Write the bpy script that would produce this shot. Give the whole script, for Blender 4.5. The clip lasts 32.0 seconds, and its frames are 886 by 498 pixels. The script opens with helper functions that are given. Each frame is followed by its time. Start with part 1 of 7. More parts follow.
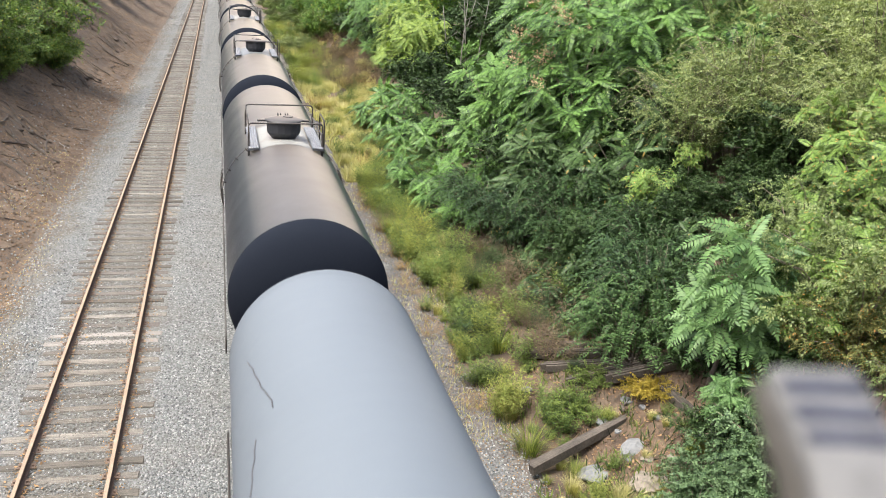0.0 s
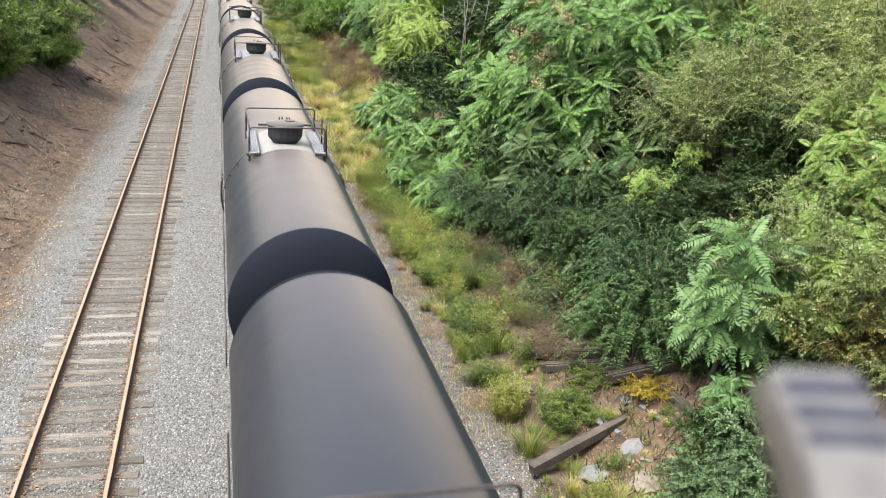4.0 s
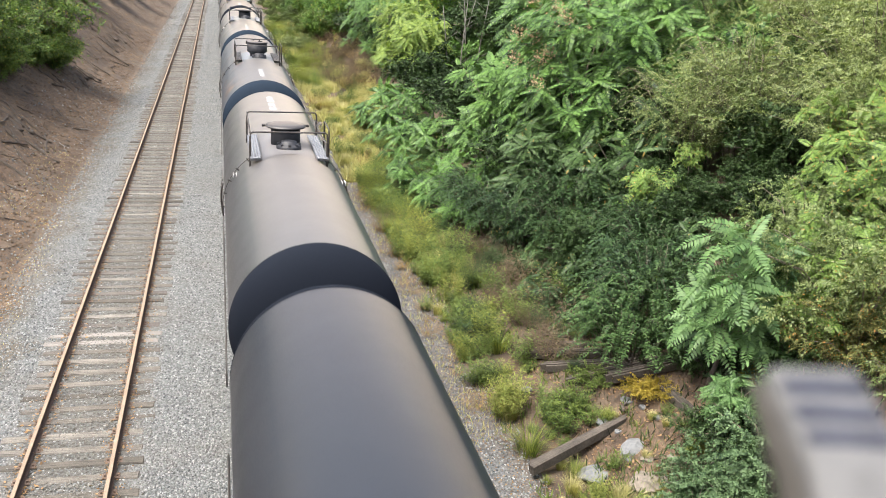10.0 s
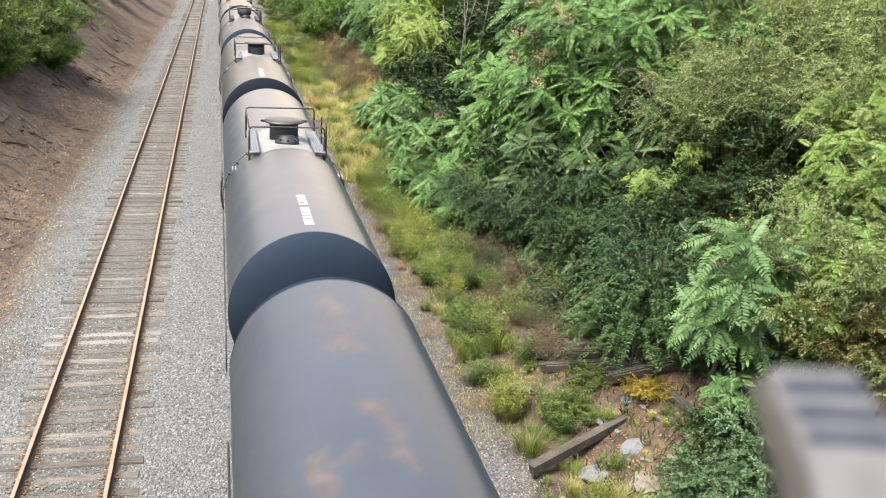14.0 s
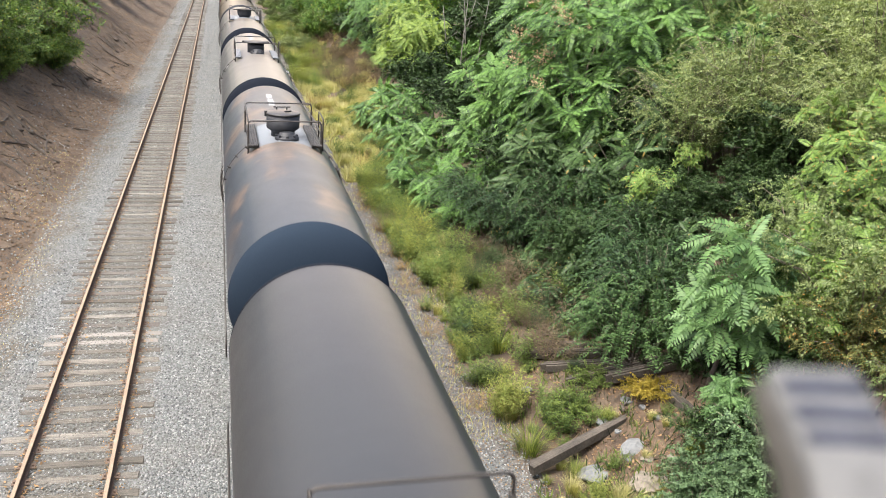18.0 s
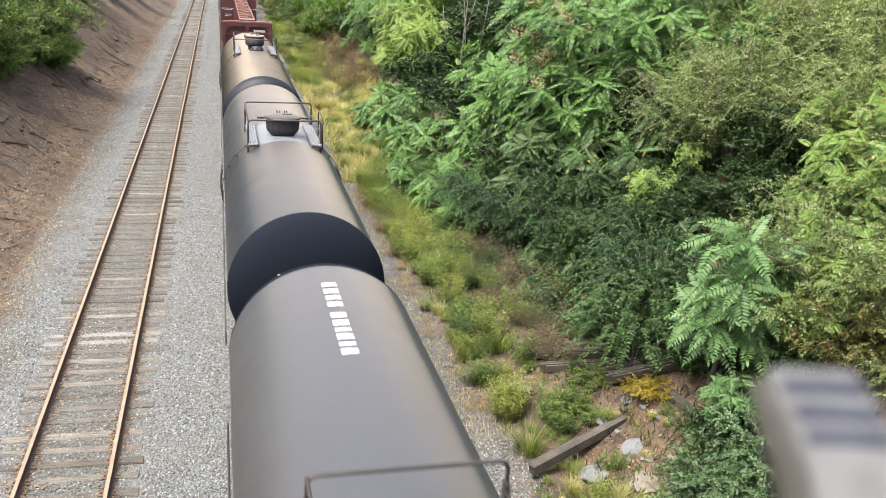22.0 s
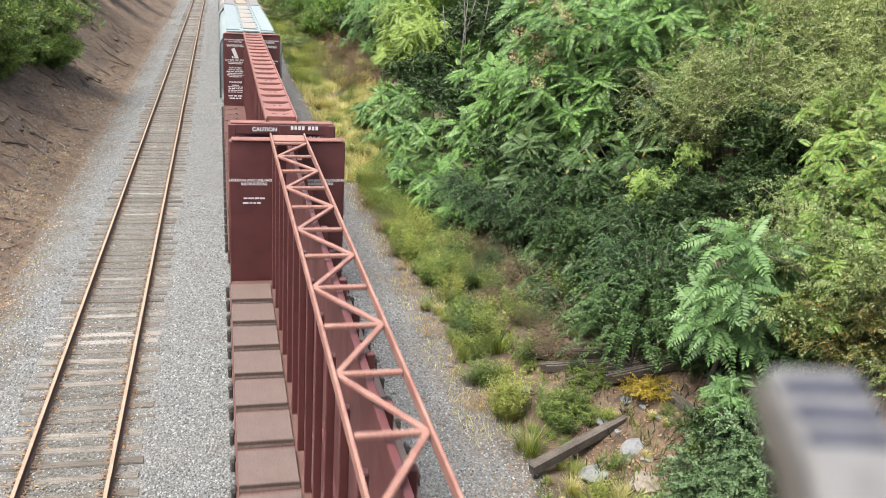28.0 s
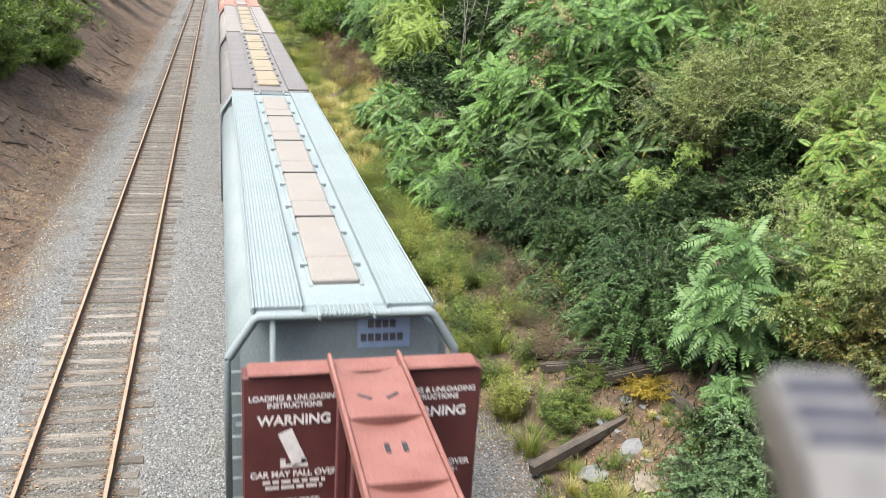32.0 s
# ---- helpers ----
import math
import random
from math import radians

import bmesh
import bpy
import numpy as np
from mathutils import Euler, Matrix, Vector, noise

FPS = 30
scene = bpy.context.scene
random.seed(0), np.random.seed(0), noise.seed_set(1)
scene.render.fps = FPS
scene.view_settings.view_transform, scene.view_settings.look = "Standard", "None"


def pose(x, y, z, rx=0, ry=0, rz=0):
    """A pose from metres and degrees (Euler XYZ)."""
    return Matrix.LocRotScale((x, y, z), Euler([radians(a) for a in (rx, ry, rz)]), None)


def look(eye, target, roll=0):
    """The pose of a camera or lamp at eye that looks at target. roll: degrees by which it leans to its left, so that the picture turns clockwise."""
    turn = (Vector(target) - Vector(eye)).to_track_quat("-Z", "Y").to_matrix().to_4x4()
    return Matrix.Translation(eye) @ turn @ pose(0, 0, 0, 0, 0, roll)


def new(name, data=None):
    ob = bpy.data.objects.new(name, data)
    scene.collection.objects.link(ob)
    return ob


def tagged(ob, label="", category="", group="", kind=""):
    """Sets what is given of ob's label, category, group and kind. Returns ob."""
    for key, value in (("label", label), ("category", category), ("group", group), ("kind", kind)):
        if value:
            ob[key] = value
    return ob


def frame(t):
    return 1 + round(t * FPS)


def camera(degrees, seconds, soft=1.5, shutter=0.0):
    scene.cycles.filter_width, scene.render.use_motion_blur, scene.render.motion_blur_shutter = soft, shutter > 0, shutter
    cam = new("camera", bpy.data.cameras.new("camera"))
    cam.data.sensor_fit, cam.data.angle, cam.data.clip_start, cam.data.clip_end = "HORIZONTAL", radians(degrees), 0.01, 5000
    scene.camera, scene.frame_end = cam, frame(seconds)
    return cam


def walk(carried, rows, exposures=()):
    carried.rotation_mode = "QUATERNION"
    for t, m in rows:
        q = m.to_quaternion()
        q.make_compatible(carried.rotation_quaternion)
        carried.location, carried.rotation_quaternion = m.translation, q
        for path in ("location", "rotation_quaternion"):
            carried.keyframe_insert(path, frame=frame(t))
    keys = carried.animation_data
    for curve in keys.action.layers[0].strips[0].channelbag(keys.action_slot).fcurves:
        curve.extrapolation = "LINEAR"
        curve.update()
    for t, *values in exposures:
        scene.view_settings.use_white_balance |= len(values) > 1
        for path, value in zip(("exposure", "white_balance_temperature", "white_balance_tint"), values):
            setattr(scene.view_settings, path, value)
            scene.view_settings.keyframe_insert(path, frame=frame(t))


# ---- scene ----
EXPO = 1.66
cam = camera(52.84, 32.0, soft=0.3, shutter=0.25)
EYE = Vector((0.0, 0.0, 9.2285))
AIM = EYE + 20.0 * Vector((0.23974, 0.91704, -0.31868))
walk(cam, [(0, look(EYE, AIM, 3.766)), (32, look(EYE, AIM, 3.766))], exposures=[(0, EXPO), (32, EXPO)])
cam.data.dof.use_dof = True
cam.data.dof.focus_distance = 19.0
cam.data.dof.aperture_fstop = 2.8

# ---- light: high hazy late-summer sun behind thin cloud ----
SUN_EL, SUN_AZ = radians(66), radians(-110)
world = bpy.data.worlds.new("world")
scene.world = world
world.use_nodes = True
wn = world.node_tree.nodes
sky = wn.new("ShaderNodeTexSky")
sky.sky_type = "NISHITA"
sky.sun_disc = False
sky.sun_elevation = SUN_EL
sky.sun_rotation = SUN_AZ
sky.air_density, sky.dust_density, sky.ozone_density = 0.9, 9.0, 0.6
# thin even cloud over the hazy sky
veil = wn.new("ShaderNodeMix")
veil.data_type, veil.blend_type = "RGBA", "ADD"
veil.inputs[0].default_value = 1.0
# the haze is warmer and brighter low down
sky_dir = wn.new("ShaderNodeTexCoord")
sky_sep = wn.new("ShaderNodeSeparateXYZ")
world.node_tree.links.new(sky_dir.outputs["Generated"], sky_sep.inputs[0])
haze = wn.new("ShaderNodeValToRGB")
haze.color_ramp.interpolation = "EASE"
haze.color_ramp.elements[0].position, haze.color_ramp.elements[0].color = 0.0, (9.2, 7.2, 4.7, 1)
haze.color_ramp.elements[1].position, haze.color_ramp.elements[1].color = 0.36, (1.24, 1.42, 1.86, 1)
world.node_tree.links.new(sky_sep.outputs[2], haze.inputs[0])
world.node_tree.links.new(haze.outputs[0], veil.inputs[7])
wn["Background"].inputs[1].default_value = 0.09
world.node_tree.links.new(sky.outputs[0], veil.inputs[6])
world.node_tree.links.new(veil.outputs[2], wn["Background"].inputs[0])
sun = new("sun", bpy.data.lights.new("sun", "SUN"))
sun.data.energy, sun.data.angle, sun.data.color = 2.32, radians(38), (0.98, 0.97, 0.93)
SUN_DIR = Vector((math.sin(SUN_AZ) * math.cos(SUN_EL), math.cos(SUN_AZ) * math.cos(SUN_EL), math.sin(SUN_EL)))
sun.matrix_world = look(SUN_DIR * 80, (0, 0, 0))


# ---- materials ----
def graph(name):
    m = bpy.data.materials.new(name)
    m.use_nodes = True
    return m, m.node_tree.nodes, m.node_tree.links, m.node_tree.nodes["Principled BSDF"]


def noise_node(n, l, scale, detail=4, vec=None, rough=0.55):
    t = n.new("ShaderNodeTexNoise")
    t.inputs["Scale"].default_value, t.inputs["Detail"].default_value, t.inputs["Roughness"].default_value = scale, detail, rough
    if vec is not None:
        l.new(vec, t.inputs["Vector"])
    return t.outputs["Fac"]


def ramp(n, l, fac, stops):
    r = n.new("ShaderNodeValToRGB")
    e = r.color_ramp.elements
    while len(e) < len(stops):
        e.new(0.5)
    for i, (pos, c) in enumerate(stops):
        e[i].position = pos
        e[i].color = (*c, 1) if len(c) == 3 else c
    l.new(fac, r.inputs[0])
    return r.outputs[0]


def mixc(n, l, fac, a, b, mode="MIX"):
    x = n.new("ShaderNodeMix")
    x.data_type, x.blend_type = "RGBA", mode
    for sock, v in ((x.inputs[0], fac), (x.inputs[6], a), (x.inputs[7], b)):
        if isinstance(v, (int, float)):
            sock.default_value = v
        elif isinstance(v, tuple):
            sock.default_value = (*v, 1)
        else:
            l.new(v, sock)
    return x.outputs[2]


def calc(n, l, op, a, b=0.0):
    x = n.new("ShaderNodeMath")
    x.operation = op
    for sock, v in ((x.inputs[0], a), (x.inputs[1], b)):
        if isinstance(v, (int, float)):
            sock.default_value = v
        else:
            l.new(v, sock)
    return x.outputs[0]


def span(n, l, v, a, b, lo=0.0, hi=1.0):
    x = n.new("ShaderNodeMapRange")
    x.inputs[1].default_value, x.inputs[2].default_value, x.inputs[3].default_value, x.inputs[4].default_value = a, b, lo, hi
    l.new(v, x.inputs[0])
    return x.outputs[0]


def bump(n, l, p, height, strength=0.3, dist=0.02):
    b = n.new("ShaderNodeBump")
    b.inputs["Strength"].default_value, b.inputs["Distance"].default_value = strength, dist
    l.new(height, b.inputs["Height"])
    l.new(b.outputs[0], p.inputs["Normal"])


def coords(n, kind="Object"):
    return n.new("ShaderNodeTexCoord").outputs[kind]


def stretched(n, l, vec, s):
    x = n.new("ShaderNodeMapping")
    x.inputs["Scale"].default_value = s
    l.new(vec, x.inputs["Vector"])
    return x.outputs[0]


def plain(name, a, b, scale=6.0, rough=0.6, metal=0.0, bumpy=0.15, fine=60.0, spread=(0.35, 0.7)):
    """Two-tone surface with a coarse stain, a fine grain and a slight relief."""
    m, n, l, p = graph(name)
    v = coords(n)
    big, small = noise_node(n, l, scale, 5, v), noise_node(n, l, fine, 3, v)
    c = ramp(n, l, big, [(spread[0], a), (spread[1], b)])
    c = mixc(n, l, 0.35, c, ramp(n, l, small, [(0.3, tuple(x * 0.7 for x in a)), (0.7, tuple(min(1, x * 1.25) for x in b))]))
    l.new(c, p.inputs["Base Color"])
    p.inputs["Metallic"].default_value = metal
    l.new(span(n, l, big, 0.3, 0.7, rough - 0.08, rough + 0.08), p.inputs["Roughness"])
    bump(n, l, p, small, bumpy, 0.01)
    return m


def tank_paint(name, paint, dust, amount=0.8, rust=0.0, rough=0.45, streak=0.5, metal=0.0, spec=0.5, rust_c=(0.115, 0.070, 0.047), top_sheen=1.0, crest=(-0.1, 0.75)):
    """Weathered tank enamel: road dust on the upper side, run marks round the shell, rust patches, and a warm top sheen
    painted for sky glow.
    """
    m, n, l, p = graph(name)
    inf = n.new("ShaderNodeObjectInfo")
    shift = n.new("ShaderNodeVectorMath")
    shift.operation = "SCALE"
    shift.inputs[0].default_value = (37.0, 61.0, 23.0)
    l.new(inf.outputs["Random"], shift.inputs["Scale"])
    add = n.new("ShaderNodeVectorMath")
    l.new(coords(n), add.inputs[0])
    l.new(shift.outputs[0], add.inputs[1])
    v = add.outputs[0]
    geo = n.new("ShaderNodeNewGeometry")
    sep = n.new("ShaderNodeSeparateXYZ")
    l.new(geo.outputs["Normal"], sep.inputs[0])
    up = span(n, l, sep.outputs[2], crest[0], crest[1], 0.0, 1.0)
    big = noise_node(n, l, 0.9, 5, v)
    runs = noise_node(n, l, 1.0, 4, stretched(n, l, v, (1.2, 6.0, 1.2)))
    fine = noise_node(n, l, 45.0, 3, v)
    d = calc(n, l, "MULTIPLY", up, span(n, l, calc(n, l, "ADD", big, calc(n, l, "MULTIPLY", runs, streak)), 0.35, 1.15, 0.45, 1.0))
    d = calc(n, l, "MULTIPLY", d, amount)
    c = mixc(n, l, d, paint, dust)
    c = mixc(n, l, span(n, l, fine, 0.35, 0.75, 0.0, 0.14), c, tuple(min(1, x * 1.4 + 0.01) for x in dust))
    if rust > 0:
        patch = noise_node(n, l, 0.75, 4.0, stretched(n, l, v, (1.0, 0.75, 1.0)), 0.55)
        q = calc(n, l, "MULTIPLY", span(n, l, patch, 0.63 - 0.13 * rust, 0.74 - 0.13 * rust, 0.0, 0.8), up)
        tone = mixc(n, l, span(n, l, noise_node(n, l, 3.0, 6, v), 0.35, 0.65), tuple(x * 0.55 for x in rust_c), tuple(min(1, x * 1.5) for x in rust_c))
        c = mixc(n, l, q, c, tone)
    l.new(c, p.inputs["Base Color"])
    p.inputs["Metallic"].default_value = metal
    p.inputs["Specular IOR Level"].default_value = spec
    # warm sheen on upward faces imitates the low sky's reflection on the crown
    l.new(span(n, l, sep.outputs[2], 0.72, 0.96, 0.0, top_sheen), p.inputs["Sheen Weight"])
    p.inputs["Sheen Roughness"].default_value = 0.34
    p.inputs["Sheen Tint"].default_value = (1.0, 0.84, 0.68, 1)
    l.new(span(n, l, calc(n, l, "ADD", big, fine), 0.6, 1.4, rough - 0.07, rough + 0.12), p.inputs["Roughness"])
    bump(n, l, p, calc(n, l, "ADD", fine, calc(n, l, "MULTIPLY", noise_node(n, l, 1.6, 2, v), 3.0)), 0.04, 0.008)
    return m


def leafy(name, dark, light, through_=0.35, rough=0.45, spots=None):
    """Leaf blades: tone from blade to blade and plant to plant, light shining through."""
    m, n, l, p = graph(name)
    geo = n.new("ShaderNodeNewGeometry")
    inf = n.new("ShaderNodeObjectInfo")
    v = coords(n)
    f = calc(n, l, "ADD", calc(n, l, "MULTIPLY", geo.outputs["Random Per Island"], 0.70), calc(n, l, "MULTIPLY", noise_node(n, l, 0.9, 3, v), 0.70))
    f = calc(n, l, "ADD", f, calc(n, l, "MULTIPLY", inf.outputs["Random"], 0.25))
    c = ramp(n, l, f, [(0.36, dark), (1.20, light)])
    if spots:
        c = mixc(n, l, calc(n, l, "GREATER_THAN", geo.outputs["Random Per Island"], spots[1]), c, spots[0])
    l.new(c, p.inputs["Base Color"])
    p.inputs["Roughness"].default_value = rough
    p.inputs["Specular IOR Level"].default_value = 0.20
    tr = n.new("ShaderNodeBsdfTranslucent")
    l.new(mixc(n, l, 1.0, c, (1.25, 1.35, 0.6), "MULTIPLY"), tr.inputs[0])
    mx = n.new("ShaderNodeMixShader")
    mx.inputs[0].default_value = through_
    l.new(p.outputs[0], mx.inputs[1])
    l.new(tr.outputs[0], mx.inputs[2])
    l.new(mx.outputs[0], n["Material Output"].inputs[0])
    return m


def ground_material():
    """Crushed grey ballast along the tracks, brown earth with litter beyond it."""
    m, n, l, p = graph("ballast_and_earth")
    geo = n.new("ShaderNodeNewGeometry")
    pos = geo.outputs["Position"]
    sep = n.new("ShaderNodeSeparateXYZ")
    l.new(pos, sep.inputs[0])
    wob = calc(n, l, "MULTIPLY", calc(n, l, "SUBTRACT", noise_node(n, l, 0.35, 5, pos, 0.65), 0.5), 3.4)
    x = calc(n, l, "ADD", sep.outputs[0], wob)
    left, right = span(n, l, x, -6.0, -4.6), span(n, l, x, 6.0, 4.4)
    stone = calc(n, l, "MULTIPLY", left, right)
    vor = n.new("ShaderNodeTexVoronoi")
    vor.inputs["Scale"].default_value = 21.0
    l.new(pos, vor.inputs["Vector"])
    grey = ramp(n, l, vor.outputs["Color"], [(0.0, (0.110, 0.116, 0.115)), (0.5, (0.172, 0.180, 0.178)), (1.0, (0.262, 0.271, 0.266))])
    # crevice shade between the stones, painted as dark cell edges
    grey = mixc(n, l, span(n, l, vor.outputs["Distance"], 0.42, 0.75, 0.0, 0.6), grey, (0.050, 0.051, 0.050))
    grey = mixc(n, l, span(n, l, noise_node(n, l, 0.6, 4, pos), 0.4, 0.75, 0.0, 0.3), grey, (0.12, 0.112, 0.10))
    mid = span(n, l, calc(n, l, "ABSOLUTE", calc(n, l, "ADD", sep.outputs[0], 2.78)), 1.45, 0.9, 0.0, 0.62)
    grey = mixc(n, l, mid, grey, (0.098, 0.090, 0.076))
    fringe = calc(n, l, "MULTIPLY", span(n, l, x, -4.35, -5.1), span(n, l, noise_node(n, l, 1.3, 6, pos, 0.7), 0.38, 0.62, 0.15, 0.85))
    grey = mixc(n, l, fringe, grey, (0.092, 0.078, 0.048))
    dirt = ramp(n, l, noise_node(n, l, 2.4, 9, pos, 0.75), [(0.30, (0.016, 0.010, 0.006)), (0.48, (0.079, 0.054, 0.035)), (0.72, (0.182, 0.131, 0.086))])
    dirt = mixc(n, l, span(n, l, noise_node(n, l, 0.28, 4, pos), 0.48, 0.66, 0.0, 0.75), dirt, (0.062, 0.050, 0.038))
    vor2 = n.new("ShaderNodeTexVoronoi")
    vor2.inputs["Scale"].default_value = 11.0
    l.new(pos, vor2.inputs["Vector"])
    dirt = mixc(n, l, calc(n, l, "GREATER_THAN", vor2.outputs["Color"], 0.72), dirt, (0.088, 0.058, 0.035))
    l.new(mixc(n, l, stone, dirt, grey), p.inputs["Base Color"])
    p.inputs["Roughness"].default_value = 0.92
    h = calc(n, l, "ADD", calc(n, l, "MULTIPLY", calc(n, l, "MULTIPLY", vor.outputs["Distance"], stone), -1.7), noise_node(n, l, 9.0, 7, pos, 0.75))
    bump(n, l, p, h, 0.8, 0.05)
    return m


M = {}
M["ground"] = ground_material()
M["tie"] = plain("weathered_tie_wood", (0.074, 0.070, 0.063), (0.180, 0.171, 0.157), 2.5, 0.9, 0, 0.5, 30)


def tie_grain(m):
    """Checks along the wood and a tone of its own for every tie."""
    t, k = m.node_tree.nodes, m.node_tree.links
    p_ = t["Principled BSDF"]
    old = p_.inputs["Base Color"].links[0].from_socket
    crack = noise_node(t, k, 1.0, 6, stretched(t, k, coords(t), (1.6, 42.0, 42.0)), 0.6)
    c = mixc(t, k, span(t, k, crack, 0.52, 0.66, 0.0, 0.75), old, (0.022, 0.019, 0.016))
    inf = t.new("ShaderNodeObjectInfo")
    tone = ramp(t, k, inf.outputs["Random"], [(0.0, (0.48, 0.45, 0.40)), (0.45, (0.76, 0.72, 0.66)), (0.85, (0.98, 0.94, 0.88)), (1.0, (1.45, 1.42, 1.36))])
    k.new(mixc(t, k, 1.0, c, tone, "MULTIPLY"), p_.inputs["Base Color"])


tie_grain(M["tie"])
M["tie_pale"] = plain("bleached_tie_wood", (0.145, 0.134, 0.12), (0.23, 0.215, 0.195), 2.5, 0.9, 0, 0.5, 30)
M["tie_dark"] = plain("creosoted_tie_wood", (0.05, 0.045, 0.04), (0.12, 0.105, 0.09), 2.5, 0.85, 0, 0.5, 30)
M["rust_rail"] = plain("rusted_rail_side", (0.066, 0.044, 0.032), (0.130, 0.090, 0.066), 5, 0.85, 0.1, 0.3)
M["rail_top"] = plain("worn_rail_head", (0.190, 0.142, 0.102), (0.275, 0.212, 0.158), 2, 0.6, 0.0, 0.05)
M["plate"] = plain("rusted_tie_plate", (0.07, 0.046, 0.034), (0.14, 0.098, 0.07), 9, 0.9, 0, 0.3)
M["litter"] = leafy("dry_leaf_litter", (0.085, 0.050, 0.028), (0.27, 0.175, 0.095), 0.15, 0.8)
M["bark"] = plain("grey_brown_bark", (0.085, 0.065, 0.05), (0.20, 0.165, 0.13), 5, 0.9, 0, 0.6, 35)
M["log"] = plain("rotten_log", (0.035, 0.028, 0.022), (0.10, 0.08, 0.062), 4, 0.95, 0, 0.8, 25)
M["old_tie"] = plain("split_discarded_tie", (0.030, 0.025, 0.020), (0.10, 0.085, 0.070), 3, 0.92, 0, 0.8, 22)
M["rock"] = plain("pale_limestone_block", (0.10, 0.105, 0.108), (0.19, 0.196, 0.198), 2.2, 0.88, 0, 0.6, 14)
M["rock_tan"] = plain("tan_sandstone_block", (0.12, 0.104, 0.083), (0.22, 0.19, 0.155), 2.2, 0.9, 0, 0.6, 14)
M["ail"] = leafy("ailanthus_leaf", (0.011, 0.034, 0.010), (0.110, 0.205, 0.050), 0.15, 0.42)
# darker copy of the ailanthus leaf, the hollow's shade painted into its colour
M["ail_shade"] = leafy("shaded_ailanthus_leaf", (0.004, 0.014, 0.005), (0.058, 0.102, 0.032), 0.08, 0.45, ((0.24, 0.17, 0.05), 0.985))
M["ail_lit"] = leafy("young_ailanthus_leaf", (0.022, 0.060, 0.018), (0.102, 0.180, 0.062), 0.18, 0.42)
M["ail_yellow"] = leafy("bright_ailanthus_leaf", (0.060, 0.115, 0.026), (0.20, 0.27, 0.062), 0.28, 0.42)
# in the next two, pale spot leaves are glints put into the colour
M["fine"] = leafy("small_shrub_leaf", (0.020, 0.036, 0.013), (0.175, 0.222, 0.085), 0.24, 0.42, ((0.24, 0.27, 0.13), 0.965))
M["fine_tree"] = leafy("small_tree_leaf", (0.036, 0.058, 0.022), (0.25, 0.30, 0.125), 0.26, 0.42, ((0.36, 0.39, 0.21), 0.96))
M["fine_warm"] = leafy("turning_shrub_leaf", (0.044, 0.060, 0.020), (0.19, 0.195, 0.068), 0.30, 0.45, ((0.40, 0.20, 0.06), 0.93))
# near-black green: the thicket's inner shade is put into this leaf colour
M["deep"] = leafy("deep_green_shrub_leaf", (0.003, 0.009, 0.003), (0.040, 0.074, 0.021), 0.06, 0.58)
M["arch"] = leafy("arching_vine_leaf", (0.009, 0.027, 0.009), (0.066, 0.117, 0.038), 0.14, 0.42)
M["toothed"] = leafy("blue_green_bramble_leaf", (0.018, 0.042, 0.020), (0.115, 0.180, 0.085), 0.18, 0.45)
# arching leaf again, darkened in colour to stand for shade under the trees
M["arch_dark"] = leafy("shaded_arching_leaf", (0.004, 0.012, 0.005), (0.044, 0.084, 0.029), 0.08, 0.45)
M["broad"] = leafy("broad_tree_leaf", (0.028, 0.072, 0.018), (0.165, 0.27, 0.066), 0.34, 0.42, ((0.40, 0.33, 0.07), 0.965))
M["grass"] = leafy("roadside_grass", (0.045, 0.072, 0.016), (0.225, 0.25, 0.062), 0.30, 0.6)
M["locust"] = leafy("bright_locust_leaf", (0.022, 0.054, 0.012), (0.145, 0.225, 0.050), 0.22, 0.42, ((0.36, 0.22, 0.07), 0.975))
M["bank_leaf"] = leafy("bank_tree_leaf", (0.023, 0.054, 0.017), (0.168, 0.248, 0.068), 0.30, 0.45, ((0.36, 0.32, 0.06), 0.965))
M["grass_dry"] = leafy("bleached_grass", (0.25, 0.235, 0.10), (0.52, 0.48, 0.25), 0.35, 0.7)
M["weed"] = leafy("weed_leaf", (0.022, 0.050, 0.014), (0.145, 0.192, 0.048), 0.24, 0.5)
M["yellow"] = leafy("yellowed_vine_leaf", (0.15, 0.13, 0.02), (0.36, 0.27, 0.045), 0.30, 0.5)
M["rust_weed"] = leafy("rusty_weed_leaf", (0.10, 0.060, 0.028), (0.30, 0.20, 0.085), 0.2, 0.7)
M["brown_weed"] = leafy("dead_brown_stalks", (0.050, 0.037, 0.025), (0.135, 0.102, 0.066), 0.15, 0.85)
M["seed"] = leafy("russet_seed_cluster", (0.19, 0.11, 0.075), (0.42, 0.28, 0.20), 0.2, 0.8)
M["concrete"] = plain("bridge_concrete", (0.17, 0.165, 0.155), (0.26, 0.255, 0.24), 1.5, 0.85, 0, 0.3)
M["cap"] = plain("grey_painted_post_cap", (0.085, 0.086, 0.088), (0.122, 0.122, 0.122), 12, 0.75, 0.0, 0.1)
# dark tone that paints shade on to the side of the post
M["cap_side"] = plain("shaded_post_side", (0.040, 0.038, 0.034), (0.068, 0.063, 0.056), 12, 0.7, 0.0, 0.1)
M["cap_rib"] = plain("blue_grey_rib", (0.010, 0.013, 0.028), (0.018, 0.023, 0.042), 15, 0.5, 0.0, 0.1)
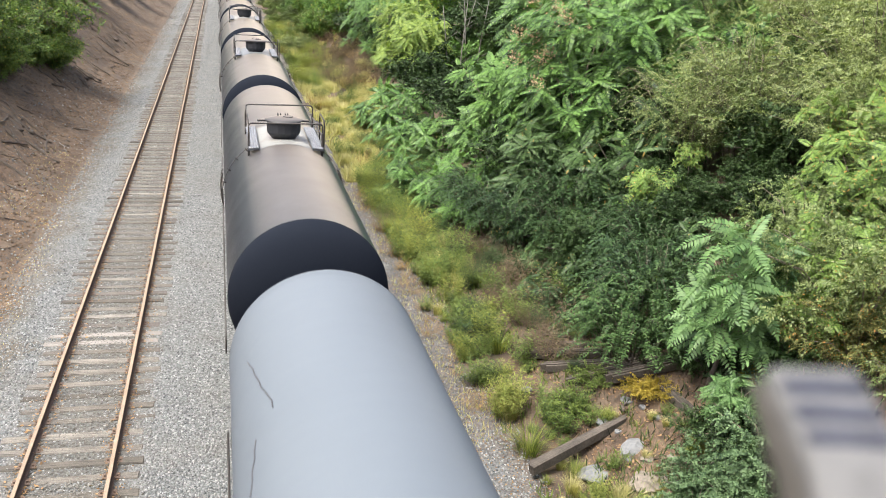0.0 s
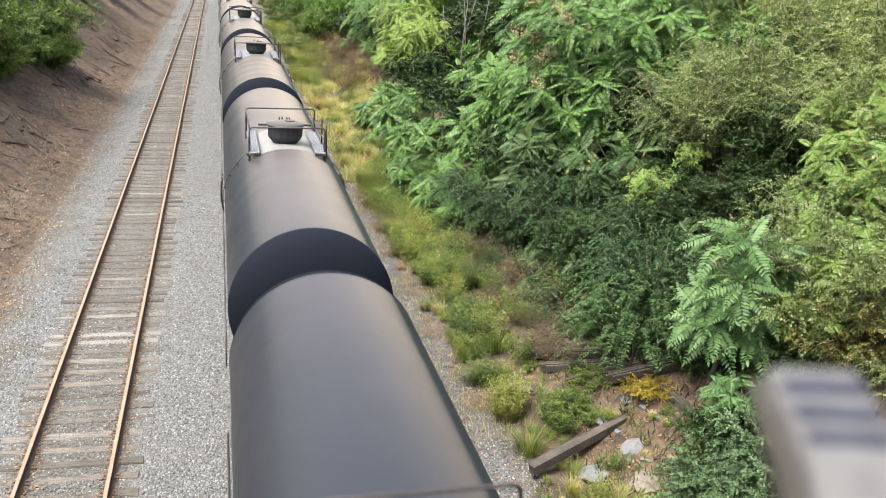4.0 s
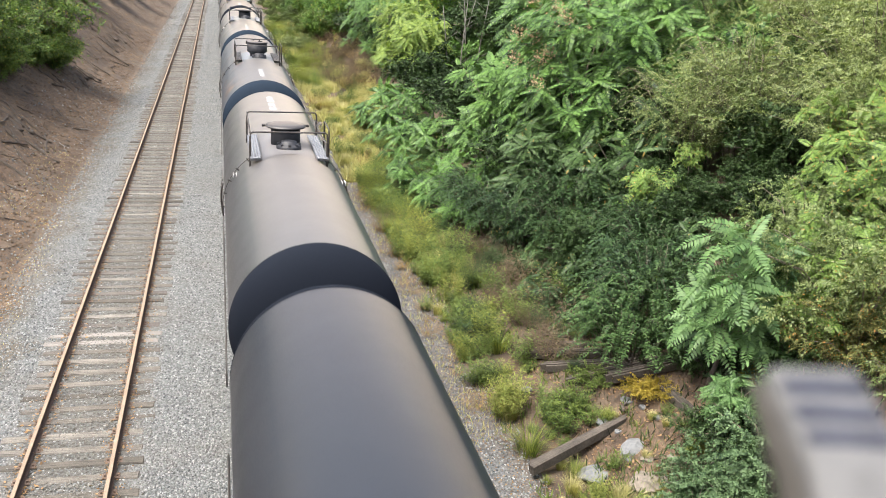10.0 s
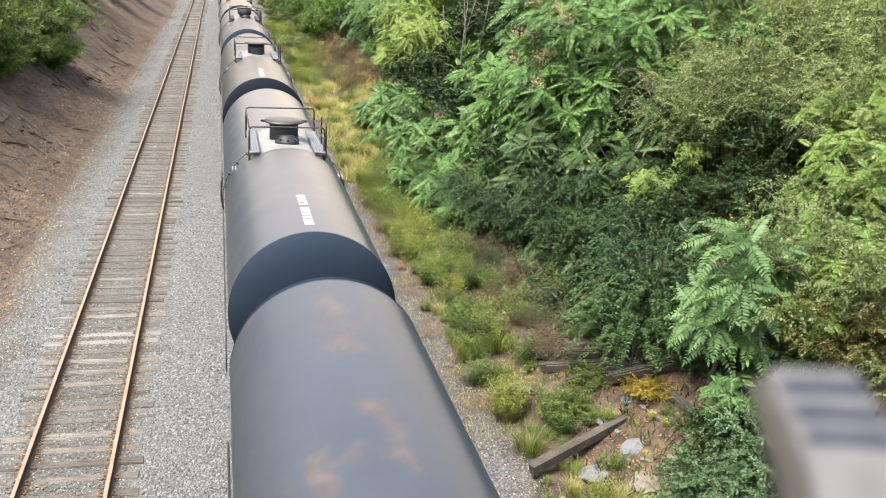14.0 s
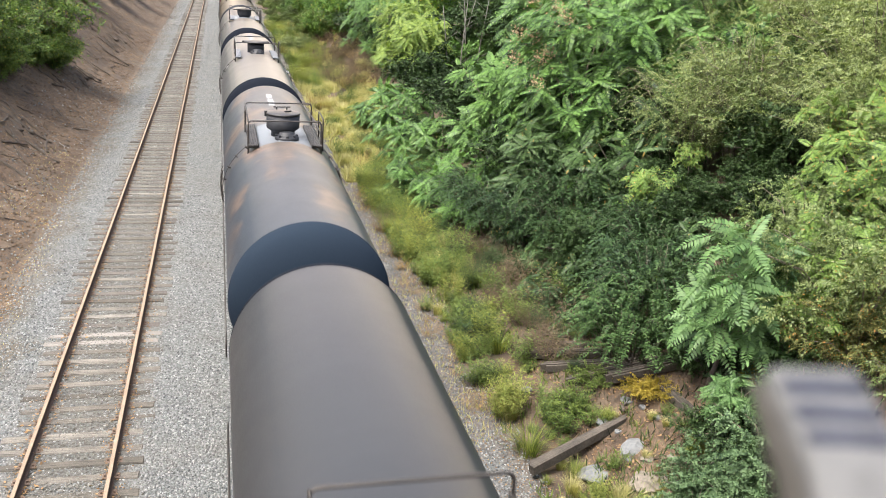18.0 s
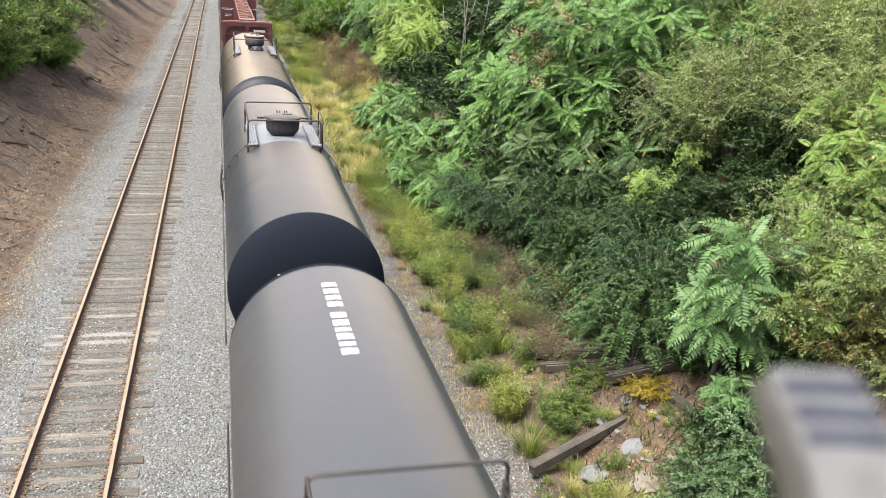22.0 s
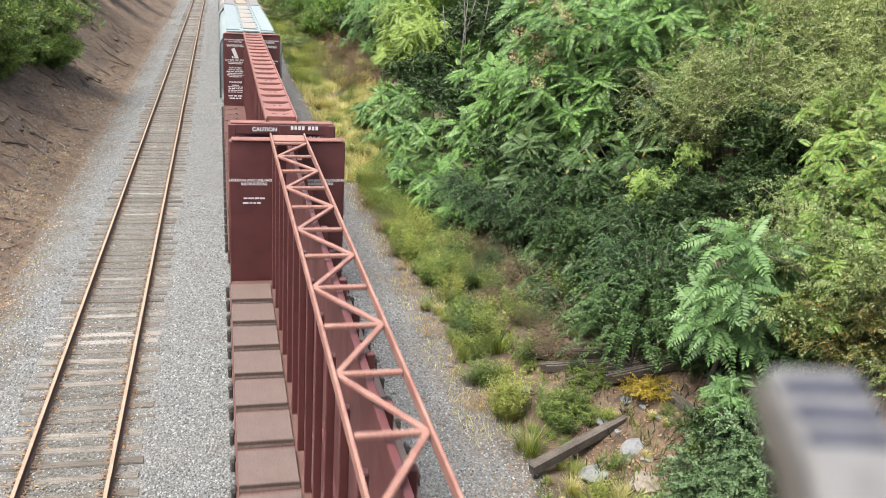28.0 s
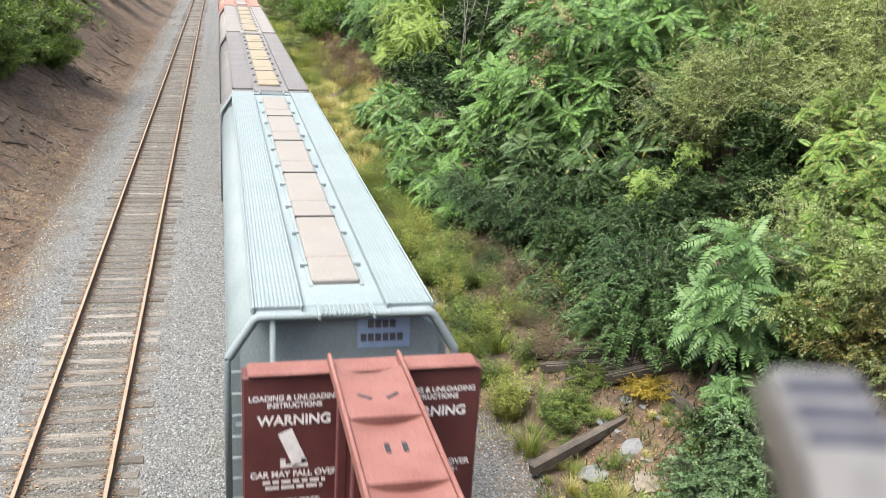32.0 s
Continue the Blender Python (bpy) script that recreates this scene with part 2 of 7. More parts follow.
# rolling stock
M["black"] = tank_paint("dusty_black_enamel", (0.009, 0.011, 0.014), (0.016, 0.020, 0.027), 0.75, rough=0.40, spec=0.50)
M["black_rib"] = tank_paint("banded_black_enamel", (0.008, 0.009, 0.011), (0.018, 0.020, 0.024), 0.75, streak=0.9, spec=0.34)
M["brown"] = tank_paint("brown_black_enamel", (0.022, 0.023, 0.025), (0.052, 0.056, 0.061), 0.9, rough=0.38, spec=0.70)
M["brown_dark"] = tank_paint("dark_grey_brown_enamel", (0.014, 0.015, 0.017), (0.030, 0.033, 0.037), 0.85, rough=0.42, spec=0.45, top_sheen=0.85)
M["slate"] = tank_paint("slate_blue_enamel", (0.014, 0.020, 0.029), (0.046, 0.056, 0.070), 0.85, rust=0.55, top_sheen=0.75)
M["slate_rust"] = tank_paint("rust_blotched_slate_enamel", (0.012, 0.016, 0.024), (0.028, 0.035, 0.045), 0.80, rust=0.95, rust_c=(0.098, 0.066, 0.047), top_sheen=0.6)
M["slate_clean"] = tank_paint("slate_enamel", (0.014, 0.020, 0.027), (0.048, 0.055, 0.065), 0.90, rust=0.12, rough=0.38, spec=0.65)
M["head"] = tank_paint("clean_black_end_enamel", (0.007, 0.009, 0.014), (0.011, 0.014, 0.020), 0.5, rough=0.9, spec=0.05, top_sheen=0.0)
M["head_blue"] = tank_paint("blue_black_end_enamel", (0.012, 0.019, 0.030), (0.020, 0.030, 0.044), 0.5, rough=0.9, spec=0.05, top_sheen=0.0)
M["head_gloss"] = tank_paint("glossy_black_end_enamel", (0.007, 0.009, 0.014), (0.011, 0.014, 0.020), 0.5, rough=0.46, spec=0.25, top_sheen=0.0)
# golden crest colour paints the sky's bright streak on the crown, darker sides below
M["gloss"] = tank_paint("streak_painted_black_enamel", (0.050, 0.050, 0.051), (0.29, 0.248, 0.20), 0.95, rough=0.34, streak=0.5, metal=0.75, spec=0.6, top_sheen=0.15, crest=(0.74, 1.0))
M["pale_tank"] = tank_paint("pale_blue_grey_enamel", (0.080, 0.096, 0.113), (0.108, 0.127, 0.147), 0.8, rough=0.62, spec=0.28, top_sheen=0.1)
M["lid"] = tank_paint("dusty_lid_enamel", (0.012, 0.012, 0.013), (0.040, 0.037, 0.036), 0.8, top_sheen=0.6)
M["clod"] = plain("brown_earth_clods", (0.060, 0.041, 0.026), (0.140, 0.099, 0.064), 1.2, 0.95, 0, 0.4, 20)
M["frame"] = plain("black_underframe", (0.018, 0.017, 0.017), (0.05, 0.045, 0.04), 4, 0.7, 0, 0.2)
M["fitting"] = plain("black_fitting_paint", (0.006, 0.007, 0.010), (0.018, 0.020, 0.026), 5, 0.6, 0, 0.15)
M["rail_paint"] = plain("black_handrail_paint", (0.014, 0.013, 0.013), (0.05, 0.042, 0.036), 5, 0.5, 0, 0.1)
M["grating"] = plain("galvanised_grating", (0.13, 0.138, 0.155), (0.22, 0.23, 0.25), 8, 0.5, 0.3, 0.1)
M["grating_dark"] = plain("black_grating", (0.02, 0.02, 0.02), (0.05, 0.045, 0.042), 8, 0.6, 0.1, 0.1)
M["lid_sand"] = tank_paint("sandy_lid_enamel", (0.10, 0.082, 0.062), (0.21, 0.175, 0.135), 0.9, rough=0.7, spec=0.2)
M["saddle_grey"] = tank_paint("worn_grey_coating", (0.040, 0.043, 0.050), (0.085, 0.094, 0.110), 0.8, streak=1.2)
M["saddle"] = tank_paint("white_coating", (0.165, 0.172, 0.168), (0.21, 0.214, 0.205), 0.6, rust=0.25, rough=0.45, top_sheen=0.3)
M["saddle_blue"] = tank_paint("pale_blue_coating", (0.105, 0.124, 0.146), (0.145, 0.166, 0.188), 0.6, rough=0.42, top_sheen=0.3)
M["white"] = plain("white_stencil_paint", (0.52, 0.52, 0.525), (0.70, 0.70, 0.70), 8, 0.6, 0, 0.05)
M["white_worn"] = plain("weathered_stencil_paint", (0.26, 0.265, 0.27), (0.56, 0.56, 0.56), 9, 0.7, 0, 0.05, 50)
M["graffiti"] = plain("blue_spray_paint", (0.06, 0.22, 0.50), (0.12, 0.33, 0.66), 8, 0.6, 0, 0.05)
M["scuff"] = plain("dark_scuff_marks", (0.030, 0.031, 0.036), (0.060, 0.062, 0.070), 9, 0.6, 0, 0.05)
M["wheel"] = plain("wheel_steel", (0.07, 0.05, 0.04), (0.16, 0.12, 0.09), 5, 0.6, 0.4, 0.1)
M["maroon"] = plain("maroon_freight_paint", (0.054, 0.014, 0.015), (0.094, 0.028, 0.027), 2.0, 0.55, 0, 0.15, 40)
M["maroon_top"] = plain("pale_red_top_paint", (0.132, 0.054, 0.047), (0.205, 0.106, 0.091), 1.6, 0.55, 0, 0.12, 40)
M["deck"] = plain("worn_brown_deck", (0.060, 0.030, 0.027), (0.105, 0.062, 0.055), 1.3, 0.75, 0, 0.25, 30)
M["deck_edge"] = plain("scraped_deck_edge", (0.060, 0.040, 0.035), (0.105, 0.078, 0.068), 2, 0.7, 0, 0.2, 30)
M["truss"] = plain("faded_truss_paint", (0.155, 0.070, 0.058), (0.25, 0.150, 0.122), 2.2, 0.55, 0, 0.15, 40)
M["hop_blue"] = plain("pale_aqua_hopper_paint", (0.148, 0.185, 0.194), (0.200, 0.240, 0.249), 0.9, 0.6, 0, 0.06, 40)
M["hop_grey"] = plain("grey_hopper_paint", (0.110, 0.108, 0.110), (0.150, 0.148, 0.148), 0.9, 0.5, 0, 0.06, 40)
M["hop_white"] = plain("chalky_hopper_paint", (0.155, 0.150, 0.146), (0.205, 0.20, 0.192), 0.9, 0.5, 0, 0.06, 40)
M["hop_red"] = plain("oxide_hopper_paint", (0.20, 0.095, 0.075), (0.29, 0.16, 0.125), 0.9, 0.5, 0, 0.06, 40)
M["hatch_tan"] = plain("buff_fibreglass_hatch", (0.160, 0.152, 0.138), (0.210, 0.201, 0.185), 1.5, 0.55, 0, 0.08, 40)
M["hatch_cream"] = plain("cream_fibreglass_hatch", (0.17, 0.148, 0.105), (0.225, 0.198, 0.145), 1.5, 0.55, 0, 0.08, 40)
M["seal"] = plain("dark_hatch_seal", (0.03, 0.028, 0.028), (0.08, 0.075, 0.07), 6, 0.7)
M["blue_patch"] = plain("blue_stencil_panel", (0.17, 0.24, 0.37), (0.24, 0.32, 0.45), 3, 0.55)
M["ink"] = plain("dark_stencil_paint", (0.03, 0.03, 0.035), (0.08, 0.08, 0.085), 8, 0.6)


for k, amount, tint in (("gloss", 0.85, (1.0, 0.85, 0.60)), ("black", 0.6, (0.86, 0.93, 1.0)), ("black_rib", 0.6, (0.9, 0.95, 1.0)), ("brown", 0.6, (1.0, 0.97, 0.95)), ("brown_dark", 0.6, (1.0, 0.97, 0.95)), ("slate", 0.6, (0.88, 0.95, 1.0)), ("slate_rust", 0.6, (0.88, 0.95, 1.0)), ("slate_clean", 0.6, (0.9, 0.95, 1.0))):
    tree = M[k].node_tree
    shine = tree.nodes["Principled BSDF"].inputs
    # highlight tints put the warm and cool sky colours into the paint
    shine["Specular Tint"].default_value = (*tint, 1)
    shine["Anisotropic"].default_value, shine["Anisotropic Rotation"].default_value = amount, 0.25 if k == "gloss" else 0.0    # draws the highlight out along the glossy tank, round the others
    round_tank = tree.nodes.new("ShaderNodeTangent")
    round_tank.direction_type, round_tank.axis = "RADIAL", "Y"
    tree.links.new(round_tank.outputs[0], shine["Tangent"])
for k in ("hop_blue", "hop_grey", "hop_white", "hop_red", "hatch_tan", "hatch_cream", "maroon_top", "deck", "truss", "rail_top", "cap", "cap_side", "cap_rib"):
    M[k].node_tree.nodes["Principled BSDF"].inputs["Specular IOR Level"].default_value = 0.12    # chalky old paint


# ---- mesh helpers ----
def part(name, bm, material, parent, label=""):
    """Links a bmesh, or a mesh already made, as one mesh object under a thing or a part."""
    if isinstance(bm, bmesh.types.BMesh):
        me = bpy.data.meshes.new(name)
        bm.to_mesh(me)
        bm.free()
        me.materials.append(material)
    else:
        me = bm
    ob = new(name, me)
    if me.materials[0] != material:
        ob.material_slots[0].link = "OBJECT"
        ob.material_slots[0].material = material
    ob.parent = parent
    if label:
        ob["label"] = label
    return ob


def empty(name, m=None):
    ob = new(name)
    ob.empty_display_size = 0.3
    if m is not None:
        ob.matrix_world = m
    return ob


def box(bm, x0, x1, y0, y1, z0, z1, bevel=0.0, m=None):
    """A block between two corners; bevel takes its long edges off."""
    b = min(bevel, 0.45 * min(x1 - x0, y1 - y0, z1 - z0))
    if b <= 0:
        vs = [bm.verts.new(Vector(c)) for c in ((x0, y0, z0), (x1, y0, z0), (x1, y1, z0), (x0, y1, z0), (x0, y0, z1), (x1, y0, z1), (x1, y1, z1), (x0, y1, z1))]
        fs = [(3, 2, 1, 0), (4, 5, 6, 7), (0, 1, 5, 4), (1, 2, 6, 5), (2, 3, 7, 6), (3, 0, 4, 7)]
    else:
        vs = []
        for z, k in ((z0, b), (z0 + b, 0), (z1 - b, 0), (z1, b)):
            for c in ((x0 + b, y0 + k), (x1 - b, y0 + k), (x1 - k, y0 + b), (x1 - k, y1 - b), (x1 - b, y1 - k), (x0 + b, y1 - k), (x0 + k, y1 - b), (x0 + k, y0 + b)):
                vs.append(bm.verts.new(Vector((*c, z))))
        fs = [tuple(range(7, -1, -1)), tuple(range(24, 32))]
        for r in range(3):
            for i in range(8):
                j = (i + 1) % 8
                fs.append((r * 8 + i, r * 8 + j, r * 8 + 8 + j, r * 8 + 8 + i))
    if m is not None:
        for v in vs:
            v.co = m @ v.co
    for f in fs:
        bm.faces.new([vs[i] for i in f])


def tube(bm, pts, r, seg=8, taper=None):
    """A round bar along points; taper: the radius at its end."""
    pts = [Vector(q) for q in pts]
    rings = []
    for i, q in enumerate(pts):
        d = (pts[min(i + 1, len(pts) - 1)] - pts[max(i - 1, 0)]).normalized()
        a = d.orthogonal().normalized() if abs(d.z) > 0.95 else d.cross(Vector((0, 0, 1))).normalized()
        b = d.cross(a)
        k = r if taper is None else r + (taper - r) * i / max(1, len(pts) - 1)
        rings.append([bm.verts.new(q + k * (math.cos(w) * a + math.sin(w) * b)) for w in (2 * math.pi * j / seg for j in range(seg))])
    for p0, p1 in zip(rings, rings[1:]):
        for j in range(seg):
            f = bm.faces.new((p0[j], p0[(j + 1) % seg], p1[(j + 1) % seg], p1[j]))
            f.smooth = True
    bm.faces.new(rings[0][::-1])
    bm.faces.new(rings[-1])


def lathe(bm, prof, seg=32, m=None, axis="Z", smooth=True):
    """Turns (radius, height) pairs round an axis."""
    rings = []
    for r, h in prof:
        ring = []
        for j in range(seg):
            w = 2 * math.pi * j / seg
            c = Vector((r * math.cos(w), r * math.sin(w), h)) if axis == "Z" else Vector((r * math.cos(w), h, -r * math.sin(w)))
            if axis == "X":
                c = Vector((h, r * math.cos(w), r * math.sin(w)))
            ring.append(bm.verts.new(m @ c if m is not None else c))
        rings.append(ring)
    for p0, p1 in zip(rings, rings[1:]):
        for j in range(seg):
            f = bm.faces.new((p0[j], p0[(j + 1) % seg], p1[(j + 1) % seg], p1[j]))
            f.smooth = smooth
    bm.faces.new(rings[0][::-1])
    bm.faces.new(rings[-1])


def rounded(pts, r, n=4):
    """Rounds the inner corners of a line of points."""
    pts = [Vector(q) for q in pts]
    out = [pts[0]]
    for a, b, c in zip(pts, pts[1:], pts[2:]):
        u, v = (a - b).normalized() * r, (c - b).normalized() * r
        for i in range(n + 1):
            t = i / n
            out.append((b + u) * (1 - t) ** 2 + b * 2 * t * (1 - t) + (b + v) * t * t)
    return out + [pts[-1]]


def np_mesh(name, verts, faces, material, smooth=False):
    """A mesh from arrays of vertices and of faces with one corner count."""
    me = bpy.data.meshes.new(name)
    n, k = faces.shape
    me.vertices.add(len(verts))
    me.vertices.foreach_set("co", np.ascontiguousarray(verts, np.float32).ravel())
    me.loops.add(n * k)
    me.loops.foreach_set("vertex_index", np.ascontiguousarray(faces, np.int32).ravel())
    me.polygons.add(n)
    me.polygons.foreach_set("loop_start", np.arange(0, n * k, k, dtype=np.int32))
    if smooth:
        me.polygons.foreach_set("use_smooth", np.ones(n, bool))
    me.update(calc_edges=True)
    me.materials.append(material)
    return me


def stamp(tv, tf, mats, pos):
    """Repeats a small shape: turn-and-size matrices (n,3,3) and places (n,3)."""
    v = np.einsum("nij,kj->nki", mats, tv) + pos[:, None, :]
    f = tf[None] + (np.arange(len(pos)) * len(tv))[:, None, None]
    return v.reshape(-1, 3), f.reshape(-1, tf.shape[1])


def turns(fwd, up, size):
    """Matrices whose x axis runs along fwd, with z towards up."""
    f = fwd / np.linalg.norm(fwd, axis=1, keepdims=True)
    s = np.cross(up, f)
    s /= np.linalg.norm(s, axis=1, keepdims=True) + 1e-9
    return np.stack([f, s, np.cross(f, s)], axis=2) * np.asarray(size).reshape(-1, 1, 1)


# ---- the ground: a cutting, with the two tracks on its floor ----
GX = [-400, -60, -20, -14, -10, -7.4, -5.7, -4.7, 3.6, 4.7, 6.5, 9, 14, 20, 30, 60, 400]
GZ = [9, 8.5, 7, 5, 2.4, 0.45, -0.30, -0.194, -0.194, -0.48, -0.5, 0.3, 2.8, 6, 7.5, 8.5, 9]


def land(x, y):
    z = float(np.interp(x, GX, GZ))
    k = min(1.0, max(0.0, (abs(x - 0.0) - 4.5) / 3.0))
    return z + k * ((0.55 if x > 0 else 0.2) * noise.noise((x * 0.22, y * 0.22, 1.3)) + 0.16 * noise.noise((x * 0.9, y * 0.9, 4.1)) + (0.05 if x > 0 else 0.10) * noise.noise((x * 2.9, y * 2.9, 8.8)) + 0.025 * noise.noise((x * 7.0, y * 7.0, 2.2)))


def steps(stops):
    out = [stops[0][0]]
    for (a, d), (b, _) in zip(stops, stops[1:]):
        k = max(1, round((b - a) / d))
        out += [a + (b - a) * i / k for i in range(1, k + 1)]
    return out


xs = steps([(-400, 40), (-60, 5), (-25, 0.6), (-12, 0.14), (-4.6, 1.2), (3.4, 0.25), (12, 0.6), (30, 5), (60, 40), (400, 1)])
ys = steps([(-120, 12), (-10, 1.2), (8, 0.45), (20, 0.22), (60, 0.6), (100, 4), (200, 25), (500, 120), (1900, 1)])
gv = np.array([(x, y, land(x, y)) for y in ys for x in xs])
nx = len(xs)
gf = np.array([(j * nx + i, j * nx + i + 1, (j + 1) * nx + i + 1, (j + 1) * nx + i) for j in range(len(ys) - 1) for i in range(nx - 1)])
ground = new("ground", np_mesh("ground", gv, gf, M["ground"], True))
tagged(ground, "railway cutting of grey ballast and bare brown earth", "ground", kind="structure")
rng = np.random.default_rng(7)

LEFT, RIGHT = -2.78, 1.56


def stones(name, n, x0, x1, y0, y1, size, seed, label, rise=0.0, material="stone_mix"):
    """Loose ballast stones, half sunk."""
    g = np.random.default_rng(seed)
    tv = np.array([(1, 0, 0), (-0.8, 0.2, 0.1), (0.1, 1, -0.1), (-0.1, -0.9, 0.2), (0.1, 0.1, 0.8), (0, 0, -0.7)])
    tf = np.array([(0, 2, 4), (2, 1, 4), (1, 3, 4), (3, 0, 4), (2, 0, 5), (1, 2, 5), (3, 1, 5), (0, 3, 5)])
    x, y = g.uniform(x0, x1, n), y0 + (y1 - y0) * g.uniform(0, 1, n) ** 1.5
    z = np.array([land(a, b) for a, b in zip(x, y)])
    mats = turns(g.normal(size=(n, 3)), g.normal(size=(n, 3)), g.uniform(0.6, 1.3, n) * size)
    v, f = stamp(tv, tf, mats, np.stack([x, y, z + size * 0.15 + rise - np.where(np.abs(x - LEFT) < 1.33, 0.012, 0.0)], 1))
    ob = new(name, np_mesh(name, v, f, M[material]))
    tagged(ob, label, "gravel" if material != "clod" else "earth", kind="stuff")


def stone_mix(name="mixed_crushed_stone", dirt=0.0):
    m, n, l, p = graph(name)
    geo = n.new("ShaderNodeNewGeometry")
    c = ramp(n, l, geo.outputs["Random Per Island"], [(0.0, (0.052, 0.057, 0.058)), (0.3, (0.112, 0.120, 0.121)), (0.75, (0.190, 0.199, 0.198)), (1.0, (0.32, 0.33, 0.32))])
    c = mixc(n, l, span(n, l, noise_node(n, l, 0.6, 3, geo.outputs["Position"]), 0.45, 0.75, 0.0, 0.4), c, (0.135, 0.120, 0.10))
    if dirt:
        c = mixc(n, l, dirt, c, (0.090, 0.079, 0.060))
    l.new(c, p.inputs["Base Color"])
    p.inputs["Roughness"].default_value = 0.92
    return m


M["stone_mix"] = stone_mix()
M["stone_dirty"] = stone_mix("soiled_crushed_stone", 0.6)
stones("ballast", 130000, -5.6, 0.4, 11, 170, 0.029, 11, "loose crushed grey ballast stones between the tracks")
stones("ballast", 36000, 3.0, 6.1, 12, 140, 0.031, 12, "crushed grey ballast on the shoulder of the track")
stones("ballast", 15000, -3.46, -2.10, 11, 80, 0.026, 14, "dusty stones strewn over the ties between the rails", 0.016, "stone_dirty")
stones("ballast", 6000, -4.15, -1.42, 11, 80, 0.026, 18, "dusty stones strewn over the ends of the ties", 0.016, "stone_dirty")
stones("earth_clods", 3000, -11.5, -5.9, 20, 90, 0.055, 16, "rough brown lumps of earth on the bank", 0.0, "clod")
stones("earth_clods", 16000, -12.5, -5.4, 15, 130, 0.035, 15, "crumbly brown earth clods on the bank", 0.0, "clod")
stones("gravel", 1500, -8.5, -5.2, 18, 60, 0.045, 13, "scattered stones at the foot of the bank")


# ---- tracks ----
def rail_mesh(name, y0, y1, head):
    """The flat-bottomed rail, or the worn running face alone."""
    bm = bmesh.new()
    if head:
        prof = [(-0.037, -0.008), (-0.031, 0.003), (0.031, 0.003), (0.037, -0.008)]
    else:
        prof = [(-0.07, -0.17), (-0.07, -0.158), (-0.012, -0.135), (-0.010, -0.045), (-0.036, -0.032), (-0.036, -0.006), (-0.030, 0.0),
                (0.030, 0.0), (0.036, -0.006), (0.036, -0.032), (0.010, -0.045), (0.012, -0.135), (0.07, -0.158), (0.07, -0.17)]
    ys_ = [y0 + (y1 - y0) * (i / 24) ** 2 for i in range(25)]
    rows = [[bm.verts.new((x, y, z)) for x, z in prof] for y in ys_]
    for a, b in zip(rows, rows[1:]):
        for i in range(len(prof) - 1):
            bm.faces.new((a[i], b[i], b[i + 1], a[i + 1]))
    bm.faces.new(rows[0])
    bm.faces.new(rows[-1][::-1])
    bmesh.ops.recalc_face_normals(bm, faces=bm.faces)
    me = bpy.data.meshes.new(name)
    bm.to_mesh(me)
    bm.free()
    me.materials.append(M["rail_top" if head else "rust_rail"])
    return me


def tie_mesh(seed):
    g = random.Random(seed)
    bm = bmesh.new()
    box(bm, -1.295, 1.295, -0.115, 0.115, -0.36, -0.172, 0.018)
    for v in bm.verts:
        v.co += Vector((g.uniform(-0.02, 0.02), g.uniform(-0.012, 0.012), g.uniform(-0.008, 0.008)))
    for _ in range(2):
        y = g.uniform(-0.08, 0.08)
        box(bm, g.uniform(-1.2, 0.0), g.uniform(0.2, 1.2), y - 0.02, y + 0.02, -0.2, -0.168, 0.004)
    me = bpy.data.meshes.new("tie")
    bm.to_mesh(me)
    bm.free()
    me.materials.append(M["tie"])
    return me


def track(name, x, label):
    root = empty(name, pose(x, 0, 0))
    tagged(root, label, "railway track", kind="structure")
    for s in (-0.7525, 0.7525):
        r = part("rail", rail_mesh("rail", -60, 420, False), M["rust_rail"], root, "rusted steel rail")
        r.location = (s, 0, 0)
        part("running_face", rail_mesh("running_face", -60, 420, True), M["rail_top"], r, "worn bright running face of the rail")
    return root


left_track = track("railway_track", LEFT, "single track of rusty rails on weathered wooden ties")
right_track = track("railway_track", RIGHT, "track of steel rails carrying the freight train")
# ---- rolling stock ----
TR, TZ = 1.49, 2.93      # tank radius and axis height
CACHE = {}


def shared(key, build, material):
    """The mesh of that key, made once."""
    if key not in CACHE:
        bm = bmesh.new()
        build(bm)
        bmesh.ops.recalc_face_normals(bm, faces=bm.faces)
        me = bpy.data.meshes.new(key)
        bm.to_mesh(me)
        bm.free()
        me.materials.append(material)
        CACHE[key] = me
    return CACHE[key]


def piece(name, key, build, material, parent, label="", at=None):
    ob = part(name, shared(key, build, material), material, parent, label)
    if at is not None:
        ob.matrix_local = at
    if name == "stencil_mark":
        ob["kind"] = "stuff"
    return ob


def arc(a0, a1, r, y, n=14):
    """Points round the tank, angle from the top towards +x."""
    return [(r * math.sin(a0 + (a1 - a0) * i / n), y, TZ + r * math.cos(a0 + (a1 - a0) * i / n)) for i in range(n + 1)]


def shell_build(length, bands):
    def build(bm):
        ys_ = [0.0]
        n = 12
        for i in range(1, n):
            ys_.append(length * i / n)
        ys_.append(length)
        prof = []
        for i, y in enumerate(ys_):
            if 0 < i < n and bands:
                prof += [(TR, y - 0.03), (TR + bands, y - 0.012), (TR + bands, y + 0.012), (TR, y + 0.03)]
            else:
                prof.append((TR, y))
        lathe(bm, prof, 72, Matrix.Translation((0, 0, TZ)), "Y")
        bmesh.ops.delete(bm, geom=[f for f in bm.faces if len(f.verts) > 4], context="FACES_ONLY")
    return build


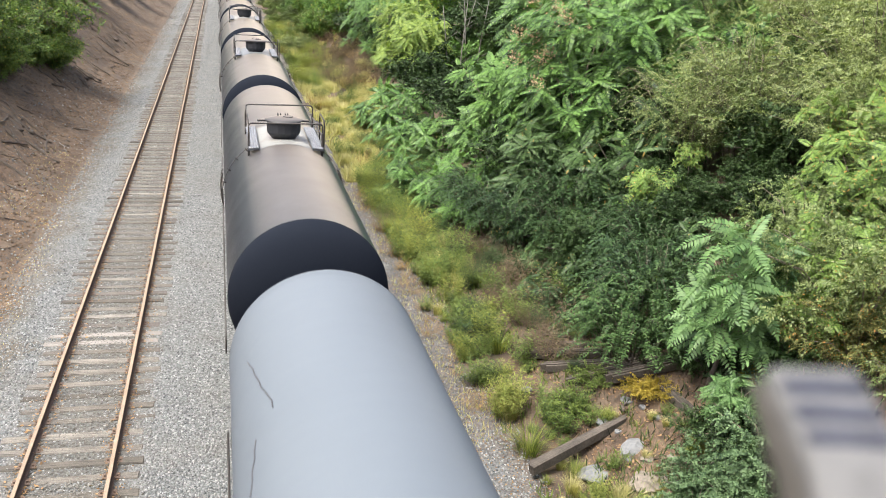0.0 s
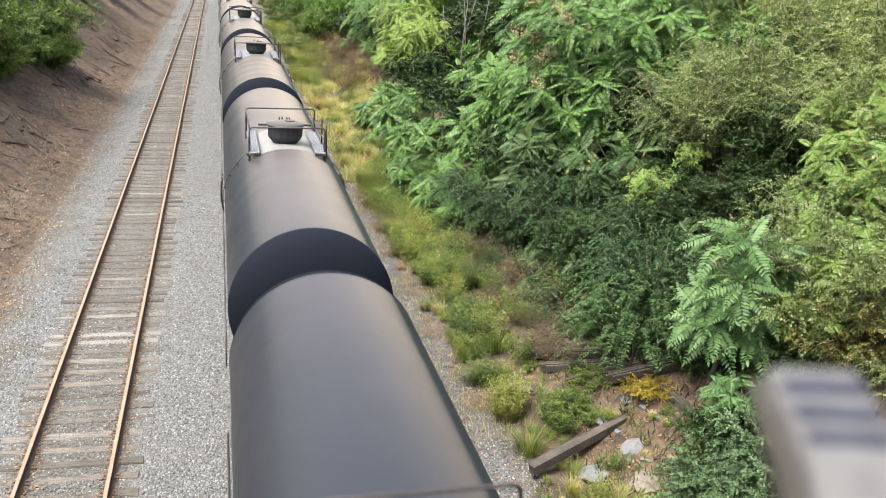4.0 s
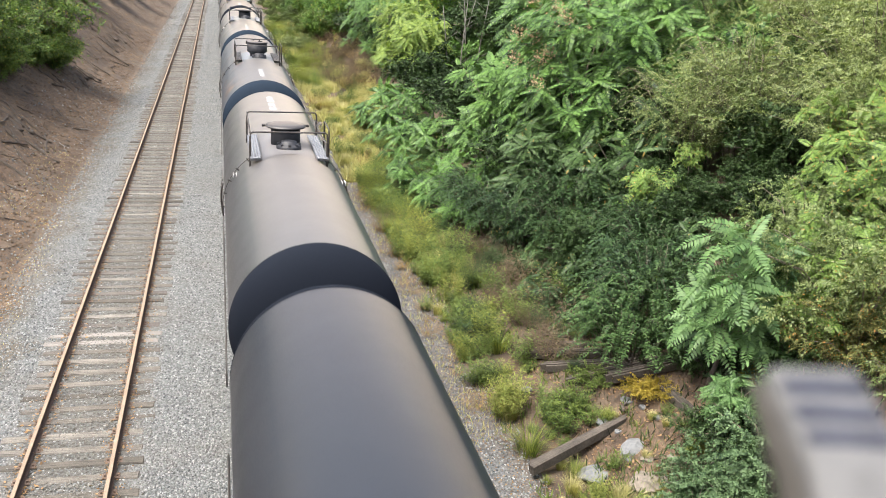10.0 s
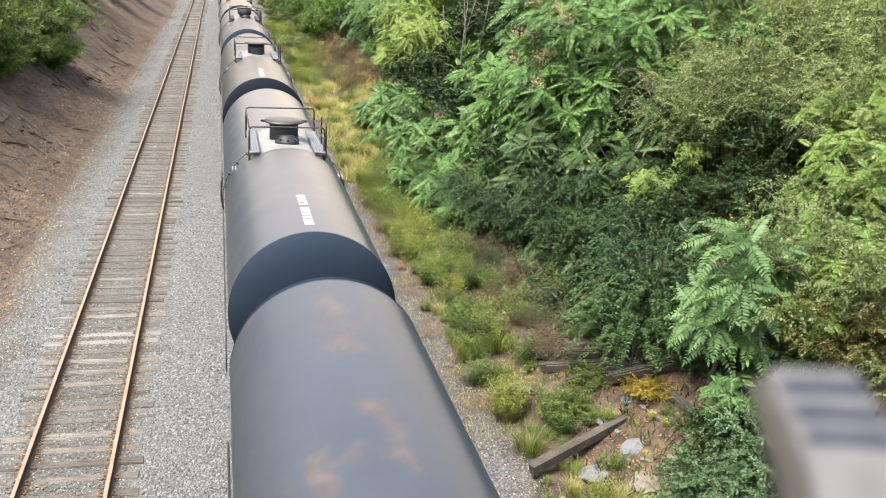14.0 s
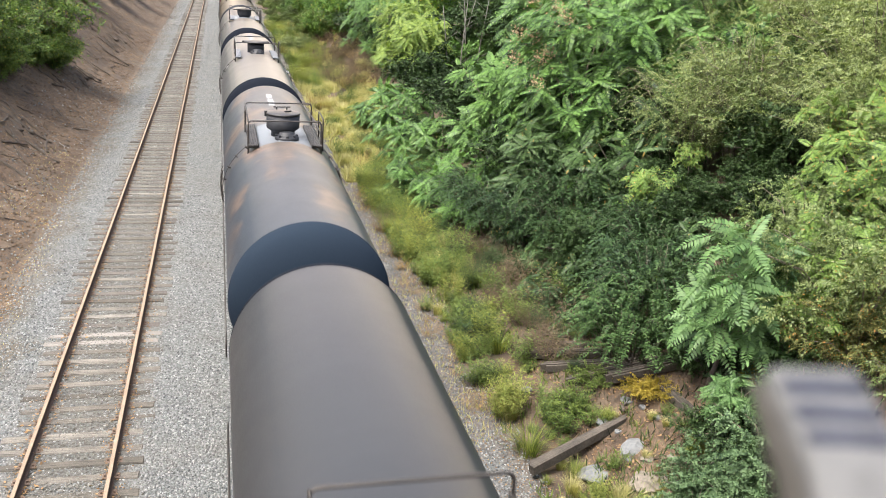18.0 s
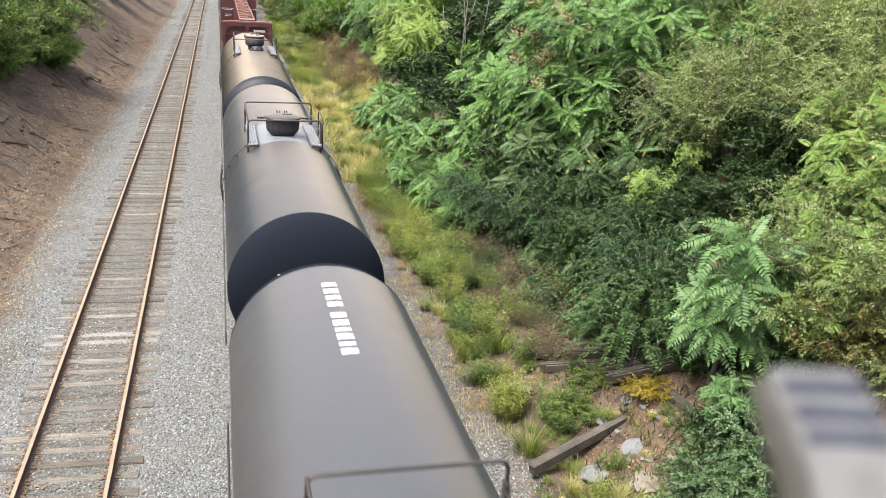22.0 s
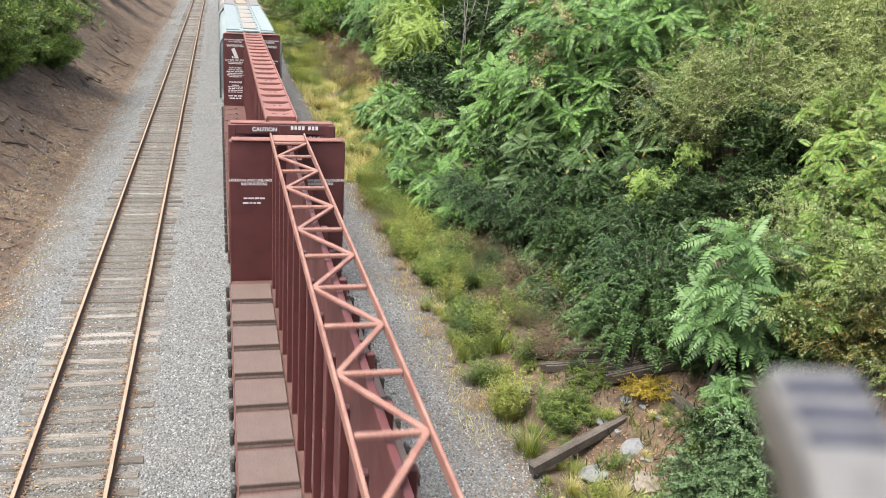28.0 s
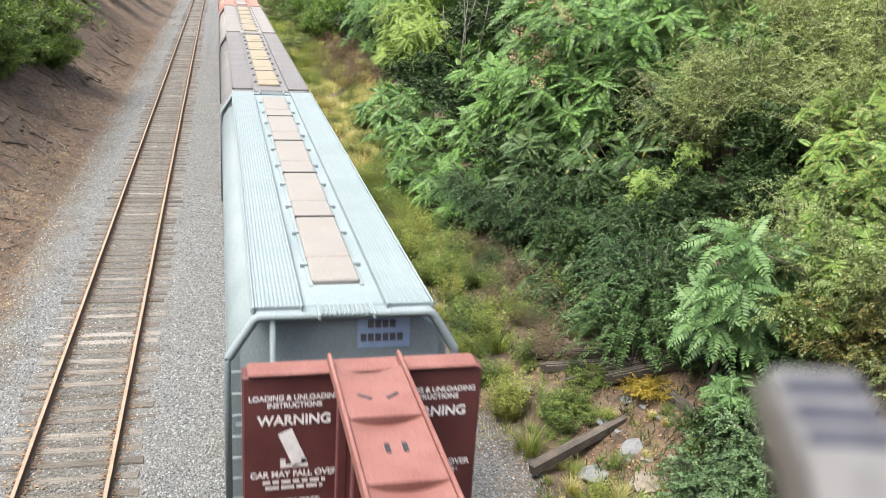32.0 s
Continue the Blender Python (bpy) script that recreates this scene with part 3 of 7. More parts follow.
def head_build(bm):
    # two-to-one dished head, bulging towards -y from its seam at y = 0
    prof = [(TR + 0.004, 0.05), (TR + 0.004, 0.0)]
    for i in range(1, 13):
        w = math.pi / 2 * i / 13
        prof.append(((TR + 0.004) * math.cos(w), -0.70 * math.sin(w)))
    prof.append((0.02, -0.70))
    lathe(bm, prof, 72, Matrix.Translation((0, 0, TZ)), "Y")
    bmesh.ops.delete(bm, geom=[f for f in bm.faces if len(f.verts) > 4 and f.calc_center_median().y > 0], context="FACES_ONLY")


def saddle_build(half_y, half_a):
    def build(bm):
        rows = []
        for j in range(9):
            y = -half_y + 2 * half_y * j / 8
            rows.append([bm.verts.new(q) for q in arc(-half_a, half_a, TR + 0.008, y, 18)])
        for a, b in zip(rows, rows[1:]):
            for i in range(18):
                f = bm.faces.new((a[i], a[i + 1], b[i + 1], b[i]))
                f.smooth = True
    return build


def grating_build(bm):
    # kicked steel walkway: five ridged planks on cross-bearers
    for y in (-1.3, -0.55, 0.25, 1.0):
        box(bm, -0.125, 0.125, y - 0.025, y + 0.025, -0.05, 0.0, 0.006)
    box(bm, -0.131, -0.124, -1.38, 1.04, -0.03, 0.05)
    box(bm, 0.124, 0.131, -1.38, 1.04, -0.03, 0.05)


def plank_build(bm):
    box(bm, -0.0285, 0.0285, -1.38, 1.04, 0.0, 0.038, 0.012)


def bowl_housing(bm):
    lathe(bm, [(0.28, -0.10), (0.31, 0.0), (0.40, 0.10), (0.425, 0.16), (0.43, 0.42)], 16, None, "Z", False)


def bowl_lid(bm):
    lathe(bm, [(0.44, 0.415), (0.47, 0.42), (0.475, 0.45), (0.45, 0.47), (0.30, 0.49), (0.05, 0.495)], 32)
    for s in (-1, 1):
        box(bm, min(s * 0.42, s * 0.66), max(s * 0.42, s * 0.64), -0.05, 0.05, 0.40, 0.45, 0.01)
    lathe(bm, [(0.13, 0.485), (0.13, 0.505), (0.11, 0.512)], 16, Matrix.Translation((0.12, 0.16, 0)))
    for x in (-0.12, -0.05, 0.07, 0.13):    # swing-bolt lugs at the back
        box(bm, x - 0.012, x + 0.012, 0.40, 0.52, 0.42, 0.53, 0.004)


def tall_housing(bm):
    lathe(bm, [(0.30, -0.12), (0.30, 0.10), (0.33, 0.13), (0.415, 0.19), (0.42, 0.22), (0.42, 0.54)], 40)


def tall_lid(bm):
    lathe(bm, [(0.425, 0.535), (0.435, 0.54), (0.435, 0.575), (0.42, 0.585), (0.04, 0.59)], 40)
    box(bm, 0.02, 0.22, -0.06, -0.02, 0.585, 0.625, 0.01, Matrix.Rotation(0.5, 4, "Z"))
    for x in (-0.16, 0.10):    # hinge ears and the pin between them
        box(bm, x, x + 0.04, 0.36, 0.50, 0.50, 0.66, 0.01)
    tube(bm, [(-0.22, 0.46, 0.64), (0.22, 0.46, 0.64)], 0.018, 6)
    box(bm, -0.47, -0.40, -0.05, 0.05, 0.48, 0.62, 0.01)


def box_housing(bm):
    lathe(bm, [(0.36, -0.10), (0.36, 0.40)], 28)


def box_lid(bm):
    lathe(bm, [(0.48, 0.40), (0.50, 0.41), (0.50, 0.44), (0.30, 0.47), (0.04, 0.475)], 28)
    for s in (-1, 1):
        box(bm, min(s * 0.44, s * 0.58), max(s * 0.44, s * 0.58), -0.05, 0.05, 0.40, 0.46, 0.01)


def flat_lid(bm):
    lathe(bm, [(0.47, 0.40), (0.49, 0.405), (0.49, 0.43), (0.46, 0.445), (0.04, 0.45)], 32)


def spill_box(bm):
    # round-nosed trough, open above
    out, inn = [], []
    for r, ring in ((0.24, out), (0.205, inn)):
        pts = [(r * math.cos(math.pi + math.pi * i / 10), -0.06 + r * math.sin(math.pi + math.pi * i / 10)) for i in range(11)]
        pts = [(-r, 0.16)] + pts + [(r, 0.16)]
        for z in ((-0.08, 0.27) if ring is out else (0.10, 0.27)):
            ring.append([bm.verts.new((x, y, z)) for x, y in pts])
    n = len(out[0])
    for i in range(n - 1):
        bm.faces.new((out[0][i], out[0][i + 1], out[1][i + 1], out[1][i]))
        bm.faces.new((inn[1][i], inn[1][i + 1], inn[0][i + 1], inn[0][i]))
        bm.faces.new((out[1][i], out[1][i + 1], inn[1][i + 1], inn[1][i]))
    bm.faces.new(inn[0])


def valve_build(bm):
    # bolted cover plate and squat valve bonnet
    lathe(bm, [(0.30, -0.06), (0.30, 0.05), (0.26, 0.08), (0.20, 0.09), (0.18, 0.16), (0.05, 0.18)], 20)
    for i in range(8):
        w = 2 * math.pi * i / 8
        box(bm, -0.03, 0.03, -0.03, 0.03, 0.04, 0.12, 0.006, Matrix.Translation((0.25 * math.cos(w), 0.25 * math.sin(w), 0)))


def bolt_build(bm):
    tube(bm, [(0, 0, 0), (0, 0, 0.12)], 0.014, 6)
    lathe(bm, [(0.028, 0.10), (0.028, 0.13)], 6)


HX, HY, HT = 0.90, 1.20, 4.92    # half width, half length and top of the crown handrail


def hoop_build(side, gap):
    """One end of the crown rail with its two posts (side: -1 front, 1 rear)."""
    def build(bm):
        y = side * HY
        tube(bm, rounded([(-HX, y, 4.10), (-HX, y, HT), (HX, y, HT), (HX, y, 4.10)], 0.10), 0.020, 8)
    return build


def siderail_build(side, level):
    def build(bm):
        x = side * HX
        tube(bm, [(x, -HY, level), (x, HY, level)], 0.019, 8)
        if level > 4.9:
            for y in (-0.36, 0.36):
                tube(bm, [(x, y, 4.10), (x, y, level)], 0.019, 8)
    return build


def gaterail_build(bm):
    tube(bm, rounded([(1.02, -0.55, 3.95), (1.02, -0.55, 4.86), (1.02, 0.45, 4.86), (1.02, 0.45, 3.95)], 0.09), 0.018, 8)


def kick_build(bm):
    box(bm, -0.025, 0.025, -0.05, 0.05, 3.95, 4.70, 0.008)


def handle_build(bm):
    for x in (-0.035, 0.035):
        tube(bm, rounded([(x, -0.13, -0.07), (x, -0.13, 0.0), (x, 0.13, 0.0), (x, 0.13, -0.07)], 0.03), 0.009, 6)


def ladder_rail(side, y):
    def build(bm):
        tube(bm, arc(side * 1.30, side * 1.85, TR + 0.09, y, 12), 0.018, 6)
    return build


def rung_build(bm):
    tube(bm, [(0, -0.22, 0), (0, 0.22, 0)], 0.012, 6)


def hoop_ladder(root, side, at):
    """Ladder bent down the side of the shell to the running board."""
    first = piece("ladder", f"ladder_rail{side}a", ladder_rail(side, -0.22), M["rail_paint"], root, "bent black side ladder", at)
    piece("ladder_rail", f"ladder_rail{side}b", ladder_rail(side, 0.22), M["rail_paint"], first)
    for i in range(9):
        w = side * (1.34 + 0.06 * i)
        piece("rung", "rung", rung_build, M["rail_paint"], first, "", pose((TR + 0.09) * math.sin(w), 0, TZ + (TR + 0.09) * math.cos(w)))


def hoopbar_build(side):
    """Single grab bar hooped round the shell on short stand-offs."""
    def build(bm):
        tube(bm, arc(side * 0.60, side * 1.66, TR + 0.06, -0.75, 14), 0.009, 6)
        for i in range(5):
            w = side * (0.66 + 0.22 * i)
            tube(bm, [(TR * math.sin(w), -0.75, TZ + TR * math.cos(w)), ((TR + 0.10) * math.sin(w), -0.75, TZ + (TR + 0.10) * math.cos(w))], 0.016, 6)
    return build


def siderun_build(length):
    def build(bm):
        tube(bm, [(0, 0.5, 0), (0, length - 0.5, 0)], 0.017, 6)
        for i in range(9):
            y = 0.5 + (length - 1.0) * i / 8
            tube(bm, [(0, y, 0), (0, y, -0.42)], 0.015, 6)
    return build


def truck_build(bm):
    for s in (-1, 1):
        x = s * 0.98
        box(bm, x - 0.09, x + 0.09, -1.12, 1.12, 0.52, 0.68, 0.04)
        box(bm, x - 0.10, x + 0.10, -0.34, 0.34, 0.24, 0.60, 0.05)
        for y in (-0.89, 0.89):
            box(bm, x - 0.11, x + 0.11, y - 0.15, y + 0.15, 0.34, 0.62, 0.04)
        for y in (-0.16, 0.0, 0.16):
            lathe(bm, [(0.06, 0.30), (0.06, 0.50)], 10, Matrix.Translation((x + s * 0.12, y, 0)))
    box(bm, -1.05, 1.05, -0.2, 0.2, 0.50, 0.72, 0.03)


def wheelset_build(bm):
    for s in (-1, 1):
        lathe(bm, [(0.10, -0.06), (0.16, -0.06), (0.40, -0.04), (0.458, -0.065), (0.485, -0.06), (0.485, -0.035), (0.458, -0.03), (0.450, 0.065), (0.40, 0.065), (0.38, 0.02), (0.16, 0.05), (0.10, 0.06)],
              28, Matrix.Translation((s * 0.7525, 0, 0.458)) @ Matrix.Rotation(0 if s < 0 else math.pi, 4, "Z"), "X")
    lathe(bm, [(0.08, -0.95), (0.08, 0.95)], 14, Matrix.Translation((0, 0, 0.458)), "X")


def coupler_build(bm):
    box(bm, -0.09, 0.09, -0.55, 0.3, 0.76, 0.96, 0.03)
    box(bm, -0.16, 0.14, -0.75, -0.45, 0.70, 1.02, 0.06)
    tube(bm, rounded([(0.25, 0.2, 0.75), (0.25, -0.3, 0.45), (0.12, -0.7, 0.55)], 0.1), 0.03, 6)


def running_gear(root, y0, y1, inset):
    """Trucks, wheelsets and couplers at both ends of a car."""
    for y, turn in ((y0, 0.0), (y1, 180.0)):
        s = 1 if turn == 0 else -1
        t = piece("truck", "truck", truck_build, M["frame"], root, "cast steel bogie frame", pose(0, y + s * inset, 0))
        for d in (-0.89, 0.89):
            piece("wheelset", "wheelset", wheelset_build, M["wheel"], t, "worn steel wheels on an axle", pose(0, d, 0))
        piece("coupler", "coupler", coupler_build, M["frame"], root, "", pose(0, y, 0, 0, 0, turn))


def bars(bm, cells, w, h, gap, place):
    """Plain bars standing for characters: cells is a run of widths, 0 a space."""
    x = 0.0
    for c in cells:
        if c:
            for v0, v1, u0, u1 in ((0, 1, 0, c * 0.9),):
                vs = [bm.verts.new(place(x + u * w, v * h)) for u, v in ((u0, v0), (u1, v0), (u1, v1), (u0, v1))]
                bm.faces.new(vs)
        x += w * (max(c, 0.5)) + gap
    return x


def top_mark_build(y0, ang, size, n):
    """A row of plain bars along the crown of the tank."""
    def build(bm):
        r = TR + 0.006

        def place(u, v):
            a = ang + 0.70 * (v - 0.5 * size) / r
            return (r * math.sin(a), y0 + u, TZ + r * math.cos(a))
        g = random.Random(n)
        cells = [g.choice((0.9, 0.95, 0.95, 0.6)) for _ in range(6)] + [0] + [g.choice((0.85, 0.95, 1.0)) for _ in range(4)]
        x = 0.0
        for c in cells:
            if c:
                k = 8
                w = size * 0.62 * c
                notch = g.choice((0, 1, 2, 3))    # worn edges leave each bar a little ragged
                vv = [[bm.verts.new(place(x + u, i / k * size)) for u in ((0.10 * w if i == 2 + notch else 0.0), w - (0.12 * w if i == 7 - notch else 0.0))] for i in range(k + 1)]
                for a, b in zip(vv, vv[1:]):
                    bm.faces.new((a[0], a[1], b[1], b[0]))
            x += size * 0.62 * max(c, 0.35) + size * 0.25
    return build


def head_mark_build(seed):
    """Small white marks across the dished end, two words wide with finer rows below."""
    def build(bm):
        g = random.Random(seed)
        level = {33: 0.54, 31: 0.44}.get(seed, 0.38)    # height of the marks on the end

        def place(u, v):
            x, z = u, level + v
            rr = math.sqrt(x * x + z * z) / (TR + 0.004)
            y = -0.70 * math.sqrt(max(0.0, 1 - rr * rr)) - 0.012
            return (x, y, TZ + z)
        rows = [(0.0, 0.135, 0.10, [0.9] * 4 + [0, 0] + [g.choice((0.9, 0.9, 0.45)) for _ in range(6)]),
                (-0.13, 0.06, 0.055, [0.9] * 3 + [0] + [0.9] * 2 + [0] + [0.9] * 2 + [0] + [0.9] * 3),
                (-0.23, 0.055, 0.05, [0.9] * 5 + [0] + [0.9] * 3 + [0] + [0.9] * 2)]
        for z, h, w, cells in rows:
            total = sum(w * max(c, 0.5) + 0.02 for c in cells)
            bars(bm, cells, w, h, 0.02, lambda u, v, z=z, total=total: place(u - total / 2, v + z))
    return build


def tank_car(y0, shell="black", style="bowl", length=15.75, hatch=6.95, saddle="saddle", grate="grating", mark=None, mark_size=0.24, seed=1, bands=0.0, label="", spray=False, lid="lid", plat=1.08):
    """A tank car; its front head seam lies at y = 0 in its own space."""
    root = empty("tank_car", pose(RIGHT, y0, 0))
    tagged(root, label, "tank car", "train of tank cars")
    paint = M[shell]
    piece("tank_shell", f"tank_shell{length}{bands}", shell_build(length, bands), paint, root)
    for y, turn in ((0.0, 0.0), (length, 180.0)):
        piece("tank_head", "tank_head", head_build, M["pale_tank"] if shell == "pale_tank" else M["head_blue" if "slate" in shell else "head_gloss" if shell == "gloss" else "head"], root, "dished dark end of the tank", pose(0, y, 0, 0, 0, turn))
    if mark is not None:
        piece("stencil_mark", f"top_mark{seed}", top_mark_build(mark, -0.03, mark_size, seed), M["white_worn"], root, "white stencilled marks along the crown of the tank")
    piece("stencil_mark", f"head_mark{seed}", head_mark_build(seed), M["white"], root, "white stencilled marks on the tank end")
    if spray:
        def swirl(bm):
            g = random.Random(4)
            for k in range(3):
                pts = []
                for i in range(14):
                    w = 0.9 * i
                    x, z = -0.22 + 0.14 * k + 0.12 * math.cos(w + k), 0.28 + 0.12 * math.sin(w * 1.3 + k)
                    rr = math.hypot(x, z) / TR
                    pts.append((x, -0.70 * math.sqrt(1 - rr * rr) - 0.006, TZ + z))
                tube(bm, pts, 0.022, 5)
        piece("graffiti", "graffiti", swirl, M["graffiti"], root, "scrawl of blue spray paint")
    # crown platform
    H = pose(0, hatch, 0) @ Matrix.Diagonal((1, plat, 1, 1))
    half_a = 0.43 if grate == "grating" else 0.60
    if saddle:
        piece("saddle_plate", f"saddle{half_a}", saddle_build(1.25 if grate == "grating" else 1.25, half_a), M[saddle], root, "smooth pale coating round the manway", pose(0, hatch - 0.15, 0))
    crown = pose(0, hatch - 0.52, TZ + TR)
    if style == "bowl":
        man = piece("manway", "bowl_housing", bowl_housing, M["fitting"], root, "black bowl-shaped manway housing", crown)
        piece("lid", "bowl_lid", bowl_lid, M[lid], man, "dusty hinged lid")
        for i in range(5):
            w = 0.9 + 0.33 * i
            piece("bolt", "lid_bolt", bolt_build, M["fitting"], man, "", pose(0.45 * math.cos(w), 0.45 * math.sin(w), 0.33))
    elif style == "tall":
        man = piece("manway", "tall_housing", tall_housing, M["fitting"], root, "tall black drum-shaped fitting housing", crown)
        piece("lid", "tall_lid", tall_lid, M[lid], man, "flat lid with a lifting plate")
        piece("valve", "valve", valve_build, M["fitting"], root, "black bolted valve cover", pose(0.06, hatch - 1.02, TZ + TR))
    elif style == "scuttle":
        man = piece("manway", "box_housing", box_housing, M["fitting"], root, "black cylindrical manway housing", pose(0, hatch - 0.10, TZ + TR))
        piece("lid", "flat_lid", flat_lid, M[lid], man, "flat overhanging lid")
        piece("spill_box", "spill_box", spill_box, M["fitting"], root, "open black spill box on the crown", pose(0.04, hatch - 0.62, TZ + TR))
        for i in range(5):
            w = 0.9 + 0.33 * i
            piece("bolt", "lid_bolt", bolt_build, M["fitting"], man, "", pose(0.42 * math.cos(w), 0.42 * math.sin(w), 0.30))
    else:
        man = piece("manway", "box_housing", box_housing, M["fitting"], root, "black cylindrical manway housing", pose(0, hatch - 0.10, TZ + TR))
        piece("lid", "box_lid", box_lid, M[lid], man, "overhanging lid")
        piece("valve", "valve", valve_build, M["fitting"], root, "black bolted valve cover", pose(0.04, hatch - 0.68, TZ + TR))
        for i in range(5):
            w = 0.9 + 0.33 * i
            piece("bolt", "lid_bolt", bolt_build, M["fitting"], man, "", pose(0.42 * math.cos(w), 0.42 * math.sin(w), 0.30))
    for s in (-1, 1):
        way = piece("walkway", "grating", grating_build, M[grate], root, "ridged steel walkway", pose(s * 0.78, hatch, 4.32, 0, s * 4, 0) @ Matrix.Diagonal((1, plat, 1, 1)))
        for i in range(4):
            piece("plank", "grating_plank", plank_build, M[grate], way, "", pose(-0.0915 + i * 0.061, 0, 0))
        hoop_ladder(root, s, pose(0, hatch + 0.2, 0))
        piece("grab_bar", f"hoop_bar{s}", hoopbar_build(s), M["rail_paint"], root, "", H)
        piece("side_rail", f"side_run{length}", siderun_build(length), M["rail_paint"], root, "", pose(s * 1.53, 0, 2.0))
        piece("handrail", f"crown_hoop{s}", hoop_build(s, 0), M["rail_paint"], root, "", H)
    piece("handrail", "crown_side-1", siderail_build(-1, HT - 0.02), M["rail_paint"], root, "", H)
    piece("handrail", "crown_side_low", siderail_build(1, 4.60), M["rail_paint"], root, "", H)
    piece("gate_rail", "gate_rail", gaterail_build, M["rail_paint"], root, "", H)
    for x in (-HX, HX):
        for y in (-HY, HY):
            piece("rail_post", "kick_post", kick_build, M["rail_paint"], root, "", pose(x, hatch + plat * y, 0))
    if style in ("box", "scuttle"):
        for a, y in ((-0.95, -0.9), (0.98, -1.5)):
            piece("grab_handle", "grab_handle", handle_build, M["white"], root, "short white grab handle", pose((TR + 0.05) * math.sin(a), hatch + y, TZ + (TR + 0.05) * math.cos(a)))
    # underframe
    for y, s in ((0.0, 1), (length, -1)):
        def stub(bm):
            box(bm, -0.18, 0.18, -0.95, 3.6, 0.80, 1.10, 0.03)
            box(bm, -1.35, 1.35, -0.98, -0.72, 1.02, 1.10, 0.02)
            box(bm, -1.30, 1.30, 1.55, 1.95, 0.95, 1.55, 0.05)
            tube(bm, rounded([(-1.38, -0.9, 1.1), (-1.38, -0.9, 2.05), (1.38, -0.9, 2.05), (1.38, -0.9, 1.1)], 0.1), 0.018, 6)
            for x in (-1.45, 1.45):
                for q in (-0.9, -0.5):
                    tube(bm, [(x, q, 0.55), (x, q, 2.0)], 0.016, 6)
                for z in (0.6, 0.9, 1.2, 1.5):
                    tube(bm, [(x, -0.9, z), (x, -0.5, z)], 0.014, 6)
        piece("end_frame", "tank_end_frame", stub, M["frame"], root, "black end sill with grab rails", pose(0, y, 0, 0, 0, 0 if s > 0 else 180))
    running_gear(root, -0.95, length + 0.95, 2.7)
    return root


def letters(text, size, material, parent, m, label=""):
    """Words in the built-in face, set as a flat mesh."""
    cu = bpy.data.curves.new("lettering", "FONT")
    cu.body, cu.size, cu.align_x, cu.align_y, cu.extrude = text, size, "CENTER", "CENTER", 0.002
    cu.space_line = 1.05
    cu.offset = size * 0.028
    tmp = bpy.data.objects.new("lettering", cu)
    scene.collection.objects.link(tmp)
    me = bpy.data.meshes.new_from_object(tmp.evaluated_get(bpy.context.evaluated_depsgraph_get()))
    bpy.data.objects.remove(tmp)
    me.materials.clear()
    me.materials.append(material)
    ob = part("lettering", me, material, parent, label)
    ob.matrix_local = m
    return ob


def line_bars(bm, rows, seed, y=0.0, fill=0.8):
    """Rows of fine unreadable print: (centre x, z, width, height)."""
    g = random.Random(seed)
    for cx, z, w, h in rows:
        x = cx - w / 2
        while x < cx + w / 2:
            k = g.uniform(1.2, 3.6) * h
            x1 = min(x + k, cx + w / 2)
            vs = [bm.verts.new(c) for c in ((x, y, z), (x1, y, z), (x1, y, z + h * fill), (x, y, z + h * fill))]
            bm.faces.new(vs)
            x = x1 + 0.5 * h


FW, FZ, FD = 1.38, 4.62, 1.10      # bulkhead half width, top, and deck height
FL = 22.9                          # between the outer faces of the bulkheads


def bulkhead_plate(bm):
    box(bm, -FW, FW, 0.16, 0.30, 0.85, FZ, 0.02)


def stile_build(w, z1):
    def build(bm):
        box(bm, -w / 2, w / 2, 0.0, 0.163, 0.85, z1, 0.02)
    return build


def rail_build(z0, z1):
    def build(bm):
        box(bm, -FW + 0.003, FW - 0.003, 0.012, 0.166, z0, z1, 0.02)
    return build


def gusset_build(s):
    def build(bm):
        vs = [(s * (FW - 0.19), 0.02, FZ - 0.25), (s * (FW - 0.45), 0.02, FZ - 0.25), (s * (FW - 0.19), 0.02, FZ - 0.55)]
        a = [bm.verts.new(v) for v in vs]
        b = [bm.verts.new((v[0], 0.16, v[2])) for v in vs]
        bm.faces.new(a)
        bm.faces.new(b[::-1])
        for i in range(3):
            bm.faces.new((a[i], b[i], b[(i + 1) % 3], a[(i + 1) % 3]))
    return build


def bulkhead(root, red, at):
    """End wall: plate with stiles and rails that leave recessed fields on its outer face."""
    b = piece("bulkhead", "bulkhead_plate", bulkhead_plate, red, root, "maroon steel end bulkhead with recessed fields", at)
    for x in (-FW + 0.10, FW - 0.10):
        piece("stile", "outer_stile", stile_build(0.20, FZ - 0.003), red, b, "", pose(x, 0, 0))
    piece("stile", "mid_stile", stile_build(0.18, FZ - 0.01), red, b)
    for z0, z1 in ((FZ - 0.26, FZ + 0.003), (3.05, 3.17), (1.95, 2.07), (0.9, 1.15)):
        piece("cross_rail", f"bulkhead_rail{z0:.2f}", rail_build(z0, z1), red, b)
    for s in (-1, 1):
        piece("gusset", f"gusset{s}", gusset_build(s), red, b)
    piece("cap_plate", "bulkhead_cap", cap_build, M["maroon_top"], b, "paler red top edge")


def cap_build(bm):
    box(bm, -FW + 0.06, FW - 0.06, 0.02, 0.34, FZ + 0.004, FZ + 0.05, 0.02)


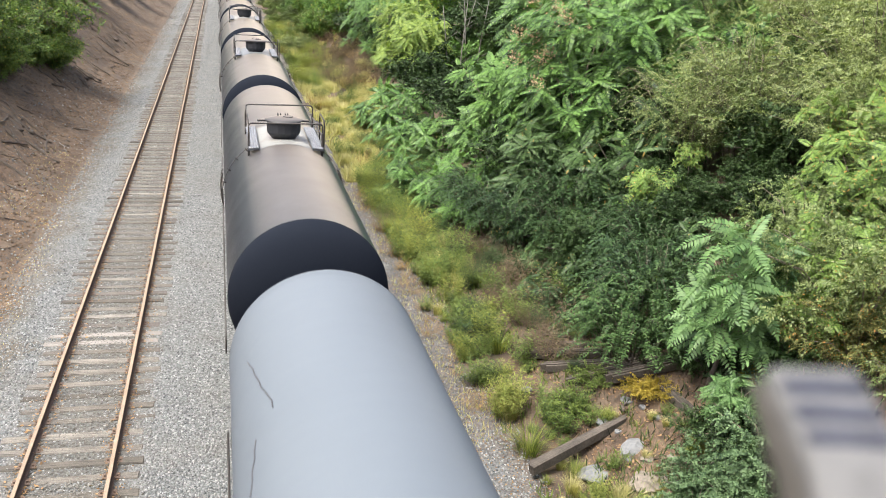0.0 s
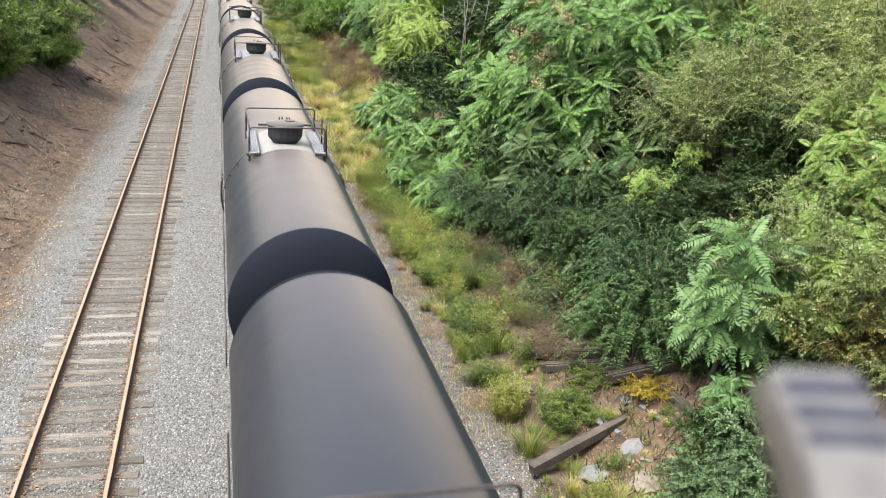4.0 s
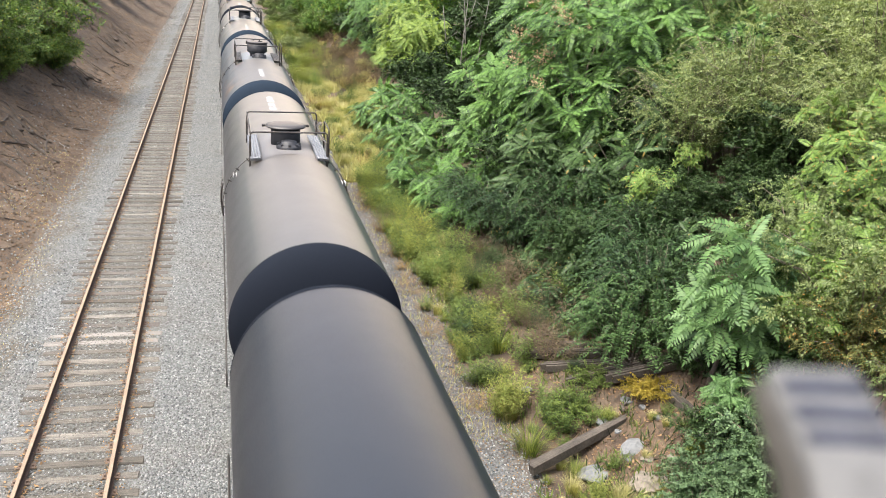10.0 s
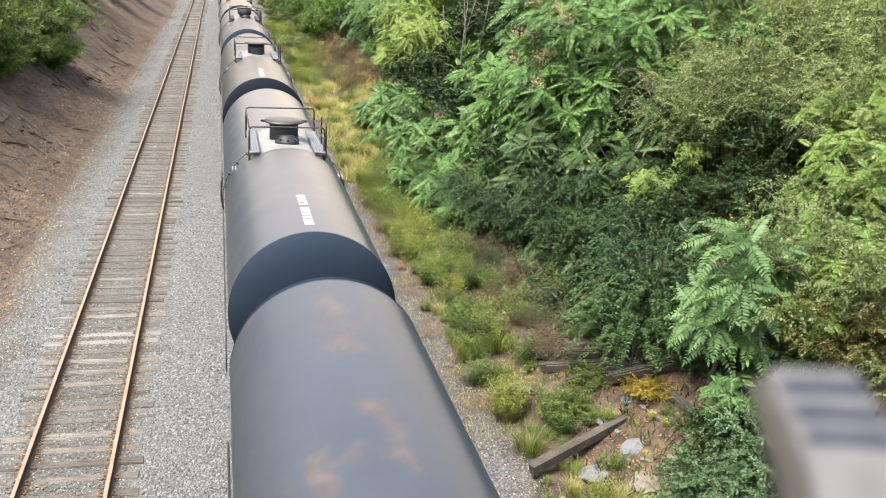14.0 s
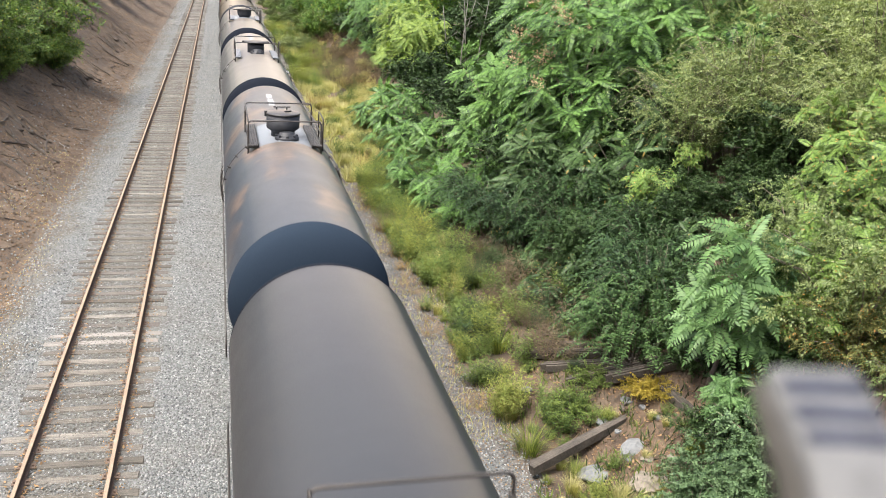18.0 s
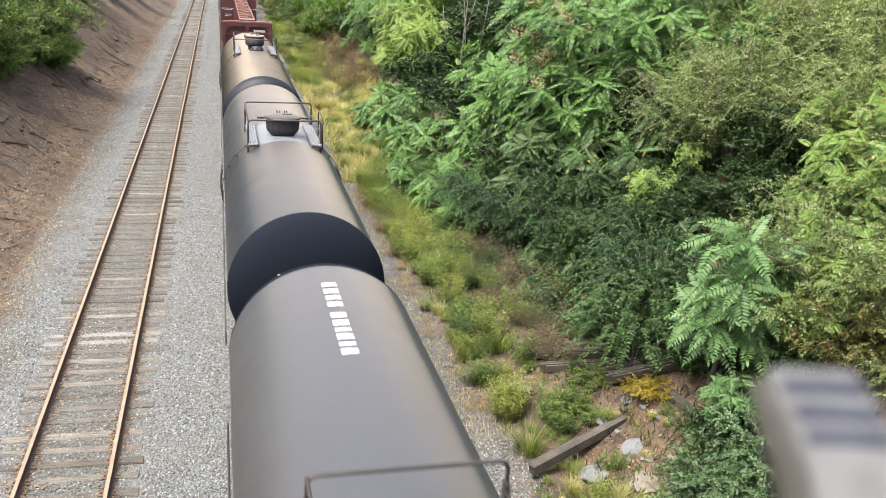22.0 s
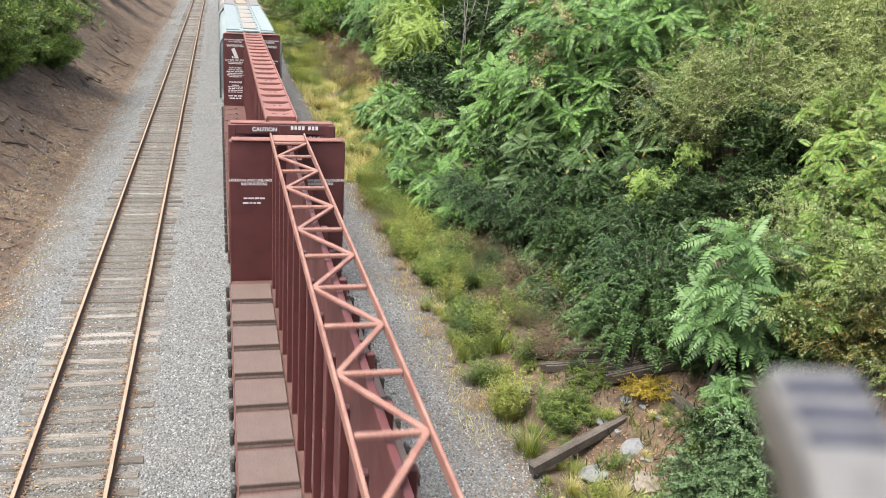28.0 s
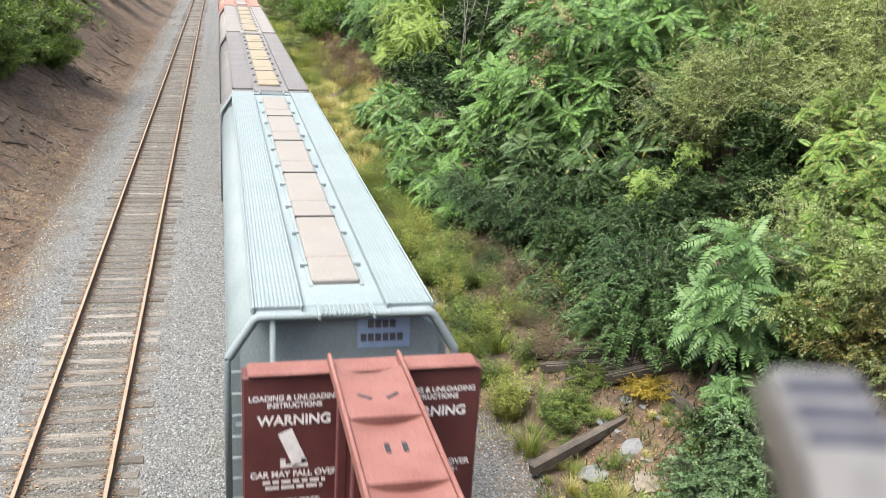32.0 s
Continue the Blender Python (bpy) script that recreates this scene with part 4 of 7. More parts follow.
def bulkhead_car(y0, open_top, label):
    root = empty("bulkhead_flat_car", pose(RIGHT, y0, 0))
    tagged(root, label, "flat car", "centre-beam flat cars")
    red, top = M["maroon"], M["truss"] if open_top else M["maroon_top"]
    for y, turn in ((0.0, 0.0), (FL, 180.0)):
        bulkhead(root, red, pose(0, y, 0, 0, 0, turn))
    L0, L1 = 0.34, FL - 0.34

    def deck(bm):
        box(bm, -1.36, 1.36, L0, L1, FD - 0.16, FD, 0.02)

    def centre_sill(bm):
        box(bm, -0.35, 0.35, L0 - 0.9, L1 + 0.9, FD - 0.5, FD - 0.162, 0.03)

    def side_sill(bm):
        box(bm, -0.029, 0.029, L0, L1, FD - 0.42, FD - 0.02, 0.02)
    piece("deck", "flat_deck", deck, M["deck"], root, "worn reddish-brown steel deck")
    piece("centre_sill", "flat_centre_sill", centre_sill, M["deck"], root)
    for s in (-1.391, 1.391):
        piece("side_sill", "flat_side_sill", side_sill, M["deck"], root, "", pose(s, 0, 0))
    for y, turn in ((0.0, 0.0), (FL, 180.0)):
        def porch(bm):
            box(bm, -1.30, 1.30, -0.62, 0.0, FD - 0.14, FD - 0.05, 0.02)
            for s in (-1, 1):
                for i in range(8):
                    tube(bm, [(s * 1.25, -0.04, 1.3 + 0.38 * i), (s * 0.85, -0.04, 1.3 + 0.38 * i)], 0.012, 6)
        piece("end_porch", "flat_porch", porch, red, root, "", pose(0, y, 0, 0, 0, turn))
    hw = 0.40      # half width of the beam's top chord

    def chord(s):
        def build(bm):
            box(bm, s * hw - 0.022, s * hw + 0.022, 0.10, FL - 0.10, FZ + 0.02, FZ + 0.17, 0.012)
        return build
    for s in (-1, 1):
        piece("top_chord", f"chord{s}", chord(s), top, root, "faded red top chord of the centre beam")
    if open_top:
        bay = 1.31
        start = 0.95

        def bar(bm):
            box(bm, -hw + 0.03, hw - 0.03, -0.042, 0.042, FZ + 0.07, FZ + 0.13, 0.012)

        def diag(bm):
            d = Vector((2 * hw - 0.06, bay, 0))
            box(bm, -d.length / 2, d.length / 2, -0.038, 0.038, FZ + 0.075, FZ + 0.126, 0.010, Matrix.Rotation(math.atan2(d.y, d.x), 4, "Z"))
        for i in range(17):
            y = start + bay * i
            piece("cross_bar", "truss_bar", bar, top, root, "", pose(0, y, 0))
            if i < 16:
                flip = Matrix.Diagonal((1 if i % 2 else -1, 1, 1, 1))
                piece("diagonal", "truss_diag", diag, top, root, "", Matrix.Translation((0, y + bay * 0.5, 0.002)) @ flip)

        def end_plate(bm):
            box(bm, -hw + 0.03, hw - 0.03, -0.32, 0.32, FZ + 0.10, FZ + 0.14, 0.01)
        for y in (0.5, FL - 0.5):
            piece("end_plate", "truss_end", end_plate, top, root, "", pose(0, y, 0))
        n_posts, post_w = 18, 0.10
    else:
        bay = (FL - 0.8) / 19

        def dish(bm):
            # top plate between chords, sagging to a dished end
            rows = []
            for j in range(13):
                v = j / 12
                row = []
                for i in range(9):
                    u = -1 + 2 * i / 8
                    sag = -0.085 * (1 - u * u) * max(0.0, 1 - (1 - v) * 3.2) ** 1.4
                    row.append(bm.verts.new((u * (hw - 0.028), 0.02 + v * (bay - 0.04), FZ + 0.13 + sag)))
                rows.append(row)
            for a, b in zip(rows, rows[1:]):
                for i in range(8):
                    f = bm.faces.new((a[i], a[i + 1], b[i + 1], b[i]))
                    f.smooth = True
            box(bm, -hw + 0.03, hw - 0.03, -0.02, 0.016, FZ, FZ + 0.155, 0.008)

        def slot(bm):
            for x in (-0.11, 0.06):
                box(bm, x, x + 0.05, bay * 0.5 - 0.08, bay * 0.5 + 0.08, FZ + 0.126, FZ + 0.140, 0.004)

        def vee(bm):
            for s in (-1, 1):
                box(bm, -0.085, 0.085, -0.022, 0.022, FZ + 0.126, FZ + 0.140, 0.004, Matrix.Translation((s * 0.15, bay * 0.38, 0)) @ Matrix.Rotation(s * 0.7, 4, "Z"))
        for i in range(19):
            y = 0.4 + bay * i
            piece("top_panel", "beam_dish", dish, top, root, "", pose(0, y, 0))
            if i in (0, 18):
                piece("slot", "beam_vee", vee, M["fitting"], root, "dark slanted slots in the end panel", pose(0, y, 0))
            elif i % 2:
                piece("slot", "beam_slot", slot, M["fitting"], root, "dark slots in the top panel", pose(0, y, 0))
        n_posts, post_w = 20, 0.16
    web_w = 0.10

    def web(bm):
        box(bm, -web_w, web_w, L0, L1, FD, FD + 0.75, 0.01)
        box(bm, -0.05, 0.05, L0, L1, FD + 0.75, FZ + 0.016, 0.01)
    piece("beam_web", "beam_web", web, red, root, "maroon web of the centre beam")

    def post(bm):
        box(bm, -0.055, 0.055, -post_w / 2, post_w / 2, FD + 0.003, FZ + 0.018, 0.012)
    key = f"beam_post{post_w}"
    for i in range(n_posts):
        y = 0.9 + (FL - 1.8) * i / (n_posts - 1)
        for s in (-0.345, 0.12 if open_top else 0.345):
            piece("beam_post", key, post, red, root, "", pose(s, y, 0))
    if open_top:
        def riser(bm):
            box(bm, -0.47, 0.47, -0.55, 0.55, FD + 0.003, FD + 0.10, 0.012, Matrix.Rotation(0.035, 4, "X") @ Matrix.Translation((0, 0, -0.038)))
            box(bm, -0.47, 0.47, -0.575, -0.552, FD + 0.003, FD + 0.13, 0.004)
        for i in range(17):
            for s in (-0.91, 0.91):
                piece("deck_plate", "deck_riser", riser, M["deck_edge"], root, "scraped stepped plate of the deck", pose(s, 1.30 + 1.27 * i, 0))
    else:
        def hook(bm):
            tube(bm, [(0.75, 0.0, FD + 0.01), (0.80, 0.05, FD + 0.05), (0.86, 0.16, FD + 0.03)], 0.022, 6)

        def cable(bm):
            tube(bm, [(1.38, -0.30, FD + 0.012), (0.86, 0.12, FD + 0.012)], 0.008, 5)
        for i in range(16):
            for s in (-1, 1):
                at = pose(0, 1.4 + (FL - 2.8) * i / 15, 0) @ Matrix.Diagonal((s, 1, 1, 1))
                piece("hook", "tie_hook", hook, M["fitting"], root, "black tie-down hook", at)
                piece("cable", "tie_cable", cable, M["fitting"], root, "black tie-down cable", at)

    def winch(bm):
        box(bm, -0.04, 0.04, -0.09, 0.09, FD - 0.24, FD - 0.02, 0.02)
        lathe(bm, [(0.05, -0.07), (0.05, 0.07)], 10, Matrix.Translation((0, 0, FD - 0.03)), "Y")
    for i in range(26):
        for s in (-1.46, 1.46):
            piece("winch", "winch", winch, M["frame"], root, "", pose(s, 0.8 + (FL - 1.6) * i / 25, 0))
    running_gear(root, -0.75, FL + 0.75, 3.0)
    return root


def flat_lettering_open(root):
    """White lettering on the inner face of the far bulkhead and the outer face of the near one."""
    y = FL - 0.305
    for s in (-1, 1):
        letters("LOADING AND UNLOADING\nINSTRUCTIONS", 0.088, M["white"], root, pose(s * 0.80, y, 3.62, 90), "white painted instructions")

    def fine(bm):
        line_bars(bm, [(-0.8, 3.20, 0.5, 0.05), (-0.86, 3.08, 0.42, 0.05)], 3, y)
    piece("stencil_mark", "flat_fine_a", fine, M["white"], root, "faded rows of small white print")
    num = lambda bm: bars(bm, [0.9] * 6, 0.09, 0.12, 0.025, lambda u, v: (0.35 + u, -0.004, 4.10 + v))
    piece("stencil_mark", "flat_number_a", num, M["white"], root, "white stencilled marks")


def flat_lettering_closed(root):
    letters("CAUTION", 0.14, M["white"], root, pose(-0.45, 0.004, FZ - 0.13, 90), "white painted caution")

    def outer(bm):
        bars(bm, [0.9] * 4 + [0] + [0.9] * 3, 0.085, 0.10, 0.02, lambda u, v: (0.22 + u, 0.004, 4.49 + v))
        bars(bm, [0.9] * 6, 0.09, 0.13, 0.025, lambda u, v: (0.50 + u, 0.156, 4.16 + v))
        line_bars(bm, [(0.72, 3.75, 0.5, 0.06), (0.72, 3.66, 0.5, 0.06), (0.72, 3.57, 0.5, 0.06)], 9, 0.156)
    piece("stencil_mark", "flat_number_b", outer, M["white"], root, "white stencilled marks and a small data panel")
    y = FL - 0.306
    for s in (-1, 1):
        cx = s * 0.80
        letters("LOADING & UNLOADING\nINSTRUCTIONS", 0.088, M["white"], root, pose(cx, y, 4.30, 90), "white painted instructions")
        letters("WARNING", 0.17, M["white"], root, pose(cx, y, 4.06, 90), "white painted warning")
        letters("CAR MAY FALL OVER", 0.105, M["white"], root, pose(cx, y, 3.36, 90), "white painted warning")
        letters("SAFETY FIRST", 0.10, M["white"], root, pose(cx, y, 2.98, 90), "white painted safety words")
        letters("WARNING", 0.13, M["white"], root, pose(cx, y, 2.27, 90), "white painted warning")

        def icon(bm, cx=cx):
            box(bm, -0.085, 0.085, -0.003, 0.0, -0.24, 0.24, 0, Matrix.Translation((cx - 0.02, y, 3.70)) @ Matrix.Rotation(radians(-22), 4, "Y"))
            box(bm, cx - 0.16, cx + 0.16, y - 0.003, y, 3.45, 3.49)
            box(bm, cx - 0.16, cx - 0.10, y - 0.003, y, 3.49, 3.56)
            box(bm, cx + 0.08, cx + 0.14, y - 0.003, y, 3.49, 3.56)
        piece("warning_sign", f"tip_icon{s}", icon, M["white"], root, "white pictogram of a tipping car")

        def fine(bm, cx=cx):
            rows = [(cx, 3.24 - 0.075 * i, w, 0.05) for i, w in enumerate((0.72, 0.66))]
            rows += [(cx, 2.86 - 0.085 * i, w, 0.055) for i, w in enumerate((0.66, 0.86, 0.70, 0.80, 0.6))]
            rows += [(cx, 2.10 - 0.085 * i, w, 0.055) for i, w in enumerate((0.34, 0.74, 0.66, 0.72, 0.7))]
            rows += [(cx, 1.56, 0.72, 0.08), (cx, 1.44, 0.6, 0.08)]
            line_bars(bm, rows, 5 + s, y)
        piece("stencil_mark", f"flat_fine_b{s}", fine, M["white"], root, "rows of small white print")


BW, BL = 1.53, 17.6      # hopper half width and length over the roof


def hopper_car(y0, paint, hatch, label, patch=False):
    root = empty("covered_hopper_car", pose(RIGHT, y0, 0))
    tagged(root, label, "hopper car", "covered hopper cars")
    mat = M[paint]

    def body(bm):
        prof = [(-1.30, 1.15), (-BW, 1.75), (-BW, 3.62), (-BW + 0.06, 3.95), (-BW + 0.22, 4.22), (-1.0, 4.42), (-0.5, 4.52), (0, 4.55)]
        prof = prof + [(-x, z) for x, z in prof[-2::-1]]
        ends = [(0.42, 0), (BL - 0.42, 0)]
        rows = [[bm.verts.new((x, y, z)) for x, z in prof] for y, _ in ends]
        n = len(prof)
        for i in range(n - 1):
            f = bm.faces.new((rows[0][i], rows[0][i + 1], rows[1][i + 1], rows[1][i]))
            f.smooth = 1 < i < n - 3
        bm.faces.new((rows[0][n - 1], rows[0][0], rows[1][0], rows[1][n - 1]))
        bm.faces.new(rows[0][::-1])
        bm.faces.new(rows[1])
    piece("hopper_body", "hopper_body", body, mat, root, "curved-side hopper body")

    def runner(bm):
        # running board of pressed ribs
        box(bm, -0.30, 0.30, 0.15, BL - 0.15, -0.03, 0.019)
        for s in (-1, 1):
            box(bm, s * 0.31 - 0.015, s * 0.31 + 0.015, 0.10, BL - 0.10, -0.05, 0.05, 0.006)

    def rib(bm):
        box(bm, -0.018, 0.018, 0.15, BL - 0.15, 0.017, 0.03, 0.006)
    for s in (-1, 1):
        board = piece("running_board", "running_board", runner, mat, root, "ribbed roof running board", pose(s * 0.88, 0, 4.66))
        for i in range(11):
            piece("rib", "board_rib", rib, mat, board, "", pose(-0.27 + 0.054 * i, 0, 0))

    def roof_sheet(bm):
        box(bm, -1.22, 1.22, 0.30, BL - 0.30, 4.50, 4.615, 0.03)
    piece("roof_sheet", "hopper_roof", roof_sheet, mat, root, "smooth roof sheet between the running boards")

    def coaming(bm):
        for s in (-1, 1):
            box(bm, s * 0.36 - 0.03, s * 0.36 + 0.03, 1.0, BL - 1.0, 4.50, 4.64, 0.01)
    piece("hatch_coaming", "coaming", coaming, mat, root)
    nh = 5
    span_ = (BL - 2.1) / nh

    def cover(bm):
        box(bm, -0.34, 0.34, 0.03, span_ * 0.32 - 0.012, 4.60, 4.695, 0.025)
        box(bm, -0.34, 0.34, span_ * 0.32 + 0.012, span_ - 0.05, 4.60, 4.70, 0.025)

    def latch(bm):
        box(bm, -0.055, 0.055, -0.04, 0.04, 4.56, 4.68, 0.012)

    def seam(bm):
        box(bm, -0.345, 0.345, -0.02, 0.025, 4.60, 4.712, 0.006)
    for i in range(nh):
        y = 1.05 + span_ * i
        c = piece("hatch_cover", "hatch_cover", cover, M[hatch], root, "buff roof hatch cover", pose(0, y, 0))
        for s in (-0.395, 0.395):
            for q in (0.25, 0.75):
                piece("latch", "hatch_latch", latch, mat, c, "", pose(s, span_ * q, 0))
        if i:
            piece("seal", "hatch_seam", seam, M["seal"], c, "dark joint between hatch covers")
    for y, turn in ((0.0, 0.0), (BL, 180.0)):
        E = pose(0, y, 0, 0, 0, turn)

        def slope(bm):
            # sloped end sheet behind the cage
            vs = [bm.verts.new(q) for q in ((-1.45, 0.425, 3.4), (1.45, 0.425, 3.4), (1.25, 1.9, 1.2), (-1.25, 1.9, 1.2))]
            bm.faces.new(vs)
            # round-shouldered end plate that leans back under the roof
            lean = Matrix.Translation((0, 0.44, 4.46)) @ Matrix.Rotation(radians(-9), 4, "X")
            prof = [(-1.36, -1.05), (-1.36, -0.45), (-1.22, -0.18), (-0.98, -0.04), (0.98, -0.04), (1.22, -0.18), (1.36, -0.45), (1.36, -1.05)]
            a = [bm.verts.new(lean @ Vector((x, 0.0, z))) for x, z in prof]
            b = [bm.verts.new(lean @ Vector((x, 0.05, z))) for x, z in prof]
            bm.faces.new(a)
            bm.faces.new(b[::-1])
            for i in range(8):
                bm.faces.new((a[i], b[i], b[(i + 1) % 8], a[(i + 1) % 8]))

        def cage(bm):
            tube(bm, rounded([(-BW, 0.06, 1.15), (-BW, 0.06, 4.0), (-1.16, 0.06, 4.58), (1.16, 0.06, 4.58), (BW, 0.06, 4.0), (BW, 0.06, 1.15)], 0.06), 0.066, 4)
            tube(bm, [(-0.95, 0.06, 1.15), (-0.95, 0.06, 4.58)], 0.05, 4)
            box(bm, -1.45, 1.45, 0.02, 0.12, 2.95, 3.05, 0.015)

        def step(bm):
            for i in range(12):
                box(bm, -0.33 + 0.06 * i - 0.013, -0.33 + 0.06 * i + 0.013, -0.10, 0.22, 4.63, 4.665, 0.006)
            for s in (-1, 1):
                box(bm, s * 0.36 - 0.02, s * 0.36 + 0.02, -0.16, 0.24, 4.60, 4.68, 0.008)
            box(bm, -1.16, 1.16, 0.10, 0.22, 4.60, 4.63, 0.006)

        def rungs(bm):
            for i in range(9):
                tube(bm, [(-1.48, -0.02, 1.3 + 0.32 * i), (-1.0, -0.02, 1.3 + 0.32 * i)], 0.014, 6)
        piece("end_sheet", "hopper_slope", slope, mat, root, "", E)
        piece("end_cage", "hopper_cage", cage, mat, root, "chamfered end frame of square bars", E)
        piece("end_step", "hopper_step", step, mat, root, "ribbed end step", E)
        piece("ladder", "hopper_rungs", rungs, mat, root, "", E)

        def sill(bm):
            box(bm, -1.45, 1.45, -0.05, 0.35, 0.95, 1.15, 0.02)
            box(bm, -0.25, 0.25, -0.3, 3.4, 0.75, 1.05, 0.02)
        piece("end_sill", "hopper_sill", sill, mat, root, "", E)

    def bays(bm):
        for i in range(3):
            y = 4.2 + 3.6 * i
            vs = [bm.verts.new(q) for q in ((-1.3, y, 1.16), (1.3, y, 1.16), (1.3, y + 3.4, 1.16), (-1.3, y + 3.4, 1.16), (-0.4, y + 1.3, 0.45), (0.4, y + 1.3, 0.45), (0.4, y + 2.1, 0.45), (-0.4, y + 2.1, 0.45))]
            for f in ((0, 1, 5, 4), (1, 2, 6, 5), (2, 3, 7, 6), (3, 0, 4, 7), (4, 5, 6, 7)):
                bm.faces.new([vs[k] for k in f])
    piece("hopper_bays", "hopper_bays", bays, mat, root)
    if patch:
        def panel(bm):
            box(bm, 0.22, 0.95, -0.008, -0.002, -0.52, -0.07, 0, Matrix.Translation((0, 0.44, 4.46)) @ Matrix.Rotation(radians(-9), 4, "X"))
        piece("stencil_panel", "blue_panel", panel, M["blue_patch"], root, "blue painted number panel")

        def mark(bm):
            tilt_ = Matrix.Translation((0, 0.44, 4.46)) @ Matrix.Rotation(radians(-9), 4, "X")
            bars(bm, [0.9] * 4, 0.10, 0.11, 0.012, lambda u, v: tilt_ @ Vector((0.36 + u, -0.013, -0.24 + v)))
            bars(bm, [0.9] * 6, 0.10, 0.11, 0.012, lambda u, v: tilt_ @ Vector((0.26 + u, -0.013, -0.43 + v)))
        piece("stencil_mark", "panel_marks", mark, M["ink"], root, "dark stencilled marks")
    running_gear(root, -0.35, BL + 0.35, 2.2)
    return root


# front seam of every tank at the start, and its look
RUN_T, RUN_S = (0, 8, 16, 24, 27, 32), (0.0, 72.8, 144.0, 215.2, 242.2, 288.2)    # how far the train has rolled
CARS = []


def at_time(y, t):
    return y + float(np.interp(t, RUN_T, RUN_S))


TANKS = [
    (-2.86, dict(shell="pale_tank", style="bowl", seed=20, label="pale blue-grey tank car with dark scuff marks")),
    (15.59, dict(shell="black", style="bowl", seed=21, hatch=7.7, spray=True, label="dusty black tank car with white manway surround")),
    (at_time(15.47, 2), dict(shell="black", style="bowl", seed=22, hatch=7.8, saddle="saddle_blue", label="dusty black tank car with bowl-shaped manway")),
    (at_time(15.2, 4), dict(shell="black", style="bowl", seed=23, hatch=7.7, label="dusty black tank car with white manway surround")),
    (at_time(14.98, 6), dict(shell="black_rib", style="bowl", seed=24, hatch=7.7, saddle="saddle_blue", bands=0.001, label="banded dark grey tank car with bowl-shaped manway")),
    (at_time(14.97, 8), dict(shell="black", style="bowl", seed=25, length=15.2, hatch=7.6, saddle="saddle_blue", label="dusty black tank car with bowl-shaped manway")),
    (at_time(14.34, 10), dict(shell="brown", style="box", seed=26, hatch=8.0, saddle="saddle_grey", mark=12.3, mark_size=0.28, label="brownish black tank car with white stencilled crown")),
    (at_time(14.70, 12), dict(shell="slate", style="tall", seed=27, hatch=7.45, saddle="saddle_blue", grate="grating_dark", mark=0.95, mark_size=0.22, label="slate-blue tank car with rust spots and tall black fitting drum")),
    (at_time(14.90, 14), dict(shell="slate_clean", style="box", seed=28, hatch=8.0, saddle="saddle", mark=0.45, label="slate-grey tank car with white stencilled crown")),
    (at_time(15.2, 16), dict(shell="brown_dark", style="scuttle", seed=29, hatch=7.62, plat=1.1, saddle="saddle", mark=0.5, label="brownish black tank car with white manway surround")),
    (at_time(15.36, 18), dict(shell="slate_rust", style="tall", seed=30, hatch=8.15, saddle="saddle_blue", grate="grating_dark", mark=11.9, label="slate-blue tank car blotched with orange rust")),
    (at_time(15.17, 20), dict(shell="brown", style="box", seed=31, hatch=7.85, saddle="saddle_grey", mark=12.5, mark_size=0.31, label="brownish grey tank car with white stencilled crown")),
    (at_time(15.94, 22), dict(shell="black", style="bowl", seed=32, length=15.5, hatch=7.65, saddle="saddle_blue", label="black tank car with bowl-shaped manway")),
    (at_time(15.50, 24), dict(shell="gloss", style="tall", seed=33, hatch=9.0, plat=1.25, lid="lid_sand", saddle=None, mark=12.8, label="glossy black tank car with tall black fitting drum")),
]
for y, kw in TANKS:
    CARS.append((tank_car(y, **kw), y))


def scuff(a0, y0, a1, y1, n):
    """A wavering scrape on the shell from one angle and place to another."""
    def build(bm):
        g = random.Random(n)
        pts = []
        for i in range(n):
            u = i / (n - 1)
            a = a0 + (a1 - a0) * u + g.uniform(-0.018, 0.018)
            pts.append(((TR + 0.003) * math.sin(a), y0 + (y1 - y0) * u, TZ + (TR + 0.003) * math.cos(a)))
        tube(bm, pts, 0.011, 5)
    return build


for mark in ((-1.0, 14.1, -0.74, 12.3, 11), (-0.96, 12.0, -1.09, 11.0, 7)):
    piece("scuff_mark", f"scuff{mark}", scuff(*mark), M["scuff"], CARS[0][0], "dark scraped scuff line")
y1 = at_time(24.0, 25.2)
flat_a = bulkhead_car(y1, True, "maroon bulkhead flat car with an open-truss centre beam")
flat_lettering_open(flat_a)
CARS.append((flat_a, y1))
y2 = at_time(14.05, 29.0)
flat_b = bulkhead_car(y2, False, "maroon bulkhead flat car with a plated centre beam")
flat_lettering_closed(flat_b)
CARS.append((flat_b, y2))
y3 = at_time(10.75, 32.0)
for i, (paint, hatch, lab) in enumerate((("hop_blue", "hatch_tan", "pale aqua covered hopper car with buff roof hatches"), ("hop_grey", "hatch_cream", "grey covered hopper car with cream roof hatches"),
                                         ("hop_white", "hatch_cream", "chalky pale covered hopper car with cream roof hatches"), ("hop_red", "hatch_tan", "red-oxide covered hopper car"))):
    yy = y3 + i * (BL + 0.35)
    CARS.append((hopper_car(yy, paint, hatch, lab, i == 0), yy))
# ---- plants ----
def blade_set(parts_):
    """Joins (vertices, faces) pairs."""
    vs, fs, k = [], [], 0
    for v, f in parts_:
        vs.append(v)
        fs.append(f + k)
        k += len(v)
    return np.concatenate(vs), np.concatenate(fs)


